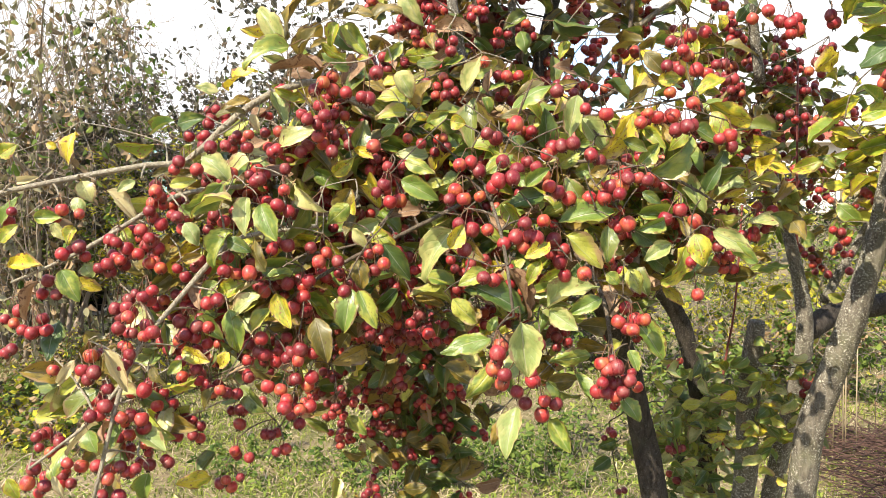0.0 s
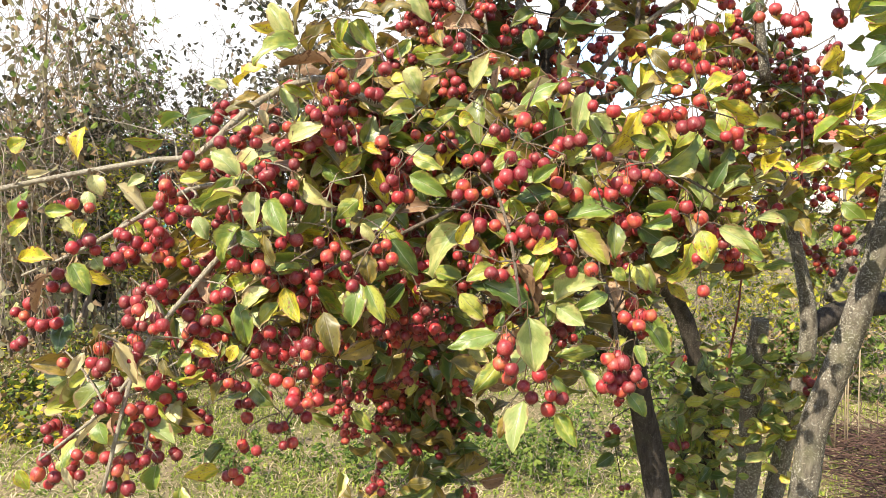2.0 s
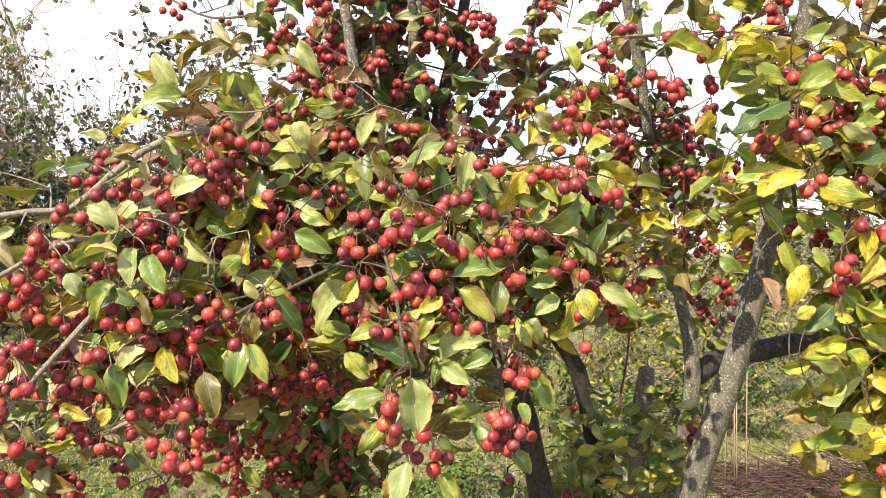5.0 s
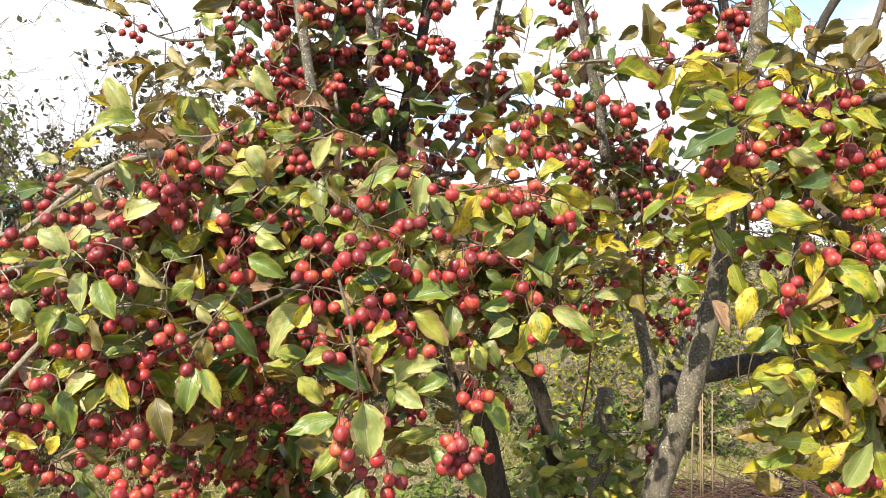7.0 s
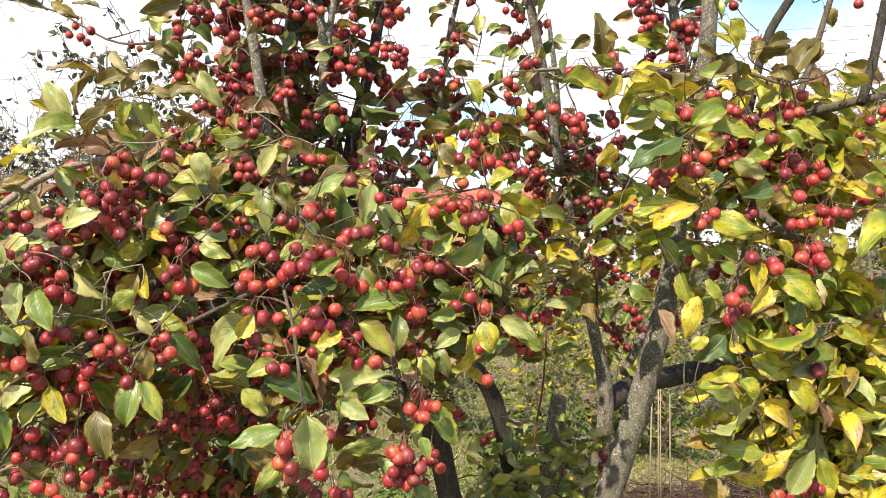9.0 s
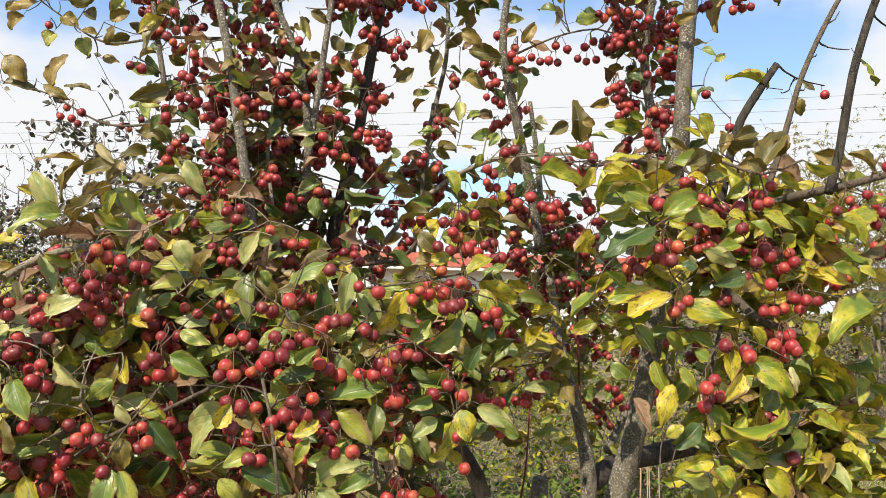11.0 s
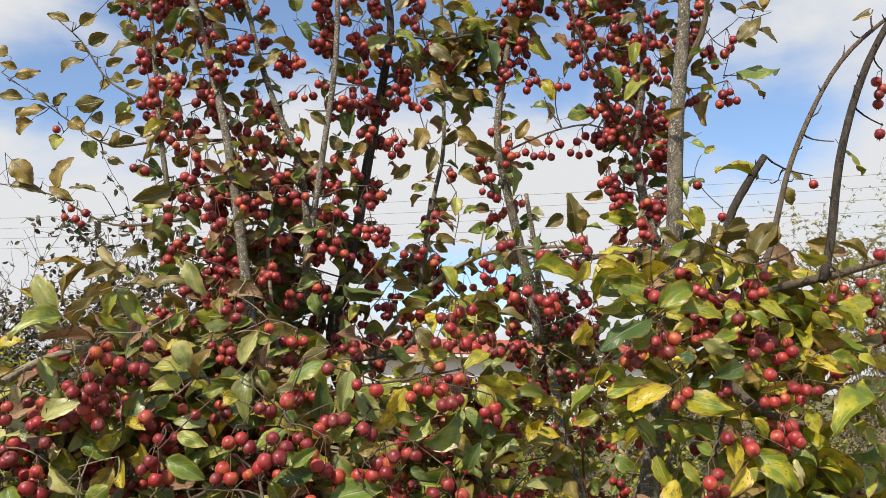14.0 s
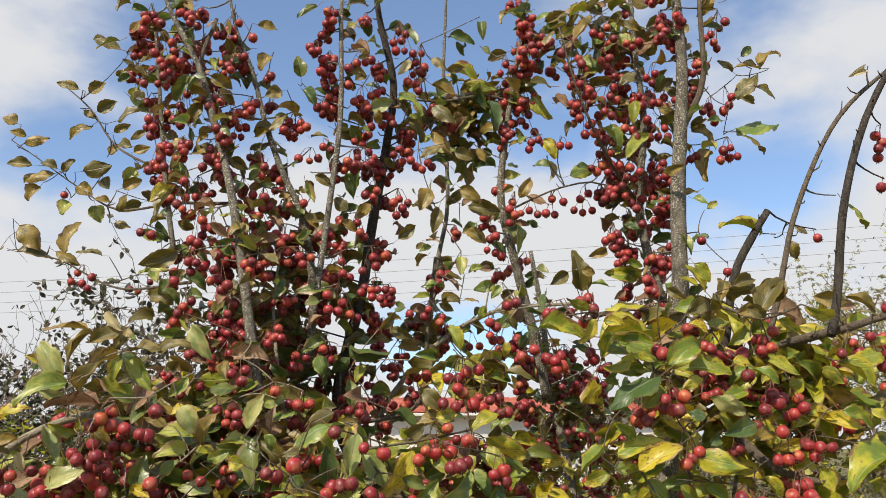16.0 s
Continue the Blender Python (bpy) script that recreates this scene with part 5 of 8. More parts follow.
# on stem_five
leaf(stem_five, (0.439, 1.574, 1.996), (-4, -11, -42), 27, -2, green)
leaf(stem_five, (0.454, 1.572, 1.96), (33, 1, 17), 18, 29, green)
leaf(stem_five, (0.449, 1.594, 1.909), (32, -4, -3), 16, 49, olive)
leaf(stem_five, (0.415, 1.625, 1.963), (36, 3, -5), 18, 63, olive)
cluster(stem_five, (0.372, 1.653, 2.517), (-15, -16, -57), (4, 19, -16), (-6, -5, -72), (-16, 20, -70), (5, 11, -70))
cluster(stem_five, (0.364, 1.654, 2.257), (-19, -12, -31), (-4, 6, -39), (8, -3, -48), (24, 17, -24), (31, 6, -37))
leaf(stem_five, (0.44, 1.674, 2.55), (61, -9, -19), 32, 19, deep)
leaf(stem_five, (0.516, 1.662, 2.59), (5, -6, -49), 25, -10, deep)
leaf(stem_five, (0.399, 1.67, 2.49), (38, -11, -31), 30, 4, olive)
leaf(stem_five, (0.44, 1.675, 2.465), (73, -13, -31), 40, 26, yellow)
leaf(stem_five, (0.397, 1.664, 2.304), (43, -14, -55), 36, 22, olive)
leaf(stem_five, (0.409, 1.634, 2.26), (-46, -1, -27), 28, 21, olive)
leaf(stem_five, (0.446, 1.654, 2.256), (45, -6, -17), 33, -4, olive)
leaf(stem_five, (0.387, 1.654, 2.17), (-20, -7, -57), 42, 0, olive)
leaf(stem_five, (0.403, 1.622, 2.113), (-16, 0, -57), 30, -1, olive)
leaf(stem_five, (0.451, 1.62, 2.159), (43, -6, -36), 33, -8, olive)
leaf(stem_five, (0.477, 1.658, 2.133), (70, -15, -18), 39, -12, olive)
leaf(stem_five, (0.474, 1.676, 2.08), (43, -10, -31), 33, 8, olive)
leaf(stem_five, (0.351, 1.666, 2.13), (54, 2, -13), 28, 53, olive)

# on stem_six
leaf(stem_six, (0.573, 1.628, 1.814), (26, -3, 35), 27, -14, deep)
cluster(stem_six, (0.811, 1.753, 1.809), (-6, 11, -25), (5, -4, -23), (9, 13, -37))
cluster(stem_six, (0.705, 1.772, 1.798), (-13, 18, -40), (-1, -6, -30), (3, -13, -56), (25, 12, -20))
cluster(stem_six, (0.786, 1.746, 1.778), (0, 8, -22), (14, -6, -32), (15, 13, -46), (-17, 0, -42))
cluster(stem_six, (0.743, 1.73, 1.669), (-33, 13, -29), (-24, -16, -24), (-2, 8, -34), (18, 6, -28), (25, -7, -45))
cluster(stem_six, (0.656, 1.739, 1.624), (19, 13, -28), (-3, -12, -23), (-9, 8, -35))
leaf(stem_six, (0.715, 1.624, 1.939), (-18, -24, 88), 48, -3, olive)
leaf(stem_six, (0.679, 1.601, 1.973), (-42, -1, -27), 30, -7, olive)
leaf(stem_six, (0.704, 1.582, 1.975), (29, -2, -8), 24, -1, olive)
leaf(stem_six, (0.518, 1.659, 2.521), (19, -5, -19), 19, 10, deep)
leaf(stem_six, (0.504, 1.678, 2.276), (25, -4, -39), 33, 24, olive)
leaf(stem_six, (0.645, 1.663, 2.415), (35, -4, -65), 37, -53, green)
leaf(stem_six, (0.653, 1.638, 2.29), (22, -9, -48), 33, -6, yellow)
cluster(stem_six, (0.624, 1.668, 2.629), (-16, -19, -40), (2, -4, -48), (-10, -18, -76), (14, 14, -67), (22, 13, -26))
cluster(stem_six, (0.614, 1.638, 2.575), (-8, 10, -45), (-20, 18, -59), (9, 0, -58), (33, 7, -20))
cluster(stem_six, (0.622, 1.633, 2.515), (1, -15, -49), (28, 18, -23), (-10, -6, -52), (-1, 3, -64), (28, 7, -51), (-23, -5, -32))
cluster(stem_six, (0.574, 1.66, 2.51), (2, 6, -24), (12, -5, -39), (-15, -5, -53))
cluster(stem_six, (0.616, 1.674, 2.471), (-19, -1, -29), (6, 14, -34), (20, 15, -26), (27, -5, -59))
cluster(stem_six, (0.614, 1.661, 2.427), (11, 17, -24), (22, 9, -38), (38, 8, -20), (-42, 2, -35))
cluster(stem_six, (0.615, 1.68, 2.394), (-16, 11, -45), (1, 20, -33), (13, -8, -29), (24, -14, -73), (11, 10, -50))
cluster(stem_six, (0.628, 1.638, 2.315), (-5, 4, -31), (8, -9, -29), (-11, 5, -48), (28, 12, -28))
cluster(stem_six, (0.557, 1.678, 2.299), (0, -13, -25), (13, 13, -31))
cluster(stem_six, (0.56, 1.671, 2.201), (-14, 13, -23), (7, -9, -22))
cluster(stem_six, (0.525, 1.637, 2.077), (2, -16, -23), (-6, 2, -25))
cluster(stem_six, (0.542, 1.667, 2.06), (-23, 2, -25), (-8, -14, -35), (13, 17, -35))
cluster(stem_six, (0.595, 1.646, 2.025), (11, 13, -15))

# on side_six
leaf(side_six, (0.77, 1.597, 2.028), (-41, 4, -19), 24, -12, olive)
leaf(side_six, (0.67, 1.675, 2.253), (7, -3, -50), 16, 49, tan)
leaf(side_six, (0.571, 1.622, 2.17), (-27, 2, -15), 19, 1, olive)
leaf(side_six, (0.589, 1.64, 2.15), (26, -7, 47), 28, -3, olive)
leaf(side_six, (0.574, 1.637, 2.089), (6, -4, -74), 37, 53, green)
leaf(side_six, (0.718, 1.661, 2.216), (73, 1, 31), 40, 1, green)
cluster(side_six, (0.574, 1.622, 2.158), (-3, 13, -21), (-12, 4, -40), (-3, -8, -56), (-10, 15, -68))
cluster(side_six, (0.629, 1.672, 2.157), (-25, 10, -30), (-3, 18, -20), (7, -13, -38))
cluster(side_six, (0.669, 1.649, 2.139), (-18, -4, -21), (7, 10, -19))
cluster(side_six, (0.668, 1.627, 2.166), (-5, 8, -17), (25, 18, -19))
cluster(side_six, (0.745, 1.64, 2.187), (-15, -3, -35), (14, 19, -13))
cluster(side_six, (0.755, 1.673, 2.164), (-27, 1, -27), (-14, -18, -38), (18, 4, -25))
cluster(side_six, (0.659, 1.539, 2.259), (10, -14, -25), (2, 17, -13))
cluster(side_six, (0.823, 1.553, 2.229), (-11, -14, -32), (-12, 1, -49), (-33, -14, -74), (6, 6, -50), (10, -15, -41))
cluster(side_six, (0.849, 1.567, 2.182), (-39, 3, -40), (-22, 14, -52), (5, 14, -41), (25, 7, -42), (21, 15, -20), (-21, -10, -72))
cluster(side_six, (0.887, 1.527, 2.197), (-9, 15, -22), (0, 0, -20))
cluster(side_six, (0.893, 1.556, 2.148), (-3, 6, -24), (14, 14, -37), (2, 19, -49), (16, 0, -38))
cluster(side_six, (0.879, 1.569, 2.1), (22, 9, -17), (-42, -16, -26))
cluster(side_six, (0.764, 1.539, 2.07), (-19, 0, -40), (-9, -8, -34), (9, -10, -44), (8, 1, -25), (-1, -1, -55))

# on side_left_six
cluster(side_left_six, (0.266, 1.656, 2.419), (5, 6, -30), (18, 12, -19), (-15, -8, -74), (-23, 15, -73))
cluster(side_left_six, (0.305, 1.672, 2.368), (-1, 0, -33), (-14, 2, -26), (3, -15, -52))
cluster(side_left_six, (0.391, 1.662, 2.384), (9, 1, -19), (3, 8, -30))
leaf(side_left_six, (0.259, 1.662, 2.345), (49, -13, 22), 39, 8, pale)
leaf(side_left_six, (0.317, 1.626, 2.37), (56, -3, -43), 35, 38, green)
leaf(side_left_six, (0.473, 1.648, 2.42), (72, -13, -18), 38, -28, yellow)
leaf(side_left_six, (0.391, 1.625, 2.402), (61, 8, -24), 33, 33, olive)
leaf(side_left_six, (0.346, 1.666, 2.329), (34, 7, -48), 30, 21, olive)
leaf(side_left_six, (0.39, 1.625, 2.348), (56, -15, -41), 39, -7, olive)
leaf(side_left_six, (0.451, 1.674, 2.36), (47, -1, -30), 36, -6, olive)
leaf(side_left_six, (0.524, 1.631, 2.377), (12, 1, -77), 39, 31, deep)

# on left_twig
leaf(left_twig, (-0.605, 2.072, 2.432), (-33, -6, 14), 41, 17, olive)
leaf(left_twig, (-0.577, 2.065, 2.396), (-39, -9, 10), 24, 1, olive)
leaf(left_twig, (-0.566, 2.021, 2.358), (58, 3, 24), 31, -13, olive)
leaf(left_twig, (-0.551, 2.047, 2.313), (-63, 5, 6), 34, 6, olive)
leaf(left_twig, (-0.489, 2.04, 2.304), (-42, -2, 19), 28, 19, olive)
leaf(left_twig, (-0.48, 2.062, 2.304), (26, -7, 34), 24, 8, olive)
leaf(left_twig, (-0.496, 2.049, 2.294), (-77, -3, -24), 40, 32, olive)
leaf(left_twig, (-0.531, 2.063, 2.263), (-30, 0, -39), 41, 17, olive)
leaf(left_twig, (-0.44, 2.049, 2.263), (38, -8, -26), 41, 12, olive)
leaf(left_twig, (-0.428, 2.04, 2.3), (71, -13, 11), 48, -13, olive)
leaf(left_twig, (-0.384, 2.057, 2.291), (17, -7, -32), 34, -3, olive)
leaf(left_twig, (-0.464, 2.074, 2.23), (-16, -6, -37), 41, 12, green)
leaf(left_twig, (-0.401, 2.08, 2.223), (15, -5, -47), 45, 9, green)
leaf(left_twig, (-0.327, 2.021, 2.254), (46, 3, 25), 34, -4, olive)
leaf(left_twig, (-0.289, 2.077, 2.235), (-57, -11, -28), 34, -14, olive)
leaf(left_twig, (-0.349, 2.064, 2.173), (43, -7, -8), 28, 9, olive)
leaf(left_twig, (-0.353, 2.024, 2.217), (-39, -10, 6), 24, 23, olive)
cluster(left_twig, (-0.474, 2.078, 2.266), (0, -10, -21))

# on left_twig_two
leaf(left_twig_two, (-0.369, 2.062, 2.652), (-75, -8, 29), 40, 31, olive)
leaf(left_twig_two, (-0.455, 2.03, 2.517), (-57, 5, 19), 31, 0, olive)
leaf(left_twig_two, (-0.432, 2.04, 2.513), (42, -9, 27), 38, 3, olive)
leaf(left_twig_two, (-0.408, 2.041, 2.464), (49, -9, 27), 38, -11, olive)
leaf(left_twig_two, (-0.425, 2.077, 2.439), (-53, -5, -42), 34, 36, olive)
leaf(left_twig_two, (-0.446, 2.057, 2.471), (34, -2, -21), 21, 1, olive)
leaf(left_twig_two, (-0.32, 2.031, 2.576), (-54, 3, -12), 31, -5, olive)
leaf(left_twig_two, (-0.335, 2.075, 2.609), (-30, -6, 19), 24, 24, olive)
leaf(left_twig_two, (-0.3, 2.064, 2.518), (-38, 2, 27), 31, 13, olive)
leaf(left_twig_two, (-0.365, 2.072, 2.453), (79, -11, 38), 44, 31, olive)
leaf(left_twig_two, (-0.364, 2.044, 2.411), (40, 1, 23), 24, -10, olive)
leaf(left_twig_two, (-0.37, 2.046, 2.35), (22, 1, 29), 28, 14, olive)
leaf(left_twig_two, (-0.309, 2.03, 2.354), (41, -3, 15), 28, -4, olive)
leaf(left_twig_two, (-0.306, 2.057, 2.319), (-24, 0, -56), 41, 1, green)

# on left_twig_low
cluster(left_twig_low, (-0.409, 2.054, 2.063), (-24, -5, -44), (-13, 4, -20), (-1, 5, -46), (18, -17, -62), (26, -19, -35))
cluster(left_twig_low, (-0.285, 2.09, 2.05), (-15, -11, -41), (-2, 20, -41), (29, -1, -20))
leaf(left_twig_low, (-0.565, 2.051, 2.156), (56, 1, -57), 59, 2, olive)
leaf(left_twig_low, (-0.461, 2.063, 2.093), (32, 3, 85), 46, 34, olive)
leaf(left_twig_low, (-0.569, 2.071, 2.094), (84, -3, -13), 43, 50, olive)
leaf(left_twig_low, (-0.476, 2.054, 2.093), (60, 2, -31), 34, 35, olive)
leaf(left_twig_low, (-0.368, 2.051, 2.086), (-61, -4, 9), 31, 48, olive)

# on arch_mid
cluster(arch_mid, (0.457, 1.39, 1.846), (-6, 1, -17), (8, 7, -25))
cluster(arch_mid, (0.456, 1.401, 1.829), (-4, -8, -24), (6, 9, -30), (19, 10, -30))
cluster(arch_mid, (0.502, 1.409, 1.887), (-15, -14, -26), (4, -5, -18))
leaf(arch_mid, (0.214, 1.597, 1.744), (3, -9, -59), 30, 13, deep)
leaf(arch_mid, (0.271, 1.576, 1.842), (33, -10, 34), 24, -28, olive)
leaf(arch_mid, (0.296, 1.592, 1.846), (44, -9, -23), 25, -18, olive)
leaf(arch_mid, (0.244, 1.6, 1.773), (-20, -7, -35), 24, 20, yellow)
leaf(arch_mid, (0.521, 1.576, 1.936), (-21, -3, -28), 21, -2, green)
leaf(arch_mid, (0.532, 1.577, 1.912), (5, 5, -46), 35, 17, olive)
leaf(arch_mid, (0.525, 1.587, 1.82), (8, 4, -31), 27, 17, yellow)

# on arch_thin
cluster(arch_thin, (0.306, 1.73, 1.721), (-11, -1, -17), (13, 8, -20))
cluster(arch_thin, (0.365, 1.777, 1.76), (-7, 14, -43), (6, -15, -36), (0, 10, -21))
cluster(arch_thin, (0.397, 1.729, 1.93), (-40, 17, -28), (-7, 14, -34), (0, 2, -21), (33, 11, -35), (26, 7, -48))

# on arch_left
cluster(arch_left, (-0.171, 1.294, 1.688), (-25, 9, -41), (-9, -12, -32), (2, 13, -20), (4, 3, -42), (26, -9, -47))
cluster(arch_left, (-0.187, 1.244, 1.638), (3, 20, -19), (17, -16, -37), (-22, 12, -32), (-11, -4, -41))
cluster(arch_left, (-0.109, 1.249, 1.686), (-9, 11, -54), (1, 15, -56), (15, -18, -22))
cluster(arch_left, (-0.306, 1.277, 1.597), (-9, 9, -22), (13, -7, -21), (5, 15, -40))
cluster(arch_left, (-0.263, 1.299, 1.598), (-15, 20, -16), (12, -8, -16))
cluster(arch_left, (-0.333, 1.245, 1.573), (16, -19, -16), (-8, -12, -18))
cluster(arch_left, (-0.178, 1.264, 1.613), (-6, -14, -22), (10, -18, -26), (13, 15, -37), (14, -7, -63), (-26, 18, -53), (-3, 16, -50), (-7, -5, -40))
cluster(arch_left, (-0.239, 1.268, 1.574), (25, 6, -24), (1, 4, -50), (-11, 2, -21), (-18, 5, -25))
cluster(arch_left, (-0.062, 1.299, 1.593), (11, 2, -21), (33, -20, -30), (-42, -3, -33))
leaf(arch_left, (-0.249, 1.312, 1.719), (-39, 2, 59), 37, 9, pale)
leaf(arch_left, (-0.246, 1.327, 1.73), (34, -26, 66), 39, 48, olive)
leaf(arch_left, (-0.209, 1.285, 1.79), (-64, -8, 1), 33, 66, olive)
leaf(arch_left, (-0.232, 1.281, 1.71), (-70, -23, -32), 40, 36, green)
leaf(arch_left, (-0.24, 1.321, 1.694), (-38, -9, 7), 20, -27, pale)
leaf(arch_left, (-0.182, 1.276, 1.678), (-79, 6, -2), 25, 64, brown)
leaf(arch_left, (-0.33, 1.289, 1.645), (50, -14, 31), 31, 60, yellow)
leaf(arch_left, (-0.341, 1.284, 1.644), (-34, -11, 7), 20, 11, pale)
leaf(arch_left, (-0.29, 1.276, 1.628), (-46, -2, -15), 24, 35, olive)
leaf(arch_left, (-0.217, 1.31, 1.694), (29, -15, 54), 31, 40, olive)
leaf(arch_left, (-0.158, 1.275, 1.789), (-48, 2, -20), 26, 20, olive)
leaf(arch_left, (-0.153, 1.297, 1.798), (-18, -9, -35), 26, -14, olive)
leaf(arch_left, (-0.153, 1.327, 1.764), (52, -10, 0), 26, 48, olive)
leaf(arch_left, (-0.109, 1.322, 1.761), (51, -9, 14), 27, 43, olive)
leaf(arch_left, (-0.152, 1.318, 1.75), (38, -11, -52), 33, 2, green)
leaf(arch_left, (-0.186, 1.301, 1.719), (35, 4, -26), 22, -26, yellow)
leaf(arch_left, (-0.16, 1.291, 1.749), (-9, -6, -39), 24, 8, yellow)
leaf(arch_left, (-0.182, 1.272, 1.817), (24, -6, -31), 19, -15, tan)
leaf(arch_left, (-0.059, 1.304, 1.72), (-30, 7, -28), 22, -14, green)
leaf(arch_left, (-0.067, 1.297, 1.675), (26, 2, -41), 35, 7, pale)
leaf(arch_left, (-0.047, 1.323, 1.629), (-63, 6, 13), 32, 36, green)
leaf(arch_left, (-0.052, 1.277, 1.611), (-49, -12, -9), 26, 22, green)
leaf(arch_left, (-0.034, 1.324, 1.616), (20, 1, 56), 30, 36, olive)
leaf(arch_left, (-0.136, 1.324, 1.556), (20, 6, 48), 33, -14, deep)
leaf(arch_left, (-0.136, 1.315, 1.556), (33, -10, -18), 20, 27, yellow)
leaf(arch_left, (-0.27, 1.325, 1.646), (26, -17, -51), 30, 43, pale)
leaf(arch_left, (-0.293, 1.285, 1.608), (12, 3, -28), 15, 17, tan)
leaf(arch_left, (-0.368, 1.284, 1.543), (45, -13, -39), 39, 18, pale)
leaf(arch_left, (-0.092, 1.301, 1.576), (28, -11, 21), 22, 16, green)
leaf(arch_left, (-0.345, 1.273, 1.606), (48, -5, 5), 24, 35, olive)
leaf(arch_left, (-0.223, 1.321, 1.638), (-37, -14, 12), 21, -32, yellow)
leaf(arch_left, (-0.083, 1.289, 1.647), (-35, -8, 12), 19, 22, olive)
cluster(arch_left, (-0.662, 1.267, 1.474), (10, -13, -16), (-10, 14, -32))
cluster(arch_left, (-0.584, 1.263, 1.482), (-25, 16, -27), (9, -10, -21), (-14, 20, -35))
cluster(arch_left, (-0.558, 1.276, 1.47), (3, -10, -16))
leaf(arch_left, (-0.603, 1.223, 1.451), (42, 0, -2), 25, 15, green)
leaf(arch_left, (-0.547, 1.261, 1.505), (13, 3, -34), 31, 23, pale)
leaf(arch_left, (-0.567, 1.277, 1.479), (19, -9, -29), 25, 20, pale)
leaf(arch_left, (-0.511, 1.264, 1.49), (49, 10, -55), 23, 51, tan)
leaf(arch_left, (-0.636, 1.241, 1.503), (34, -1, 8), 14, 0, tan)
leaf(arch_left, (-0.466, 1.264, 1.505), (-27, -8, -16), 19, 4, pale)
leaf(arch_left, (-0.675, 1.27, 1.436), (30, -9, 46), 28, 34, green)
leaf(arch_left, (-0.597, 1.27, 1.44), (17, 0, -28), 21, 11, pale)
leaf(arch_left, (-0.513, 1.482, 1.571), (-74, 1, -3), 37, -52, yellow)
leaf(arch_left, (-0.663, 1.509, 1.594), (-18, -14, -64), 34, 16, yellow)
leaf(arch_left, (-0.799, 1.501, 1.551), (33, -5, 18), 35, 3, yellow)
leaf(arch_left, (-0.7, 1.509, 1.565), (-20, 1, 8), 18, 6, yellow)

# on bough_front
cluster(bough_front, (-0.273, 1.221, 1.29), (9, -18, -17), (-15, 14, -32), (2, -5, -40), (-20, 19, -58), (10, -5, -44))
cluster(bough_front, (-0.217, 1.188, 1.24), (-34, -4, -34), (-15, -5, -39), (5, 6, -26), (21, 15, -37), (29, 3, -22), (-5, -14, -52))
cluster(bough_front, (-0.209, 1.183, 1.198), (18, 5, -23), (7, -14, -23), (-15, -17, -19))
cluster(bough_front, (-0.313, 1.189, 1.219), (-4, -19, -15), (0, 2, -25), (11, 17, -30))
cluster(bough_front, (-0.28, 1.202, 1.233), (-6, 13, -19))
leaf(bough_front, (-0.236, 1.205, 1.214), (-44, -12, 19), 25, -50, olive)
leaf(bough_front, (-0.203, 1.211, 1.235), (-9, -11, -39), 24, -1, yellow)
leaf(bough_front, (-0.303, 1.23, 1.196), (42, -7, -42), 30, -10, deep)
leaf(bough_front, (-0.331, 1.195, 1.202), (-21, 5, -38), 22, 33, olive)
cluster(bough_front, (-0.459, 1.343, 1.139), (-6, 2, -23), (8, 15, -41), (3, -13, -42), (-19, -17, -41))
cluster(bough_front, (-0.456, 1.348, 1.27), (-2, -13, -29), (1, -7, -16))
cluster(bough_front, (-0.279, 1.356, 1.106), (-4, -7, -25), (1, 17, -28), (-14, -2, -25))
cluster(bough_front, (-0.257, 1.325, 1.082), (0, 12, -21), (-11, -6, -20))
cluster(bough_front, (-0.248, 1.354, 1.131), (13, -6, -30), (2, -19, -12))
cluster(bough_front, (-0.334, 1.331, 1.082), (-5, 14, -34), (-7, 7, -25), (17, 5, -35))
cluster(bough_front, (-0.359, 1.348, 1.031), (-15, 17, -39), (0, -3, -26), (4, 16, -45), (28, -18, -16))

# on twig_lip
cluster(twig_lip, (-0.073, 1.275, 1.546), (-7, 5, -19), (16, 5, -16))
leaf(twig_lip, (-0.055, 1.273, 1.535), (50, -11, -16), 27, 10, green)
cluster(twig_lip, (-0.075, 1.226, 1.521), (-18, -13, -32), (-6, 19, -29), (15, 14, -45), (2, -13, -46), (-7, -9, -21))
cluster(twig_lip, (-0.095, 1.182, 1.427), (-8, 19, -27), (7, -4, -20), (1, 15, -51), (16, -15, -39))
cluster(twig_lip, (-0.133, 1.171, 1.364), (-5, 12, -18))
cluster(twig_lip, (-0.266, 1.229, 1.365), (2, 1, -25), (-8, 11, -18))
cluster(twig_lip, (-0.206, 1.222, 1.378), (-14, 1, -62), (-21, -2, -25), (1, 5, -30), (13, -17, -19), (3, -3, -45))
cluster(twig_lip, (-0.205, 1.183, 1.281), (-20, 15, -36), (3, -3, -20), (-12, 15, -28), (20, 8, -27), (0, -6, -35))
leaf(twig_lip, (-0.09, 1.223, 1.447), (-44, 2, -15), 28, -12, pale)
leaf(twig_lip, (-0.17, 1.219, 1.419), (28, 6, -28), 20, -25, yellow)
leaf(twig_lip, (-0.125, 1.187, 1.438), (22, 7, -32), 20, -7, pale)
leaf(twig_lip, (-0.082, 1.188, 1.415), (39, 9, -56), 34, 8, deep)
leaf(twig_lip, (-0.121, 1.192, 1.391), (7, -4, -45), 30, 16, olive)
leaf(twig_lip, (-0.271, 1.219, 1.354), (-47, 8, -28), 17, 49, tan)
leaf(twig_lip, (-0.219, 1.226, 1.365), (-47, -5, -5), 24, 48, green)
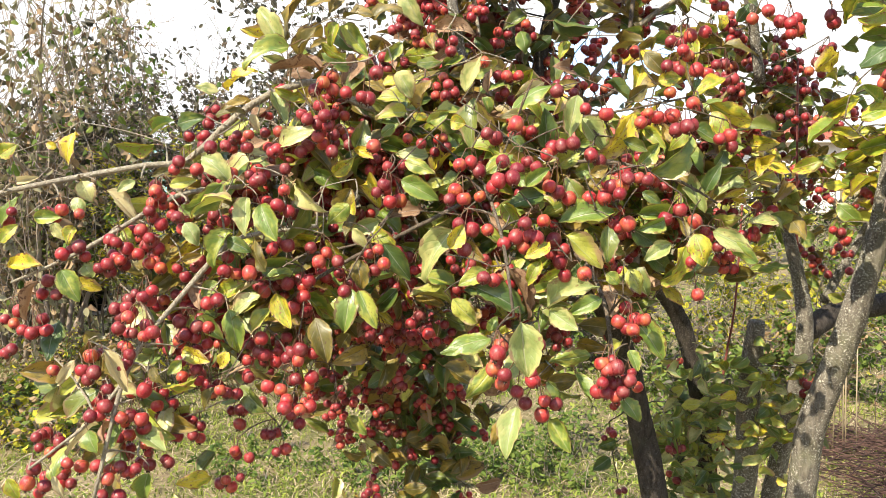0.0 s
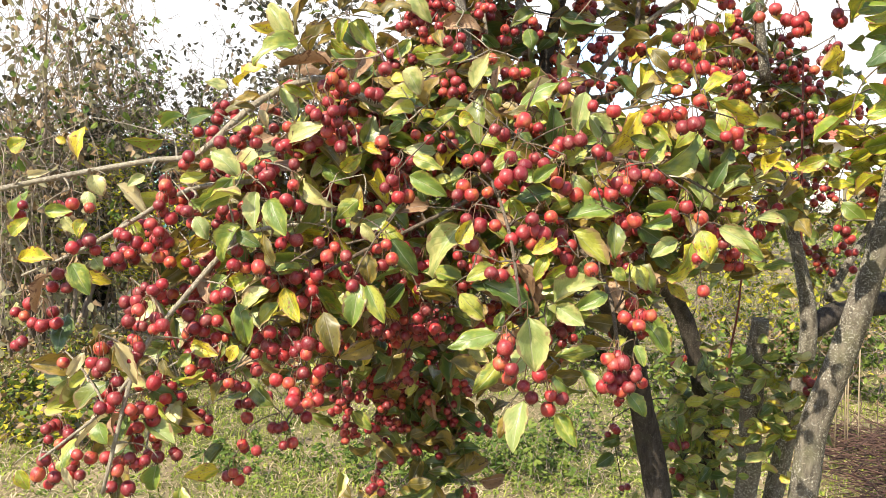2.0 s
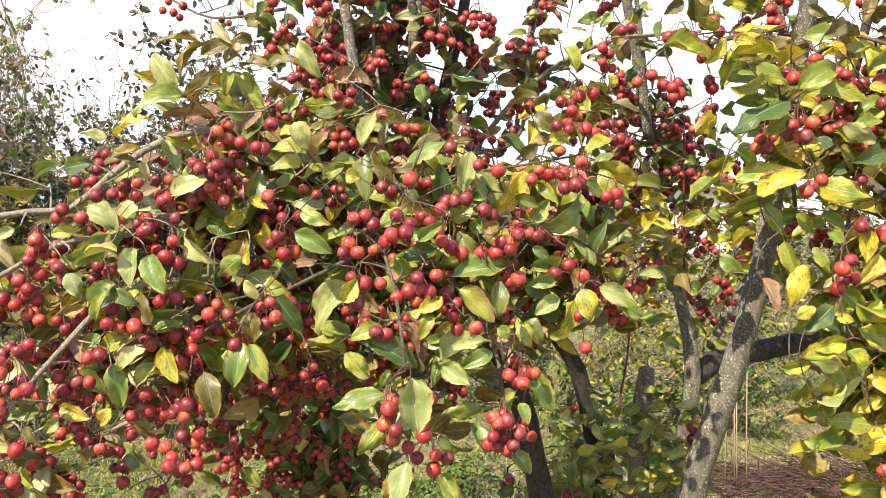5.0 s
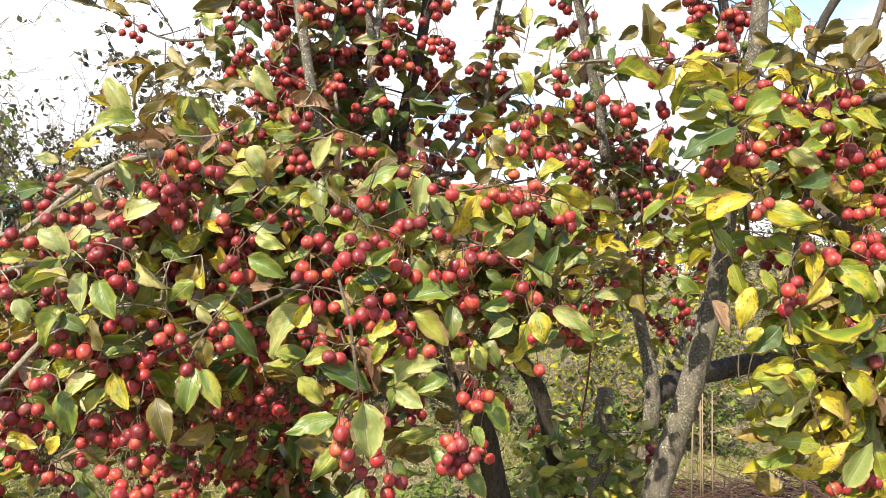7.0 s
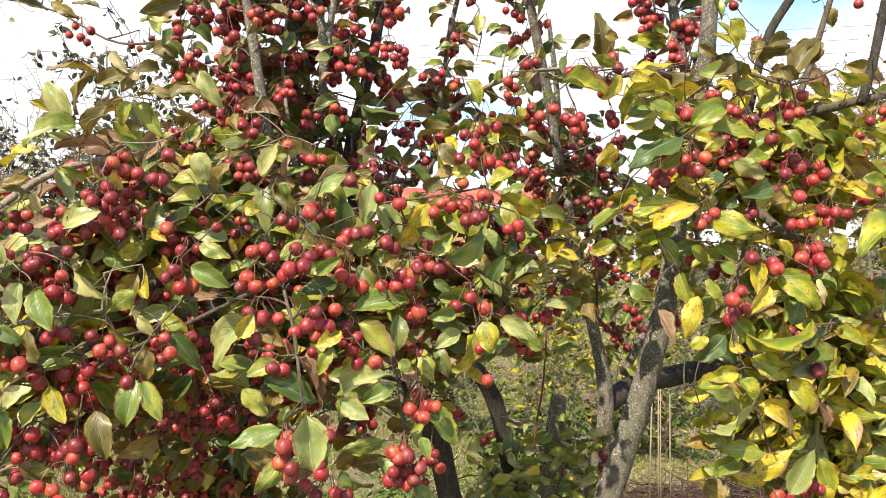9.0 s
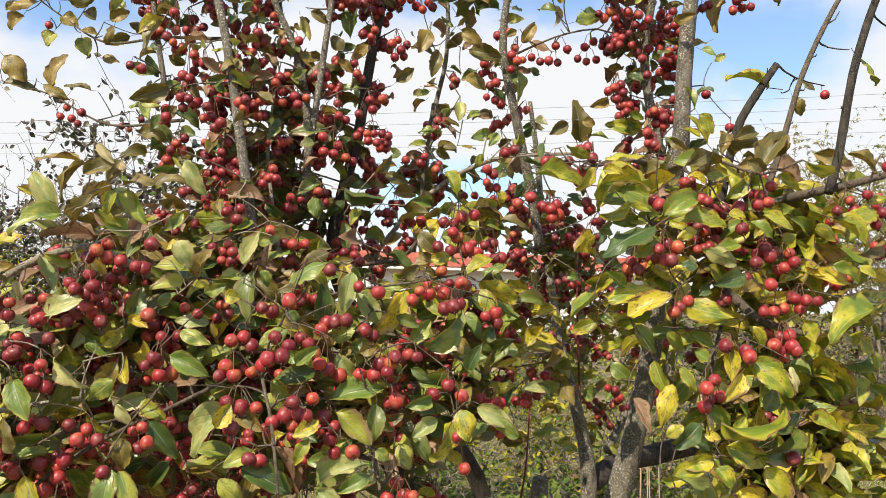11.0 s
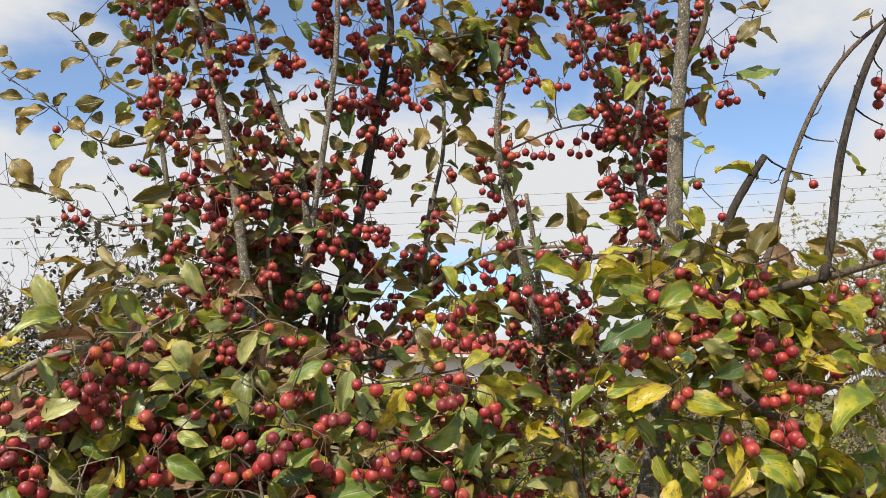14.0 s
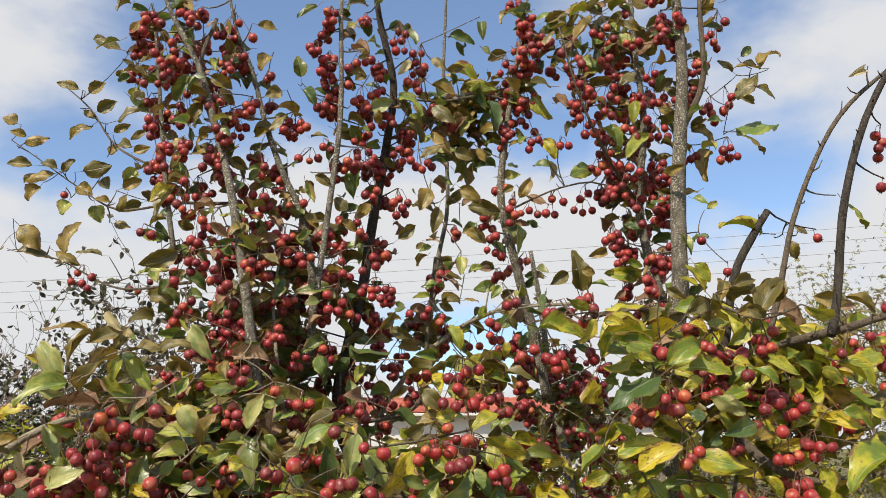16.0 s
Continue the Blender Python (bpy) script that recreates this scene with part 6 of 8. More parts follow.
leaf(twig_lip, (-0.261, 1.189, 1.34), (-52, 3, -41), 33, 38, pale)
leaf(twig_lip, (-0.247, 1.2, 1.319), (-35, -9, -35), 25, 28, green)
leaf(twig_lip, (-0.237, 1.184, 1.343), (23, -10, -50), 34, -8, yellow)
leaf(twig_lip, (-0.127, 1.185, 1.35), (-9, -16, -63), 38, 14, green)
leaf(twig_lip, (-0.117, 1.182, 1.347), (26, -13, -54), 32, 8, green)
leaf(twig_lip, (-0.182, 1.192, 1.307), (22, -18, -63), 38, 9, olive)

# on twig_mid
leaf(twig_mid, (-0.165, 1.284, 1.516), (33, -14, 23), 28, -13, yellow)
cluster(twig_mid, (-0.225, 1.187, 1.512), (4, -14, -20), (-6, -15, -42), (9, -6, -50), (13, 17, -55))
cluster(twig_mid, (-0.262, 1.175, 1.524), (-5, 18, -20), (1, 20, -16))
cluster(twig_mid, (-0.333, 1.229, 1.47), (-3, -6, -16), (5, 18, -25))
cluster(twig_mid, (-0.231, 1.191, 1.438), (-7, 11, -22), (10, 3, -26), (-12, -1, -31))
cluster(twig_mid, (-0.171, 1.202, 1.429), (-18, 1, -21), (3, 13, -30), (23, -12, -40), (-7, 4, -42))
cluster(twig_mid, (-0.327, 1.176, 1.349), (-7, -2, -19), (11, -14, -13))
cluster(twig_mid, (-0.367, 1.206, 1.318), (-18, 0, -20), (-9, -5, -39), (10, -7, -27), (26, -6, -28), (3, 4, -45), (17, 19, -57), (-24, 17, -52))
cluster(twig_mid, (-0.355, 1.222, 1.407), (0, -9, -20), (-1, 19, -35), (-7, -9, -29))
cluster(twig_mid, (-0.295, 1.177, 1.416), (-11, 9, -21), (-13, -6, -39), (1, 6, -44), (24, -9, -42))
cluster(twig_mid, (-0.388, 1.228, 1.39), (7, -1, -28), (-6, 1, -16))
leaf(twig_mid, (-0.318, 1.205, 1.501), (-63, -8, -45), 39, -39, green)
leaf(twig_mid, (-0.36, 1.183, 1.453), (66, -23, 33), 39, 62, green)
leaf(twig_mid, (-0.278, 1.187, 1.482), (-1, -17, -56), 34, 9, pale)
leaf(twig_mid, (-0.255, 1.175, 1.471), (24, -22, -51), 38, 0, green)
leaf(twig_mid, (-0.187, 1.199, 1.478), (-51, 14, -64), 42, -54, deep)
leaf(twig_mid, (-0.209, 1.186, 1.502), (48, -11, -44), 33, -38, pale)
leaf(twig_mid, (-0.13, 1.205, 1.495), (-25, 8, -47), 34, 2, olive)
leaf(twig_mid, (-0.129, 1.176, 1.472), (-35, 8, -29), 30, -12, green)
leaf(twig_mid, (-0.364, 1.176, 1.446), (21, 0, -34), 28, 20, pale)
leaf(twig_mid, (-0.303, 1.184, 1.435), (-24, -14, -55), 34, 23, green)
leaf(twig_mid, (-0.305, 1.173, 1.423), (38, -4, -18), 24, 8, deep)
leaf(twig_mid, (-0.266, 1.175, 1.423), (17, -14, -49), 27, -42, olive)
leaf(twig_mid, (-0.325, 1.197, 1.358), (-26, 1, -21), 26, 10, green)
leaf(twig_mid, (-0.285, 1.2, 1.357), (-52, 6, -27), 30, 19, yellow)
leaf(twig_mid, (-0.306, 1.185, 1.32), (14, 1, -64), 34, 17, green)
leaf(twig_mid, (-0.377, 1.195, 1.257), (41, -13, -16), 28, 3, yellow)
leaf(twig_mid, (-0.304, 1.173, 1.259), (-18, 2, -25), 20, 5, yellow)
leaf(twig_mid, (-0.376, 1.199, 1.389), (32, -3, 9), 18, 0, olive)
cluster(twig_mid, (-0.46, 1.177, 1.357), (7, 15, -24), (10, -3, -34), (-13, 14, -38), (-7, 18, -50))
cluster(twig_mid, (-0.42, 1.17, 1.37), (-22, 18, -29), (-1, -8, -29), (11, -6, -21), (1, 10, -36))
cluster(twig_mid, (-0.414, 1.128, 1.338), (-12, -13, -19), (-19, 20, -47), (-35, 11, -38), (6, 7, -33), (8, -10, -46), (20, -10, -40))
cluster(twig_mid, (-0.5, 1.161, 1.278), (-4, 11, -25), (-11, -1, -43), (10, -12, -44), (-1, -6, -55))
cluster(twig_mid, (-0.445, 1.154, 1.281), (-1, -15, -36), (6, -4, -21), (3, -4, -31))
cluster(twig_mid, (-0.409, 1.138, 1.237), (-7, 3, -26), (-3, 14, -20))
cluster(twig_mid, (-0.437, 1.152, 1.194), (-7, 6, -24), (-13, -10, -23), (9, 7, -30), (9, 16, -45))
cluster(twig_mid, (-0.46, 1.159, 1.117), (2, -6, -21), (9, 1, -31), (-12, -17, -35), (23, -4, -25))
cluster(twig_mid, (-0.483, 1.167, 1.065), (22, -16, -13), (-2, -17, -11))
leaf(twig_mid, (-0.468, 1.131, 1.272), (30, 1, -63), 22, 39, tan)
leaf(twig_mid, (-0.465, 1.173, 1.155), (-8, -14, -35), 23, 10, green)
leaf(twig_mid, (-0.442, 1.169, 1.148), (50, -11, -35), 31, 51, pale)
leaf(twig_mid, (-0.426, 1.173, 1.079), (-9, 4, -43), 33, 7, green)
leaf(twig_mid, (-0.389, 1.138, 1.219), (52, -7, 10), 27, -55, yellow)
leaf(twig_mid, (-0.36, 1.134, 1.255), (-19, -4, -19), 19, -6, green)
leaf(twig_mid, (-0.398, 1.126, 1.247), (19, -4, -26), 17, -14, olive)

# on twig_low
cluster(twig_low, (-0.559, 1.179, 1.248), (-10, 15, -21))
cluster(twig_low, (-0.473, 1.148, 1.227), (-1, 7, -19))
cluster(twig_low, (-0.481, 1.146, 1.208), (2, -9, -32), (-7, -17, -31), (11, -11, -19))
cluster(twig_low, (-0.515, 1.172, 1.117), (-20, -17, -17), (-9, 3, -28), (21, -14, -22), (32, 5, -35))
cluster(twig_low, (-0.581, 1.15, 1.116), (8, -16, -17), (-6, -7, -41), (17, -5, -46), (-2, 16, -64))
leaf(twig_low, (-0.523, 1.163, 1.249), (-26, 0, -38), 17, -8, tan)
leaf(twig_low, (-0.492, 1.173, 1.205), (-50, -7, -46), 34, 47, deep)
leaf(twig_low, (-0.492, 1.129, 1.156), (13, -9, -30), 33, -4, green)
leaf(twig_low, (-0.491, 1.158, 1.159), (-39, -19, -41), 19, 50, tan)
leaf(twig_low, (-0.553, 1.147, 1.084), (14, 2, -35), 14, 24, tan)
leaf(twig_low, (-0.633, 1.173, 1.07), (16, 0, -31), 23, 22, yellow)
leaf(twig_low, (-0.489, 1.173, 1.228), (16, 7, 42), 23, 48, olive)

# on twig_upper
cluster(twig_upper, (-0.297, 1.296, 1.544), (11, -3, -21), (20, 9, -29), (1, -10, -29), (-28, -8, -26))
cluster(twig_upper, (-0.385, 1.244, 1.554), (-7, -1, -20), (-17, 7, -32), (21, -6, -32))
leaf(twig_upper, (-0.245, 1.274, 1.557), (61, -17, 29), 35, 36, pale)
leaf(twig_upper, (-0.264, 1.302, 1.549), (-75, 6, -38), 42, 59, pale)
leaf(twig_upper, (-0.414, 1.27, 1.517), (37, -1, 5), 19, -36, olive)
cluster(twig_upper, (-0.378, 1.199, 1.467), (5, -7, -31), (2, -19, -14))
leaf(twig_upper, (-0.399, 1.22, 1.5), (39, 6, 6), 20, -1, green)
cluster(twig_upper, (-0.565, 1.261, 1.426), (0, -5, -28), (16, -12, -21), (19, 1, -37), (-8, -16, -32))
cluster(twig_upper, (-0.507, 1.24, 1.401), (-11, 4, -28), (1, 16, -35), (2, 5, -22))
cluster(twig_upper, (-0.608, 1.267, 1.373), (2, -2, -22), (-10, 3, -43), (17, -8, -43))
cluster(twig_upper, (-0.669, 1.279, 1.324), (15, -10, -21), (-7, -12, -34), (10, -19, -39))
cluster(twig_upper, (-0.635, 1.273, 1.312), (8, 13, -24), (2, -13, -42), (5, -1, -41), (23, -7, -39), (-11, -13, -38))
cluster(twig_upper, (-0.655, 1.242, 1.265), (-8, -1, -23), (0, 0, -17))
cluster(twig_upper, (-0.49, 1.252, 1.437), (12, 2, -35), (18, 7, -44), (-1, -7, -25), (-14, 3, -22))
cluster(twig_upper, (-0.442, 1.254, 1.432), (-10, 11, -27), (-17, -6, -38), (5, -5, -21), (12, -2, -30), (-4, 7, -53), (16, -4, -60))
cluster(twig_upper, (-0.429, 1.248, 1.51), (6, -19, -21), (5, 6, -30), (-10, 11, -39), (-5, -17, -50), (4, 17, -42), (-5, -3, -61), (8, -5, -70))
cluster(twig_upper, (-0.432, 1.22, 1.448), (-16, 12, -17), (2, -4, -28))
leaf(twig_upper, (-0.495, 1.278, 1.428), (22, -6, -17), 27, 0, yellow)
leaf(twig_upper, (-0.57, 1.232, 1.371), (26, -3, -49), 38, 24, green)
leaf(twig_upper, (-0.55, 1.266, 1.377), (13, -2, -22), 27, 20, pale)
leaf(twig_upper, (-0.606, 1.23, 1.354), (-23, 5, -59), 20, 58, brown)
leaf(twig_upper, (-0.681, 1.279, 1.304), (13, 2, -42), 25, -11, pale)
leaf(twig_upper, (-0.654, 1.243, 1.377), (60, -16, 0), 31, 42, yellow)
leaf(twig_upper, (-0.564, 1.266, 1.436), (-8, -9, -29), 23, 6, yellow)
leaf(twig_upper, (-0.663, 1.237, 1.412), (25, 6, 27), 25, 14, yellow)

# on twig_pale
leaf(twig_pale, (-0.021, 1.27, 1.594), (34, -13, 16), 22, -13, green)
cluster(twig_pale, (0.13, 1.17, 1.647), (-24, -13, -62), (32, -16, -17))
cluster(twig_pale, (0.071, 1.208, 1.591), (-3, -9, -17), (11, 17, -22))
cluster(twig_pale, (0.113, 1.162, 1.554), (11, 9, -21), (22, -7, -29), (-6, -19, -33), (-25, -7, -21))
cluster(twig_pale, (0.165, 1.183, 1.58), (-11, 6, -36), (-3, 10, -26), (9, 0, -24), (23, -15, -21))
cluster(twig_pale, (0.046, 1.179, 1.553), (-18, -17, -25), (-2, -3, -21), (10, -2, -33))
leaf(twig_pale, (0.038, 1.245, 1.638), (26, -3, 55), 30, 35, pale)
leaf(twig_pale, (0.106, 1.234, 1.609), (71, -22, 45), 44, 52, green)
leaf(twig_pale, (0.051, 1.257, 1.631), (-5, -13, -82), 42, 33, deep)
leaf(twig_pale, (0.063, 1.238, 1.63), (14, 5, -25), 19, 21, green)
leaf(twig_pale, (0.157, 1.24, 1.555), (-1, -21, 58), 37, 14, deep)
leaf(twig_pale, (0.105, 1.203, 1.544), (-45, -18, -27), 28, 13, green)
leaf(twig_pale, (0.174, 1.223, 1.528), (33, -5, 25), 31, 6, green)
leaf(twig_pale, (0.015, 1.2, 1.593), (22, -6, -7), 25, -9, yellow)
leaf(twig_pale, (0.123, 1.228, 1.605), (-36, -9, -6), 19, 29, olive)
leaf(twig_pale, (0.105, 1.208, 1.57), (18, -1, -22), 21, 5, deep)
leaf(twig_pale, (-0.055, 1.171, 1.507), (54, -7, -30), 31, 10, green)
leaf(twig_pale, (0.018, 1.225, 1.433), (-47, 9, -80), 47, 35, pale)
leaf(twig_pale, (-0.032, 1.205, 1.469), (-12, -9, 26), 20, 19, deep)
cluster(twig_pale, (0.081, 1.103, 1.531), (-2, 5, -25), (17, 5, -21), (-9, 8, -33))
cluster(twig_pale, (0.032, 1.159, 1.514), (-10, 3, -22), (25, 7, -30), (2, -8, -33), (-18, -7, -34))
cluster(twig_pale, (0.161, 1.125, 1.536), (1, 6, -45), (18, 17, -54), (-12, -3, -37), (-19, 2, -22))
cluster(twig_pale, (0.039, 1.133, 1.468), (-13, -5, -21), (6, 2, -29), (27, -7, -29), (-5, -9, -56))
cluster(twig_pale, (0.114, 1.129, 1.453), (-26, -11, -32), (-10, -10, -23), (7, -12, -21), (18, -16, -24), (2, -5, -37))
cluster(twig_pale, (0.126, 1.109, 1.469), (15, 7, -17), (-12, -9, -20))
cluster(twig_pale, (0.168, 1.147, 1.446), (-11, 7, -41), (4, -10, -35), (-10, -10, -21), (0, -6, -52))
cluster(twig_pale, (0.181, 1.121, 1.396), (-7, 15, -21), (15, -15, -15))
cluster(twig_pale, (0.07, 1.105, 1.391), (3, -7, -18), (-11, -15, -14))
cluster(twig_pale, (0.075, 1.067, 1.311), (7, 18, -25), (1, -17, -27), (0, -3, -43), (-4, -8, -50), (10, -15, -56))
cluster(twig_pale, (0.111, 1.08, 1.271), (-26, 9, -36), (-8, -10, -43), (12, -17, -26), (10, -17, -17))
cluster(twig_pale, (0.136, 1.101, 1.23), (-18, 8, -28), (8, 5, -24), (23, 1, -27), (5, 8, -44))
cluster(twig_pale, (0.135, 1.093, 1.303), (-1, -2, -16))
leaf(twig_pale, (0.014, 1.111, 1.415), (20, 4, 32), 28, -4, yellow)
leaf(twig_pale, (0.102, 1.142, 1.509), (36, -11, -5), 21, -2, green)
leaf(twig_pale, (0.197, 1.144, 1.477), (-21, 4, 37), 27, -11, deep)
leaf(twig_pale, (0.145, 1.148, 1.486), (-54, -9, -14), 30, 22, deep)
leaf(twig_pale, (0.086, 1.143, 1.475), (25, -1, -37), 25, 3, yellow)
leaf(twig_pale, (0.166, 1.148, 1.448), (78, -15, 16), 41, 37, green)
leaf(twig_pale, (0.227, 1.109, 1.445), (-3, -9, -50), 27, -2, deep)
leaf(twig_pale, (0.173, 1.134, 1.431), (50, -5, -47), 35, 28, green)
leaf(twig_pale, (0.147, 1.117, 1.422), (-33, -15, -18), 25, 9, yellow)
leaf(twig_pale, (0.136, 1.113, 1.398), (-20, -5, -34), 20, 11, yellow)
leaf(twig_pale, (0.067, 1.103, 1.384), (-43, -5, -17), 27, 21, green)
leaf(twig_pale, (0.049, 1.103, 1.363), (68, 0, -36), 38, 33, deep)
leaf(twig_pale, (0.088, 1.129, 1.387), (42, -9, -70), 15, 42, brown)
leaf(twig_pale, (0.152, 1.148, 1.328), (69, -17, 38), 40, 49, pale)
leaf(twig_pale, (0.15, 1.111, 1.33), (37, -17, -25), 32, 6, pale)
leaf(twig_pale, (0.018, 1.146, 1.341), (37, -5, -36), 32, -12, green)
leaf(twig_pale, (0.072, 1.14, 1.286), (-72, -7, -17), 37, 36, green)
leaf(twig_pale, (0.076, 1.134, 1.248), (-39, -11, -49), 34, -1, green)
leaf(twig_pale, (0.071, 1.157, 1.293), (12, -3, 22), 17, 14, green)
leaf(twig_pale, (0.117, 1.114, 1.498), (31, -12, 25), 21, 25, green)
leaf(twig_pale, (0.203, 1.115, 1.515), (26, 3, 9), 19, 0, olive)
leaf(twig_pale, (0.101, 1.013, 1.331), (7, -1, -70), 47, 13, pale)
leaf(twig_pale, (0.104, 1.081, 1.205), (-19, -28, -63), 36, 28, pale)
leaf(twig_pale, (0.082, 1.092, 1.183), (-8, 0, -37), 20, 3, olive)

# on twig_drop
cluster(twig_drop, (0.261, 1.16, 1.344), (7, 16, -20))
cluster(twig_drop, (0.265, 1.126, 1.338), (-17, 3, -26), (-5, 3, -35), (10, 19, -26), (18, -3, -22), (1, -8, -36))
cluster(twig_drop, (0.237, 1.116, 1.281), (-16, -14, -22), (-9, -19, -29), (0, -3, -21), (3, -20, -26), (-2, 12, -44))
cluster(twig_drop, (0.24, 1.108, 1.256), (-19, -12, -22), (-1, 8, -28), (8, 6, -25), (18, -10, -19), (-10, 5, -40), (2, 3, -44), (-20, 19, -42), (10, -6, -36))
leaf(twig_drop, (0.267, 1.159, 1.382), (20, -7, -36), 30, 6, green)
leaf(twig_drop, (0.224, 1.124, 1.346), (-45, -1, -24), 26, 24, green)
leaf(twig_drop, (0.21, 1.13, 1.266), (-59, -11, -8), 30, -20, green)
leaf(twig_drop, (0.277, 1.156, 1.31), (40, -10, -57), 35, 24, green)
leaf(twig_drop, (0.154, 1.156, 1.221), (46, -11, -23), 26, -43, deep)
leaf(twig_drop, (0.259, 1.144, 1.201), (24, -10, -31), 28, 15, green)
leaf(twig_drop, (0.26, 1.112, 1.276), (10, -11, -28), 19, 15, green)
leaf(twig_drop, (0.232, 1.136, 1.379), (17, 0, -17), 21, 9, green)
leaf(twig_drop, (0.224, 1.139, 1.427), (36, 6, -26), 22, -21, deep)
leaf(twig_drop, (0.185, 1.144, 1.362), (15, -9, 35), 20, 30, deep)
leaf(twig_drop, (0.152, 1.112, 1.179), (25, -18, -43), 28, 10, green)

# on twig_right
cluster(twig_right, (0.222, 1.163, 1.624), (-16, 16, -16), (12, 6, -24))
cluster(twig_right, (0.221, 1.192, 1.56), (-3, 1, -17), (10, 8, -25))
leaf(twig_right, (0.209, 1.231, 1.599), (34, -7, -50), 35, 16, pale)
leaf(twig_right, (0.2, 1.225, 1.519), (47, -1, 12), 27, -14, green)
leaf(twig_right, (0.314, 1.227, 1.518), (65, 1, 56), 43, -25, green)
leaf(twig_right, (0.289, 1.211, 1.525), (35, 6, 36), 27, 0, green)
leaf(twig_right, (0.407, 1.222, 1.528), (13, -2, 25), 25, -6, deep)
leaf(twig_right, (0.265, 1.201, 1.565), (36, -2, -17), 21, 10, deep)
cluster(twig_right, (0.217, 1.146, 1.499), (-10, -5, -17), (9, -13, -16))
cluster(twig_right, (0.241, 1.118, 1.531), (-6, 13, -32), (7, 9, -31), (12, -7, -21), (0, -14, -42))
cluster(twig_right, (0.284, 1.155, 1.528), (-6, 2, -17), (6, -1, -21))
cluster(twig_right, (0.337, 1.154, 1.489), (-22, -5, -35), (2, 9, -23), (22, 4, -39))
cluster(twig_right, (0.251, 1.142, 1.464), (-1, 7, -22), (7, -15, -16))
cluster(twig_right, (0.353, 1.15, 1.41), (-6, -18, -15), (10, 0, -63))
leaf(twig_right, (0.308, 1.126, 1.453), (-39, -9, -15), 23, -8, green)
leaf(twig_right, (0.317, 1.127, 1.421), (-38, -4, -24), 27, 22, pale)
leaf(twig_right, (0.339, 1.135, 1.416), (-28, -2, -59), 32, -29, yellow)
leaf(twig_right, (0.351, 1.131, 1.434), (15, -10, -46), 38, -6, yellow)
leaf(twig_right, (0.376, 1.132, 1.437), (53, -14, -28), 31, 5, pale)
leaf(twig_right, (0.398, 1.129, 1.426), (38, -13, -33), 26, -37, green)
leaf(twig_right, (0.354, 1.101, 1.492), (16, -16, 37), 22, 29, deep)
leaf(twig_right, (0.282, 1.149, 1.491), (25, -5, -17), 17, 0, deep)

# on twig_top
cluster(twig_top, (0.375, 1.271, 1.753), (-24, 3, -36), (-4, 19, -34), (9, 16, -24), (24, -8, -23))
cluster(twig_top, (0.356, 1.236, 1.72), (-24, -12, -46), (-1, 3, -51), (0, -10, -23), (10, -1, -30))
cluster(twig_top, (0.404, 1.272, 1.704), (-11, 8, -28), (5, 8, -33), (12, -12, -23))
cluster(twig_top, (0.347, 1.255, 1.673), (-5, 6, -17), (-6, -19, -36))
cluster(twig_top, (0.435, 1.28, 1.709), (5, 18, -21), (6, 11, -47), (19, 15, -45))
cluster(twig_top, (0.307, 1.207, 1.626), (-18, -11, -36), (-7, -10, -23), (12, 16, -26), (35, 11, -25))
cluster(twig_top, (0.346, 1.168, 1.607), (-12, 7, -29), (-4, -19, -26), (14, 17, -21))
cluster(twig_top, (0.414, 1.201, 1.594), (-10, -2, -27), (8, 7, -22), (11, 7, -37))
cluster(twig_top, (0.376, 1.217, 1.636), (-11, -16, -19), (5, 18, -21))
leaf(twig_top, (0.173, 1.222, 1.64), (28, -6, 9), 19, 21, olive)
leaf(twig_top, (0.198, 1.2, 1.63), (-14, 3, -62), 32, 5, pale)
leaf(twig_top, (0.279, 1.213, 1.603), (-44, 6, -69), 41, -24, yellow)
leaf(twig_top, (0.274, 1.207, 1.624), (26, -7, 18), 25, -10, olive)
leaf(twig_top, (0.305, 1.248, 1.698), (33, -1, -32), 29, -14, olive)
leaf(twig_top, (0.323, 1.237, 1.654), (35, -3, 5), 27, 7, yellow)
leaf(twig_top, (0.345, 1.256, 1.656), (-59, -11, -21), 32, 50, olive)
leaf(twig_top, (0.345, 1.242, 1.795), (21, -13, -40), 25, 14, yellow)
leaf(twig_top, (0.425, 1.244, 1.659), (-50, -9, -27), 29, 39, yellow)
leaf(twig_top, (0.406, 1.256, 1.622), (75, 7, -29), 40, -40, yellow)
leaf(twig_top, (0.406, 1.242, 1.61), (28, -14, -52), 31, -11, yellow)

# on back_low: hanging leaves, shade put into their dark colours
leaf(back_low, (-0.126, 1.991, 0.937), (-48, 4, -50), 35, 29, deep)
leaf(back_low, (-0.084, 1.982, 0.946), (-8, 1, -71), 36, 41, deep)
leaf(back_low, (-0.05, 2.017, 0.961), (26, -9, -65), 44, -9, deep)
leaf(back_low, (-0.001, 1.985, 0.927), (25, 0, -82), 43, 45, deep)
leaf(back_low, (-0.018, 1.999, 0.952), (80, -5, -27), 42, 29, deep)
leaf(back_low, (-0.082, 1.993, 0.853), (-36, 7, -70), 39, 32, olive)
leaf(back_low, (-0.032, 2.011, 0.782), (81, -13, -24), 43, -57, olive)
leaf(back_low, (0.027, 1.998, 1.066), (18, 0, -51), 40, 17, deep)
leaf(back_low, (-0.111, 2.019, 1.118), (-17, -12, -64), 34, 26, olive)
leaf(back_low, (-0.199, 1.984, 0.882), (43, -3, -32), 34, 0, pale)
leaf(back_low, (-0.064, 2.012, 0.888), (-22, -2, -61), 32, -21, deep)
leaf(back_low, (-0.114, 2.015, 0.973), (-45, -3, -30), 27, 24, deep)
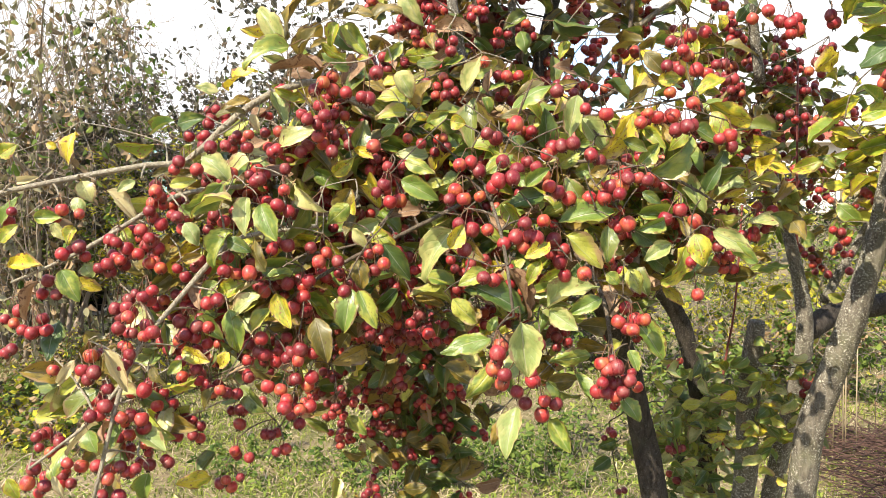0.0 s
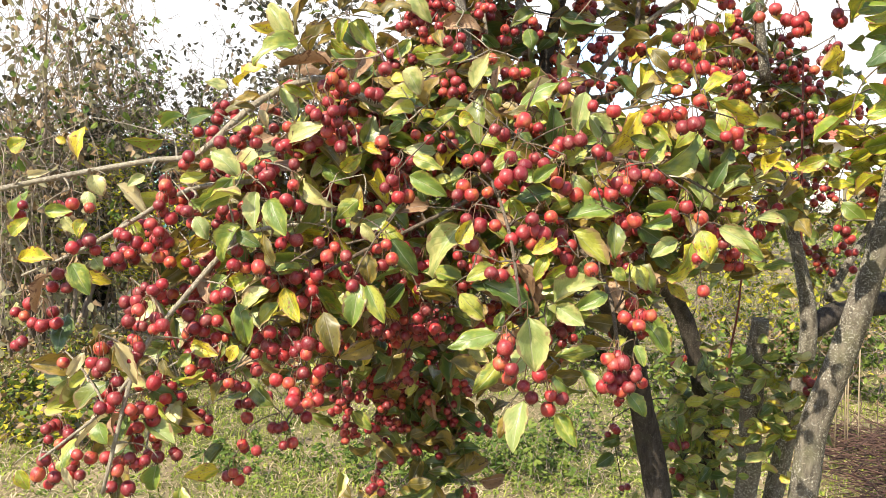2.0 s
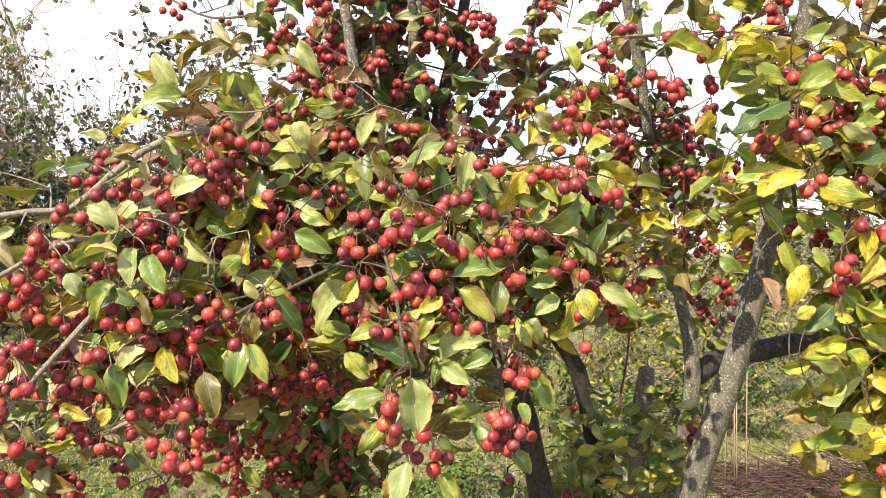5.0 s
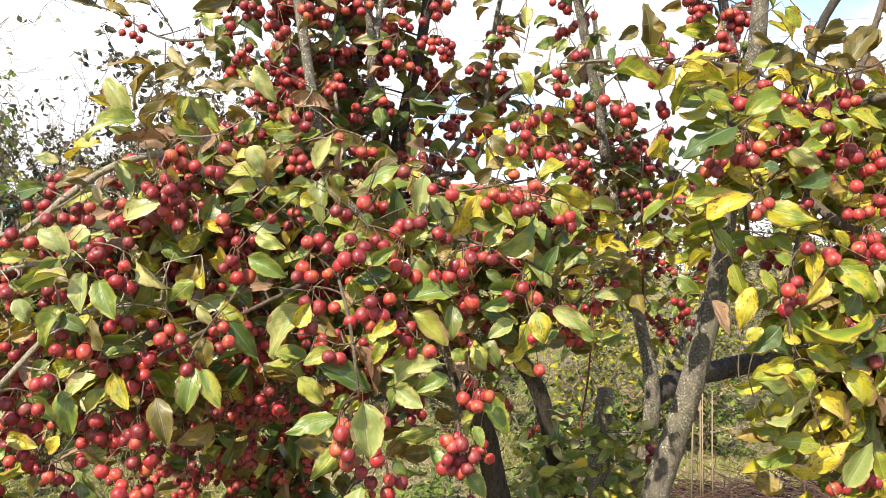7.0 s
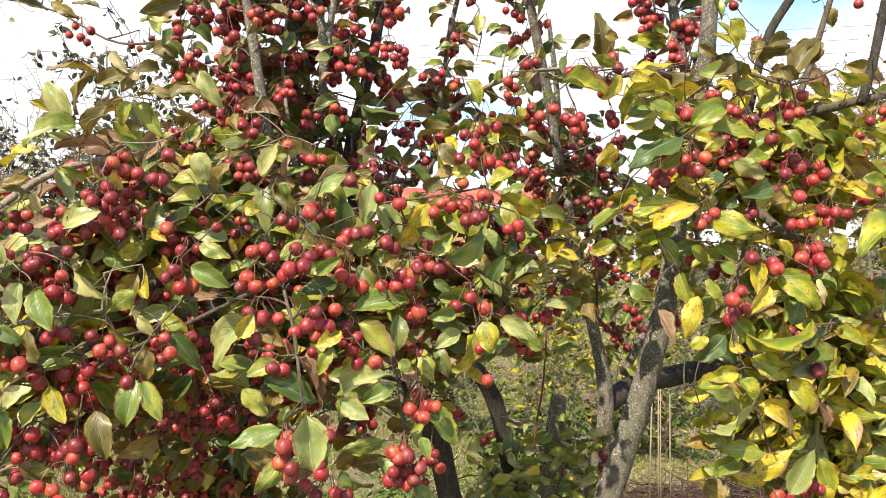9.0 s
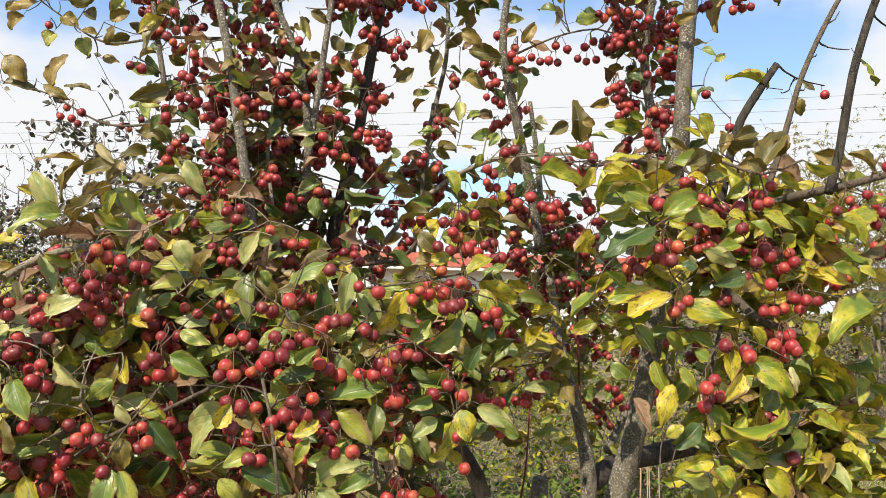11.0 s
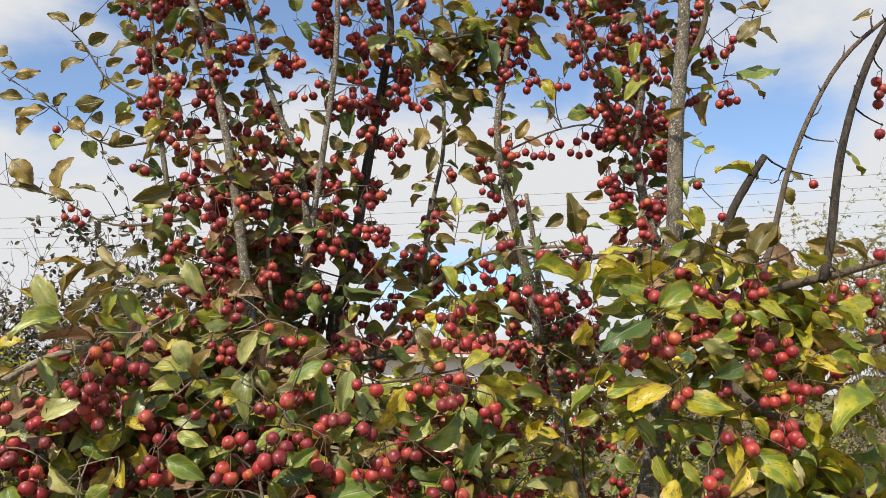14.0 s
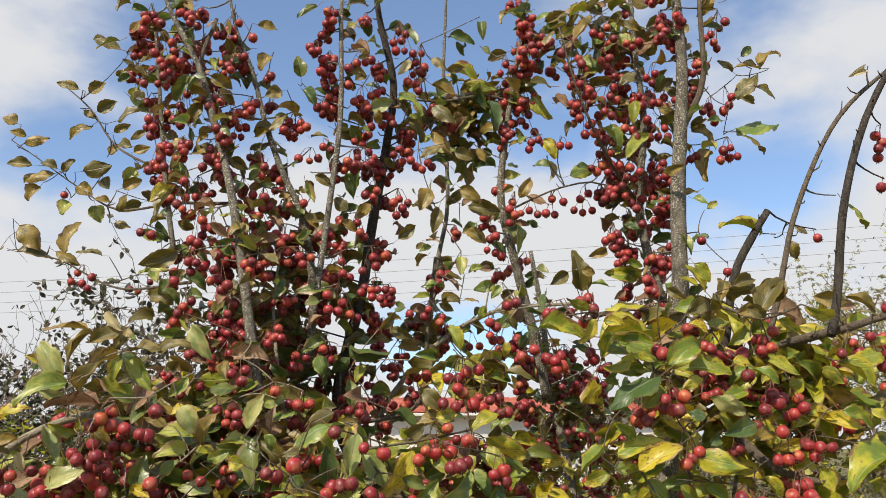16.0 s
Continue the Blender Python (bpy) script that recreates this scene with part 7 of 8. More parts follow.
leaf(back_low, (-0.029, 2.002, 0.848), (45, 3, -62), 38, 46, olive)
leaf(back_low, (-0.139, 1.975, 0.885), (29, 3, -46), 27, 20, deep)
cluster(back_low, (-0.052, 1.975, 1.112), (-18, 4, -18), (3, -10, -17))
cluster(back_low, (-0.112, 2.001, 0.906), (-1, -5, -21), (9, 17, -35), (-16, 11, -98))
cluster(back_low, (-0.169, 1.979, 0.841), (14, 18, -29), (22, -4, -35), (9, -16, -41), (2, -13, -60), (-7, 8, -85))
cluster(back_low, (-0.024, 1.981, 0.898), (-5, 7, -24), (2, -6, -56), (9, 6, -81), (2, 18, -114))
cluster(back_low, (-0.022, 2.018, 0.959), (-28, 5, -31), (5, -8, -35), (14, 6, -24), (0, 6, -53))

# on back_left
cluster(back_left, (-0.238, 1.998, 1.051), (1, -11, -14), (12, 14, -49))
cluster(back_left, (-0.18, 2.013, 1.046), (-17, -14, -26), (-3, -16, -40), (4, -5, -21))
cluster(back_left, (-0.188, 2, 1.013), (20, -8, -20), (-24, 9, -53), (-9, 3, -66))
cluster(back_left, (-0.248, 1.987, 0.945), (-29, -17, -17), (-25, 4, -59), (-2, -12, -58), (12, -18, -45), (24, -1, -53))

# on trunk_a
cluster(trunk_a, (0.897, 1.772, 1.598), (-10, 20, -23), (-8, -20, -24), (9, -12, -30), (41, 11, -22), (-11, 17, -62), (-28, -6, -56))
cluster(trunk_a, (0.939, 1.923, 1.375), (-15, -14, -21), (-3, -19, -37), (22, 3, -37), (-17, 7, -34))
leaf(trunk_a, (0.912, 1.938, 1.075), (55, -8, -2), 33, 7, yellow)
leaf(trunk_a, (0.847, 2.025, 0.827), (-44, 3, 14), 34, 12, yellow)
leaf(trunk_a, (0.836, 1.985, 0.855), (20, -3, 31), 30, -12, green)
cluster(trunk_a, (0.845, 1.562, 2.542), (10, 13, -35), (-11, -3, -36), (25, 9, -22))
cluster(trunk_a, (0.889, 1.547, 2.457), (-5, 1, -51), (-9, 20, -29), (-1, -8, -32))
cluster(trunk_a, (0.94, 1.523, 2.526), (-18, -18, -56), (10, 7, -31), (-8, -10, -72), (-24, -19, -40))
cluster(trunk_a, (0.889, 1.548, 2.399), (-30, 12, -45), (-4, 7, -38), (22, 3, -25), (11, 10, -36))
cluster(trunk_a, (0.913, 1.578, 2.338), (-27, -8, -33), (-7, 7, -46), (5, -5, -29), (-38, -15, -59), (7, -12, -52))
cluster(trunk_a, (0.976, 1.575, 2.273), (-14, 6, -40), (-8, -15, -40), (8, -11, -31))
cluster(trunk_a, (0.962, 1.545, 2.059), (-4, -17, -24))
cluster(trunk_a, (1.046, 1.531, 2.28), (-17, -6, -37), (4, 8, -47), (9, -17, -53), (-25, -4, -59), (-6, -17, -34))
cluster(trunk_a, (0.903, 1.556, 2.049), (-5, 1, -22), (4, -7, -21))
cluster(trunk_a, (1.014, 1.53, 1.988), (3, 6, -18))
leaf(trunk_a, (0.955, 1.523, 2.291), (45, -14, -33), 31, 13, olive)
leaf(trunk_a, (1.015, 1.56, 2.258), (-24, -5, -80), 42, 60, olive)
leaf(trunk_a, (0.986, 1.542, 2.113), (25, -1, 17), 18, 0, green)
leaf(trunk_a, (0.944, 1.562, 2.559), (-45, 5, -32), 29, -3, olive)
leaf(trunk_a, (0.897, 1.556, 2.348), (40, -6, -7), 29, 0, olive)
leaf(trunk_a, (0.975, 1.57, 2.551), (21, -7, 21), 26, 2, olive)

# on fork_a
cluster(fork_a, (1.057, 1.536, 2.598), (-36, 5, -73), (-27, -15, -93), (11, 19, -35), (-12, 0, -99), (-17, 11, -58), (26, 16, -18))
cluster(fork_a, (1, 1.556, 2.44), (-20, -10, -28), (3, 7, -25))
cluster(fork_a, (1.025, 1.549, 2.385), (-2, 0, -44), (-31, -16, -46), (-9, -2, -29), (-6, -16, -72))
cluster(fork_a, (1.071, 1.562, 2.42), (-20, -17, -72), (-2, -13, -55), (3, -19, -37))
leaf(fork_a, (0.979, 1.526, 2.474), (21, -6, -44), 31, -15, yellow)
leaf(fork_a, (1.078, 1.536, 2.443), (-38, -7, 23), 23, -2, olive)
leaf(fork_a, (1.158, 1.547, 2.462), (-65, 3, 4), 33, 37, olive)
leaf(fork_a, (1.08, 1.535, 2.377), (63, -4, 68), 47, 43, olive)
leaf(fork_a, (1.156, 1.551, 2.475), (60, -7, 38), 36, 64, olive)
leaf(fork_a, (1.137, 1.542, 2.411), (44, -7, -28), 26, 27, olive)
leaf(fork_a, (1.091, 1.531, 2.376), (35, 0, -9), 21, -14, olive)
leaf(fork_a, (1.084, 1.556, 2.303), (115, 0, 28), 59, 49, green)
leaf(fork_a, (1.095, 1.552, 2.296), (51, -15, -46), 35, 43, olive)
leaf(fork_a, (1.127, 1.572, 2.505), (32, 0, 25), 23, 4, deep)

# on companion
cluster(companion, (0.994, 1.765, 2.079), (-15, 8, -22), (18, 18, -24), (-17, -18, -61))

# on twig_top_b
leaf(twig_top_b, (0.745, 1.651, 2.591), (-50, -3, -36), 33, 0, yellow)
cluster(twig_top_b, (0.705, 1.562, 2.501), (-25, 6, -27), (-20, -14, -71), (-12, -7, -81), (11, -19, -64), (19, -15, -75), (12, 0, -41))
cluster(twig_top_b, (0.704, 1.546, 2.411), (-2, 16, -14), (12, 20, -17))
cluster(twig_top_b, (0.713, 1.541, 2.369), (-16, -2, -35), (-19, 10, -47), (7, 8, -36), (8, -16, -33))
cluster(twig_top_b, (0.721, 1.558, 2.343), (-15, -9, -32), (-22, 8, -39), (3, -12, -51), (-7, -16, -74), (11, -13, -45), (15, -17, -69))
cluster(twig_top_b, (0.786, 1.572, 2.578), (-6, 3, -49), (3, -12, -35), (-25, 3, -44), (18, -12, -62))
cluster(twig_top_b, (0.772, 1.553, 2.482), (-11, -14, -36), (11, -11, -26))
cluster(twig_top_b, (0.781, 1.56, 2.399), (-32, 8, -29), (-13, 6, -35), (-2, -16, -35), (20, 0, -35))
cluster(twig_top_b, (0.761, 1.523, 2.344), (-10, -9, -31), (12, 7, -32), (-12, 20, -28))
cluster(twig_top_b, (0.832, 1.553, 2.342), (34, -1, -25), (-19, 3, -47), (5, 0, -67), (1, 5, -49))
cluster(twig_top_b, (0.778, 1.577, 2.27), (-15, 11, -26), (9, 3, -25), (-15, -2, -58), (-30, -5, -75), (-3, -3, -73), (18, -19, -62), (-45, -12, -69))
leaf(twig_top_b, (0.749, 1.537, 2.283), (48, -6, -51), 35, 27, green)
leaf(twig_top_b, (0.864, 1.547, 2.278), (-64, -13, -63), 46, 42, green)
leaf(twig_top_b, (0.838, 1.533, 2.422), (-45, 0, -33), 28, 19, olive)
leaf(twig_top_b, (0.814, 1.523, 2.539), (44, 5, -15), 29, -11, olive)
leaf(twig_top_b, (0.741, 1.541, 2.542), (-44, 2, -54), 35, 42, olive)
leaf(twig_top_b, (0.831, 1.529, 2.352), (-9, 4, -55), 28, 22, yellow)

# on trunk_b
cluster(trunk_b, (0.732, 1.779, 1.551), (-45, -14, -31), (35, 19, -17))
cluster(trunk_b, (0.9, 1.928, 1.515), (-32, 11, -23), (-27, -19, -29), (-9, -3, -25), (21, 14, -25), (2, 4, -44), (9, -4, -53))
cluster(trunk_b, (0.66, 1.98, 1.45), (5, 8, -18), (12, 5, -32))
leaf(trunk_b, (0.769, 1.95, 1.463), (65, -1, -17), 46, -5, green)
leaf(trunk_b, (0.84, 1.921, 1.374), (37, 3, -8), 43, 7, green)
leaf(trunk_b, (0.865, 1.973, 1.405), (32, -6, 23), 26, 20, yellow)
leaf(trunk_b, (0.651, 1.944, 1.462), (33, -3, -32), 36, 18, green)
cluster(trunk_b, (0.816, 1.97, 0.834), (-8, -8, -14))

# on cross
cluster(cross, (1.11, 1.951, 1.18), (-1, -16, -15))
leaf(cross, (0.893, 1.933, 1.147), (-34, -6, -18), 36, -12, yellow)
leaf(cross, (0.872, 1.934, 1.105), (-26, -8, -35), 33, 18, green)

# on spur_b
cluster(spur_b, (0.991, 1.949, 1.473), (-10, 2, -23), (6, 5, -40), (9, -1, -54))
cluster(spur_b, (0.953, 1.978, 1.308), (-12, 13, -27), (31, -4, -17))
leaf(spur_b, (0.917, 1.94, 1.238), (40, 1, -15), 29, -2, green)

# on bough_r1
cluster(bough_r1, (0.844, 1.142, 1.704), (-4, 17, -30), (3, 7, -22), (4, -5, -36), (22, 11, -27), (-27, -17, -47))
cluster(bough_r1, (0.831, 1.145, 1.651), (-12, 10, -17), (16, -12, -27))
cluster(bough_r1, (0.867, 1.143, 1.627), (31, 9, -22), (-9, -1, -45), (-21, 8, -45))
cluster(bough_r1, (0.889, 1.181, 1.576), (3, -12, -24), (16, 5, -42), (-20, -4, -29))
cluster(bough_r1, (0.801, 1.184, 1.618), (-1, -1, -18), (-8, 4, -23))
leaf(bough_r1, (0.799, 1.122, 1.638), (-63, -18, -20), 34, 16, deep)
leaf(bough_r1, (0.854, 1.175, 1.599), (-21, 4, 50), 27, 23, yellow)
leaf(bough_r1, (0.895, 1.165, 1.614), (-47, 4, -17), 25, -23, yellow)
leaf(bough_r1, (0.825, 1.164, 1.558), (26, 1, -43), 25, 15, yellow)
leaf(bough_r1, (0.865, 1.129, 1.693), (21, -9, 9), 21, -3, yellow)
leaf(bough_r1, (0.756, 1.159, 1.624), (-24, -8, -19), 21, -13, deep)
leaf(bough_r1, (0.908, 1.178, 1.575), (23, -2, -9), 23, 16, lime)
leaf(bough_r1, (0.842, 1.146, 1.625), (-46, -10, -15), 25, 39, olive)
cluster(bough_r1, (0.784, 1.103, 1.54), (-1, -3, -18), (-4, -18, -26))
cluster(bough_r1, (0.859, 1.124, 1.567), (-18, -8, -37), (15, 18, -46), (17, -12, -45), (9, 17, -24))
leaf(bough_r1, (0.844, 1.08, 1.5), (7, -8, -38), 20, 19, pale)
cluster(bough_r1, (0.902, 1.131, 1.626), (-5, -15, -26), (33, 11, -26), (-6, 11, -23), (1, 10, -40), (-23, 17, -39))
cluster(bough_r1, (0.975, 1.135, 1.605), (6, 4, -18))
cluster(bough_r1, (0.874, 1.132, 1.568), (1, -4, -23), (-2, -15, -39), (-21, -10, -47), (1, 9, -58))
leaf(bough_r1, (1.032, 1.137, 1.588), (-105, -27, -47), 59, 61, lime)
leaf(bough_r1, (0.897, 1.124, 1.57), (17, -4, -37), 29, -6, lime)
leaf(bough_r1, (1.016, 1.145, 1.657), (34, 5, -19), 25, 20, lime)
leaf(bough_r1, (0.948, 1.122, 1.656), (56, 8, -28), 31, 30, lime)
leaf(bough_r1, (1.036, 1.179, 1.541), (16, -13, -28), 29, 7, yellow)

# on bough_r2
cluster(bough_r2, (0.552, 1.29, 1.854), (-25, -7, -27), (-18, -18, -27), (17, -3, -22))
cluster(bough_r2, (0.597, 1.275, 1.876), (-20, -16, -31), (4, 7, -20), (2, -19, -43))
cluster(bough_r2, (0.594, 1.3, 1.835), (0, -12, -20), (-4, 0, -36))
cluster(bough_r2, (0.496, 1.29, 1.784), (-13, 10, -27), (5, -6, -18))
cluster(bough_r2, (0.541, 1.299, 1.779), (-12, 6, -25), (-1, -5, -31), (14, 10, -20), (15, 5, -38), (1, -4, -45))
cluster(bough_r2, (0.615, 1.327, 1.785), (0, -3, -18), (7, 0, -29))
leaf(bough_r2, (0.85, 1.615, 1.971), (-81, 2, 11), 41, -9, lime)
leaf(bough_r2, (0.805, 1.579, 1.991), (37, 1, -6), 24, 24, lime)
leaf(bough_r2, (0.657, 1.179, 1.826), (-66, 7, -4), 33, 63, lime)
leaf(bough_r2, (0.563, 1.177, 1.819), (-42, -5, 13), 22, -39, yellow)
leaf(bough_r2, (0.467, 1.148, 1.782), (82, 14, -12), 42, 47, lime)
leaf(bough_r2, (0.559, 1.142, 1.797), (-28, 5, -38), 25, -14, yellow)
leaf(bough_r2, (0.571, 1.142, 1.793), (34, -6, -5), 18, 15, yellow)
leaf(bough_r2, (0.575, 1.176, 1.773), (95, -8, 9), 48, 64, yellow)
cluster(bough_r2, (0.879, 1.55, 2.019), (2, 13, -28), (10, 9, -23), (-12, -13, -55))

# on bough_r3
cluster(bough_r3, (0.774, 1.132, 1.547), (-17, -19, -18))
leaf(bough_r3, (0.728, 1.17, 1.546), (41, -1, -24), 29, 23, lime)
leaf(bough_r3, (0.693, 1.178, 1.547), (29, 0, -31), 23, -4, yellow)
cluster(bough_r3, (0.707, 1.074, 1.504), (3, -12, -22), (-11, -14, -34), (11, 19, -52), (27, 16, -48), (3, 17, -64))
cluster(bough_r3, (0.854, 1.089, 1.383), (-13, -16, -16))
cluster(bough_r3, (0.85, 1.124, 1.205), (-41, -6, -34), (-14, 6, -39), (12, 4, -34), (16, -10, -22), (22, -15, -25))
leaf(bough_r3, (0.796, 1.105, 1.507), (50, -31, -54), 44, -1, lime)
leaf(bough_r3, (0.769, 1.117, 1.531), (-2, -2, -57), 28, 24, yellow)
leaf(bough_r3, (0.771, 1.094, 1.49), (-38, -11, -46), 31, -14, yellow)
leaf(bough_r3, (0.716, 1.097, 1.441), (38, 1, -34), 28, 4, lime)
leaf(bough_r3, (0.836, 1.077, 1.434), (-125, -29, -26), 65, -57, lime)
leaf(bough_r3, (0.657, 1.087, 1.474), (-17, 7, -64), 33, 19, yellow)
leaf(bough_r3, (0.673, 1.093, 1.498), (23, -8, -37), 22, 14, yellow)
leaf(bough_r3, (0.698, 1.081, 1.418), (-34, 9, -39), 33, 11, deep)
leaf(bough_r3, (0.716, 1.08, 1.369), (-48, 2, -12), 28, -2, lime)
leaf(bough_r3, (0.71, 1.092, 1.399), (21, -10, -5), 18, 19, yellow)
leaf(bough_r3, (0.702, 1.123, 1.388), (47, 7, -18), 26, 24, deep)
leaf(bough_r3, (0.738, 1.08, 1.385), (69, -1, -30), 39, -1, lime)
leaf(bough_r3, (0.861, 1.099, 1.407), (-79, -27, -43), 47, -45, deep)
leaf(bough_r3, (0.682, 1.111, 1.332), (61, 7, -41), 37, 32, pale)
leaf(bough_r3, (0.65, 1.077, 1.343), (60, 3, 9), 30, 43, lime)
leaf(bough_r3, (0.722, 1.082, 1.353), (24, -13, -27), 28, 11, lime)
leaf(bough_r3, (0.746, 1.072, 1.338), (-81, -26, -64), 53, -54, pale)
leaf(bough_r3, (0.795, 1.072, 1.354), (38, -6, -54), 37, -2, lime)
leaf(bough_r3, (0.768, 1.097, 1.317), (61, 12, -60), 43, 32, yellow)
leaf(bough_r3, (0.855, 1.116, 1.31), (-31, 0, -19), 22, 19, yellow)
leaf(bough_r3, (0.865, 1.112, 1.313), (19, -1, -49), 16, 23, brown)
leaf(bough_r3, (0.764, 1.083, 1.246), (-71, -3, 11), 36, 29, yellow)
leaf(bough_r3, (0.784, 1.112, 1.193), (-57, -9, 15), 30, -22, yellow)
leaf(bough_r3, (0.761, 1.11, 1.202), (55, -23, 44), 41, 19, yellow)
leaf(bough_r3, (0.809, 1.087, 1.183), (27, -19, 69), 38, 35, pale)
leaf(bough_r3, (0.818, 1.103, 1.248), (28, -7, 19), 22, -5, lime)
leaf(bough_r3, (0.88, 1.124, 1.224), (18, -5, -57), 37, -2, yellow)
leaf(bough_r3, (0.875, 1.116, 1.184), (24, 2, -32), 28, 0, yellow)
leaf(bough_r3, (0.645, 1.081, 1.4), (24, -5, 18), 22, 9, lime)
leaf(bough_r3, (0.757, 1.094, 1.398), (27, 5, 26), 24, 18, lime)
leaf(bough_r3, (0.851, 1.125, 1.394), (38, -1, 36), 28, 9, deep)
leaf(bough_r3, (0.792, 1.092, 1.365), (-34, 5, -9), 26, 6, lime)
leaf(bough_r3, (0.704, 1.12, 1.287), (23, -9, 28), 19, 6, lime)
leaf(bough_r3, (0.824, 1.115, 1.429), (20, 2, 36), 28, 19, deep)
leaf(bough_r3, (0.714, 1.13, 1.52), (23, -10, -17), 24, 18, lime)

# on bough_r4
cluster(bough_r4, (0.852, 1.17, 1.809), (-41, -8, -62), (-5, 18, -34), (1, -2, -41), (18, -5, -24), (-12, -15, -57), (3, -20, -53))
cluster(bough_r4, (0.89, 1.161, 1.699), (18, 14, -22), (5, -18, -38), (-8, -11, -47), (-12, -2, -50))
leaf(bough_r4, (0.809, 1.171, 1.834), (-21, 4, 41), 25, -14, olive)
leaf(bough_r4, (0.786, 1.154, 1.847), (59, -4, 11), 30, -39, olive)
leaf(bough_r4, (0.825, 1.128, 1.808), (53, 4, 61), 41, 44, olive)
leaf(bough_r4, (0.805, 1.126, 1.817), (32, 0, -18), 23, -14, olive)
leaf(bough_r4, (0.814, 1.149, 1.79), (-32, 2, -32), 27, -7, yellow)
leaf(bough_r4, (0.888, 1.177, 1.805), (34, -8, -21), 21, 7, yellow)
leaf(bough_r4, (0.829, 1.125, 1.731), (47, -14, -22), 27, 29, lime)
cluster(bough_r4, (1.045, 1.157, 1.775), (-23, 7, -25), (-4, -1, -35), (5, -8, -47), (11, -17, -29))
cluster(bough_r4, (0.999, 1.154, 1.785), (13, 8, -18), (-26, -13, -38))
cluster(bough_r4, (1.06, 1.147, 1.844), (-26, 0, -68), (19, 7, -18))
leaf(bough_r4, (0.995, 1.144, 1.737), (74, 4, 13), 38, 40, yellow)
leaf(bough_r4, (0.971, 1.157, 1.732), (55, -27, -45), 38, 29, yellow)
leaf(bough_r4, (0.985, 1.157, 1.813), (-58, 1, 9), 29, -37, lime)
leaf(bough_r4, (0.989, 1.134, 1.839), (59, 5, -30), 33, 36, olive)
leaf(bough_r4, (1.055, 1.178, 1.769), (35, -13, 8), 19, 22, yellow)
leaf(bough_r4, (1.072, 1.168, 1.704), (-44, -8, -30), 27, -31, olive)
leaf(bough_r4, (0.792, 1.161, 1.867), (-19, -10, -37), 21, 26, olive)
leaf(bough_r4, (0.793, 1.138, 1.853), (39, 0, 16), 25, 16, olive)
leaf(bough_r4, (0.861, 1.139, 1.828), (18, -4, 39), 27, 23, olive)
leaf(bough_r4, (0.823, 1.129, 1.816), (-32, 0, -10), 25, 12, olive)

# on bough_r5
cluster(bough_r5, (0.669, 1.137, 1.705), (-15, -12, -32), (12, 14, -21), (23, 1, -27), (1, 0, -47), (-5, 16, -44), (8, -7, -47))
cluster(bough_r5, (0.641, 1.183, 1.681), (-6, -1, -24), (-8, 5, -36), (-1, -18, -38))
cluster(bough_r5, (0.678, 1.178, 1.771), (2, 14, -15), (-4, -16, -25))
cluster(bough_r5, (0.774, 1.187, 1.787), (-13, -16, -31), (-16, -4, -25), (14, 13, -39), (30, 7, -39))
cluster(bough_r5, (0.695, 1.137, 1.618), (3, 7, -31), (17, 8, -22), (-12, -4, -40))
cluster(bough_r5, (0.809, 1.148, 1.73), (-5, -6, -19))
leaf(bough_r5, (0.597, 1.128, 1.756), (51, -5, -24), 29, -8, lime)
leaf(bough_r5, (0.61, 1.123, 1.742), (-56, -14, -27), 32, -31, yellow)
leaf(bough_r5, (0.669, 1.141, 1.726), (73, 11, 41), 42, 24, lime)
leaf(bough_r5, (0.705, 1.179, 1.728), (78, -31, -13), 42, 35, yellow)
leaf(bough_r5, (0.652, 1.134, 1.708), (-96, -20, -45), 54, 55, deep)
leaf(bough_r5, (0.676, 1.17, 1.696), (-42, -2, -32), 29, 3, yellow)
leaf(bough_r5, (0.737, 1.136, 1.677), (61, 0, -23), 32, -33, pale)
leaf(bough_r5, (0.799, 1.145, 1.688), (-50, -10, -18), 27, 30, lime)
leaf(bough_r5, (0.582, 1.151, 1.594), (84, 7, 16), 43, 47, lime)
leaf(bough_r5, (0.609, 1.137, 1.571), (64, -22, 34), 38, 45, yellow)
leaf(bough_r5, (0.701, 1.149, 1.59), (76, -30, -21), 42, 4, lime)
leaf(bough_r5, (0.614, 1.158, 1.616), (-32, -8, 23), 25, 12, lime)
leaf(bough_r5, (0.724, 1.18, 1.633), (-23, -3, -38), 22, -29, lime)
leaf(bough_r5, (0.758, 1.166, 1.848), (-37, -7, 46), 29, 23, yellow)
leaf(bough_r5, (0.764, 1.168, 1.835), (-41, -5, -25), 29, 8, olive)
leaf(bough_r5, (0.673, 1.128, 1.845), (25, -12, -19), 17, -38, olive)
leaf(bough_r5, (0.761, 1.175, 1.798), (37, -11, 1), 21, 23, yellow)
leaf(bough_r5, (0.712, 1.144, 1.791), (29, -12, -15), 17, 23, yellow)
leaf(bough_r5, (0.803, 1.122, 1.719), (39, -7, -24), 25, 24, lime)
leaf(bough_r5, (0.73, 1.149, 1.708), (-38, -8, -16), 23, -8, lime)
leaf(bough_r5, (0.785, 1.149, 1.736), (25, -8, -9), 21, 21, yellow)
leaf(bough_r5, (0.721, 1.131, 1.647), (-26, 5, 9), 21, 11, deep)
leaf(bough_r5, (0.721, 1.126, 1.885), (21, -3, -31), 25, -2, yellow)
leaf(bough_r5, (0.72, 1.12, 1.848), (-28, 3, 14), 16, 30, lime)

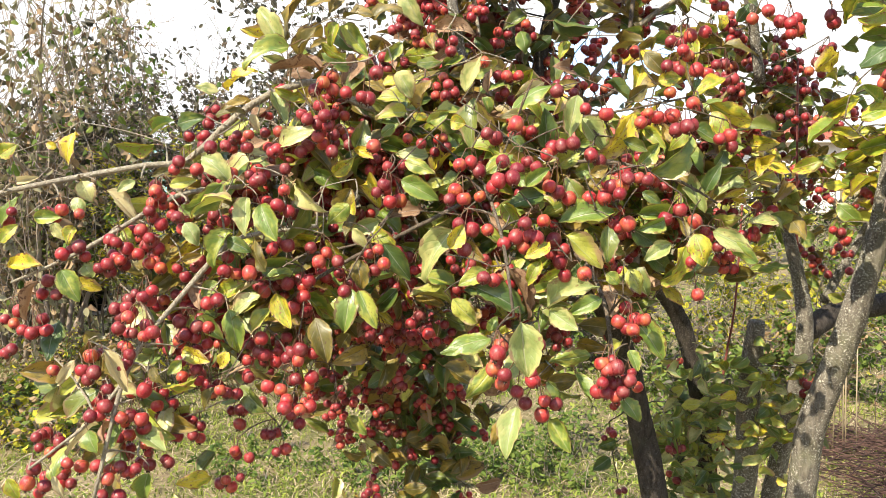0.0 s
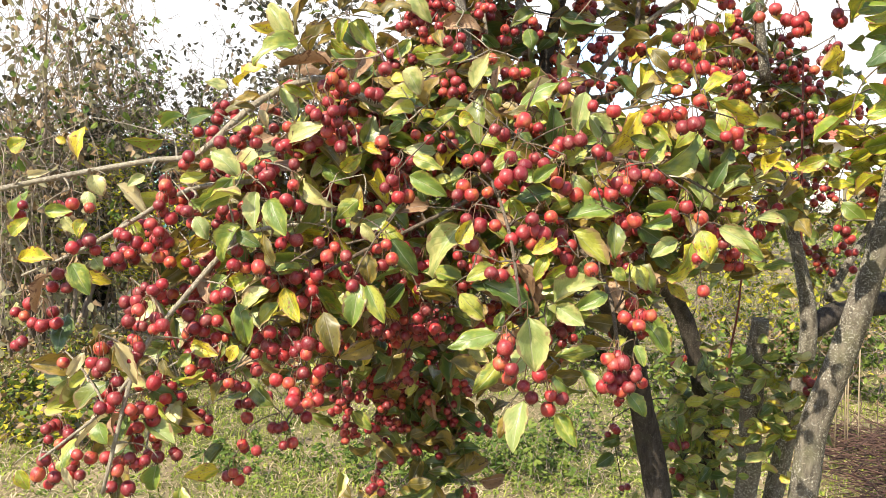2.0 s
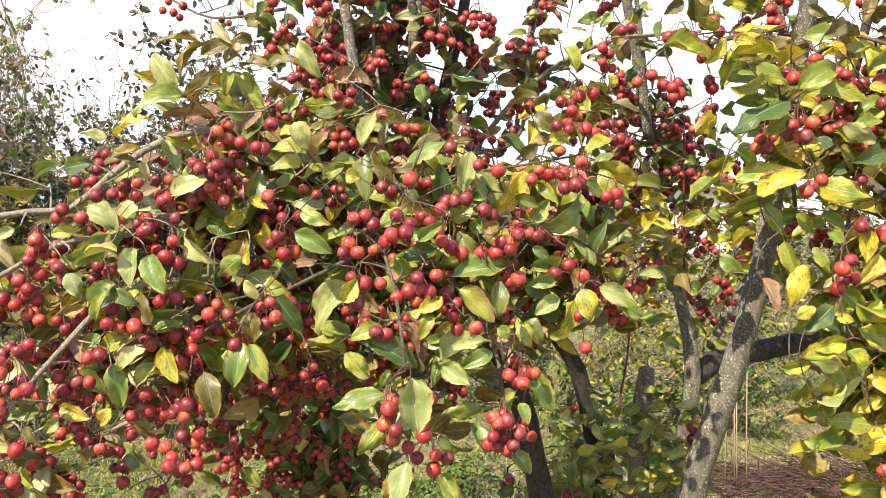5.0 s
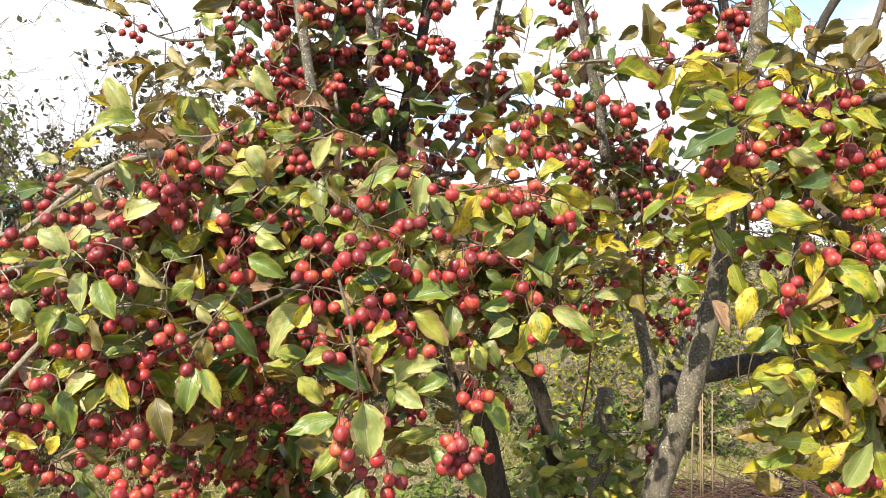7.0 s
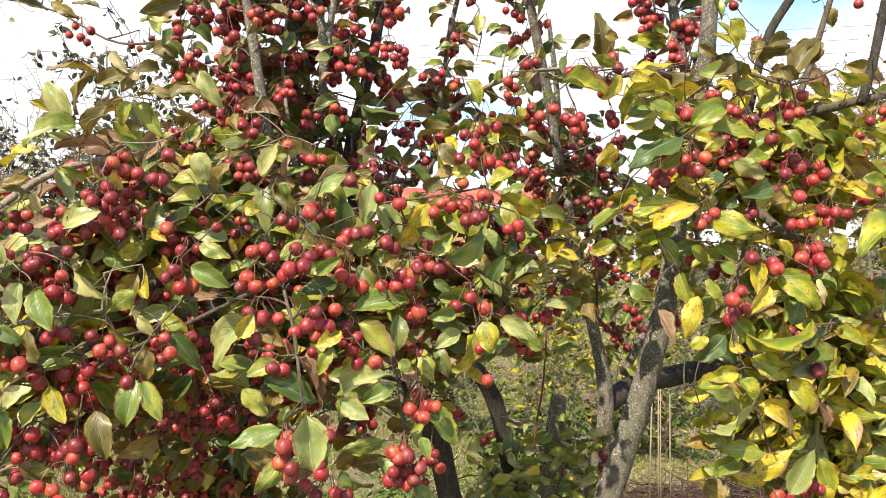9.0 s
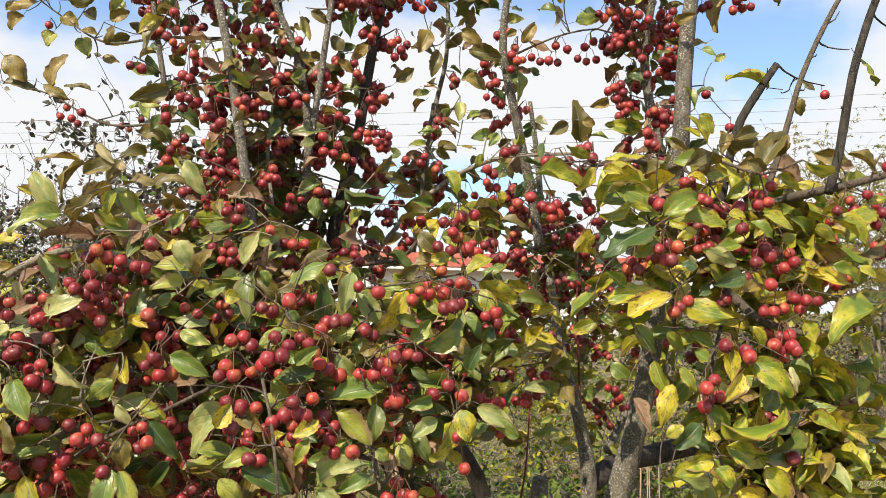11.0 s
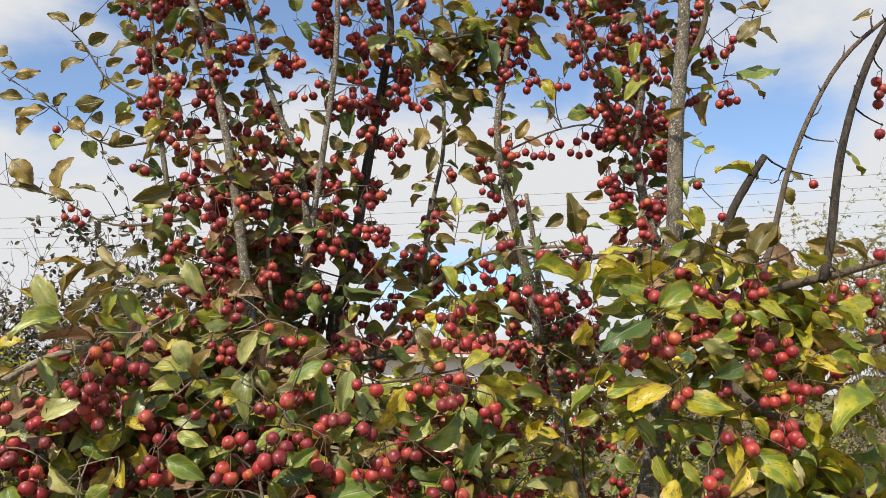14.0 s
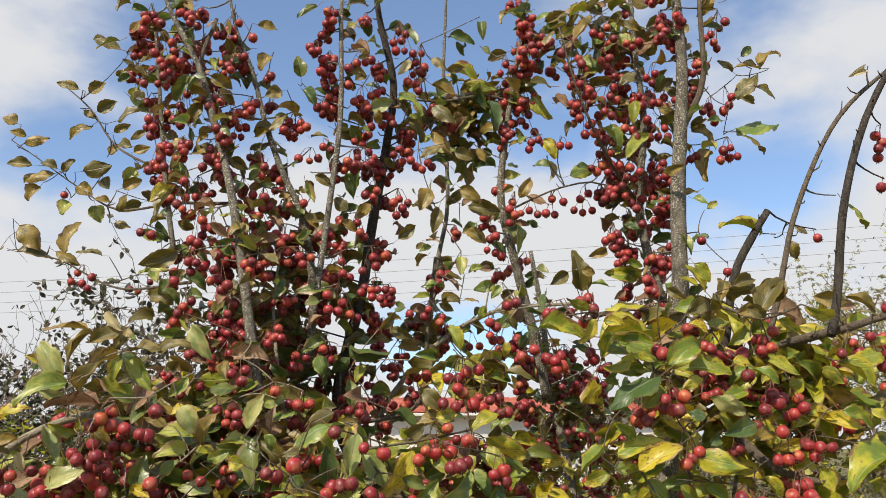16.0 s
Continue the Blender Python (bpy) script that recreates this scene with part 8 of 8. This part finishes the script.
# on bough_r6
cluster(bough_r6, (0.824, 1.756, 1.66), (-36, -18, -24), (-9, 4, -29), (-3, -18, -26), (18, -1, -35))
leaf(bough_r6, (0.633, 1.16, 1.557), (43, 8, -45), 31, 0, lime)
leaf(bough_r6, (0.648, 1.126, 1.505), (17, -12, -56), 30, -47, yellow)
leaf(bough_r6, (0.602, 1.102, 1.452), (19, -22, -48), 23, 14, brown)

# on dark_one
cluster(dark_one, (1.201, 1.249, 2.202), (-14, -2, -50), (-5, 14, -63), (-8, -6, -40), (-21, -6, -27))
cluster(dark_one, (1.178, 1.234, 2.086), (-2, 8, -14))

# on dark_two
leaf(dark_two, (1.156, 1.217, 2.301), (-37, -4, -22), 16, -9, tan)
leaf(dark_two, (1.084, 1.231, 2.035), (45, -4, -47), 33, 40, yellow)

# on broken_snag
cluster(broken_snag, (1.112, 1.357, 2.019), (2, 2, -17))
leaf(broken_snag, (1.066, 1.392, 2.005), (23, 4, -40), 28, -11, olive)
leaf(broken_snag, (1.087, 1.391, 2.035), (33, 4, -15), 14, -26, tan)
leaf(broken_snag, (1.003, 1.374, 2.011), (-88, 9, 22), 45, 59, yellow)


# red young shoots that rise straight from the ground
shoot_mat = plain("red_shoot", (0.13, 0.035, 0.03), (0.24, 0.07, 0.05), 9.0, 0.6)
for rows in ([(0.845, 1.88, 1.10), (0.832, 1.9, 1.2), (0.82, 1.9, 1.45), (0.81, 1.9, 1.78)], [(0.67, 2.0, -0.03), (0.69, 2.0, 0.92), (0.72, 2.0, 1.2), (0.73, 2.0, 1.45)]):
    h = Heap()
    q = smooth_path(rows, 0.06)
    h.tube(q, np.linspace(0.0042, 0.0022, len(q)), 6, lump=0.08)
    part("sucker_shoot", h.mesh("sucker_shoot", [shoot_mat]), tree_b.root, "thin dark red upright shoot").matrix_local = Matrix.Translation(-tree_b.base)

# foliage further in
G, Y = [green, green, green, green, olive, olive, olive, deep, deep, pale, yellow, yellow, brown], [yellow, yellow, lime, lime, lime, green, olive]
# on the rear boughs D and deep put shade into the leaf colour
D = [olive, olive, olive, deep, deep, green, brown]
infill(bough_front, (0.02, 1.45, 1.44), (0.44, 0.10, 0.26), 380, 540, G)
infill(arch_left, (-0.24, 1.44, 1.56), (0.22, 0.08, 0.08), 60, 180, G)
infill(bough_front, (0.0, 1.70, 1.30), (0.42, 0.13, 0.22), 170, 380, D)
infill(twig_right, (0.37, 1.45, 1.48), (0.24, 0.11, 0.19), 200, 130, G)
infill(twig_mid, (-0.33, 1.38, 1.36), (0.22, 0.10, 0.17), 130, 290, G)
infill(arch_left, (-0.08, 1.56, 1.66), (0.24, 0.12, 0.12), 210, 110, [olive, olive, olive, deep, brown, yellow, green])
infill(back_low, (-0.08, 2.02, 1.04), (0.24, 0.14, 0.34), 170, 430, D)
infill(twig_mid, (-0.48, 1.31, 1.16), (0.15, 0.08, 0.18), 46, 110, G)
infill(back_low, (0.0, 1.98, 0.90), (0.07, 0.06, 0.20), 70, 20, [deep, olive, deep], (0.05, 0.075))
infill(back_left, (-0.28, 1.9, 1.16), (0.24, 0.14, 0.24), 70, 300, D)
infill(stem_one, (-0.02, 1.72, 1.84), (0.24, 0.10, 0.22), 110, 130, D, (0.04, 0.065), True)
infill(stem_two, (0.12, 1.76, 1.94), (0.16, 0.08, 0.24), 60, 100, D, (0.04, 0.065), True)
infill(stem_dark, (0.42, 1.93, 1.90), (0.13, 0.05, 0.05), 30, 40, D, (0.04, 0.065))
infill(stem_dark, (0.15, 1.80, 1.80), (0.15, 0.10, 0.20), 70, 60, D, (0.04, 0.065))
infill(stem_six, (0.50, 1.75, 1.57), (0.20, 0.12, 0.11), 95, 150, [olive, yellow, green, yellow, brown])
infill(arch_mid, (0.45, 1.56, 1.75), (0.10, 0.08, 0.05), 30, 16, [yellow, olive, green, yellow])
infill(stem_six, (0.63, 1.63, 2.54), (0.04, 0.04, 0.09), 8, 44, D, (0.04, 0.06))
infill(stem_six, (0.58, 1.66, 2.40), (0.06, 0.04, 0.05), 8, 24, D, (0.04, 0.06))
infill(stem_five, (0.49, 1.72, 2.36), (0.08, 0.05, 0.12), 80, 6, D, (0.045, 0.065))
T = [olive, olive, deep, green, yellow, brown]
infill(companion, (0.80, 1.66, 2.57), (0.17, 0.06, 0.13), 80, 50, T, (0.04, 0.065), True)
infill(companion, (0.85, 1.66, 2.40), (0.12, 0.05, 0.12), 24, 50, T, (0.04, 0.06), True)
infill(companion, (0.86, 1.67, 2.14), (0.10, 0.05, 0.18), 22, 64, T, (0.04, 0.06), True)
infill(trunk_a, (0.95, 1.75, 1.54), (0.14, 0.08, 0.12), 80, 20, [lime, yellow, green])
infill(bough_r3, (0.98, 1.28, 1.34), (0.18, 0.09, 0.28), 560, 24, Y)
infill(bough_r3, (0.98, 1.21, 1.26), (0.15, 0.03, 0.23), 130, 6, [yellow, lime, lime, pale], (0.055, 0.075))
infill(bough_r3, (1.02, 1.20, 1.10), (0.12, 0.06, 0.12), 110, 6, [yellow, yellow, lime], (0.045, 0.06))
infill(bough_r4, (0.92, 1.34, 1.70), (0.28, 0.10, 0.16), 230, 150, Y)
infill(bough_far, (1.02, 1.46, 1.80), (0.28, 0.08, 0.09), 120, 60, [yellow, olive, olive, lime, brown], (0.045, 0.065))
infill(stem_one, (0.03, 1.60, 1.57), (0.22, 0.07, 0.07), 80, 120, G)
infill(trunk_b, (0.86, 2.05, 1.45), (0.18, 0.10, 0.22), 110, 40, [green, yellow, olive], (0.035, 0.055))
infill(trunk_b, (0.92, 2.15, 1.66), (0.26, 0.10, 0.18), 150, 150, [green, yellow, olive], (0.035, 0.06))
infill(trunk_b, (0.80, 2.05, 1.76), (0.15, 0.08, 0.15), 90, 80, D, (0.03, 0.055))
infill(stump, (0.69, 1.68, 1.04), (0.11, 0.07, 0.15), 110, 4, [green, green, deep, pale, yellow], (0.03, 0.05))
infill(stem_dark, (0.60, 1.93, 0.88), (0.13, 0.10, 0.24), 190, 8, [green, green, deep, pale], (0.035, 0.06))
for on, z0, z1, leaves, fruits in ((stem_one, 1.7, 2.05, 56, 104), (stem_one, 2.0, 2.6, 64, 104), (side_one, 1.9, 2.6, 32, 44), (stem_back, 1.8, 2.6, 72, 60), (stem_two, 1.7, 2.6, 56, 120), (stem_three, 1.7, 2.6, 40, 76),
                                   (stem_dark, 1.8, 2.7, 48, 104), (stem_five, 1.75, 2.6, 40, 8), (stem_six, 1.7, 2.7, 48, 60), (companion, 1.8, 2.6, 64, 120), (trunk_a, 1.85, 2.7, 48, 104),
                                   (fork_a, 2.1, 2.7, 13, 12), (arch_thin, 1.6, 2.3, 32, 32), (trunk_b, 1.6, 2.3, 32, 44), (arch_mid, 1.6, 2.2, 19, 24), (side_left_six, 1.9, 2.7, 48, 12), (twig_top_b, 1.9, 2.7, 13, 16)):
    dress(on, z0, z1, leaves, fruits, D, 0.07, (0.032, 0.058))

finish_tree(tree_a)
finish_tree(tree_b)
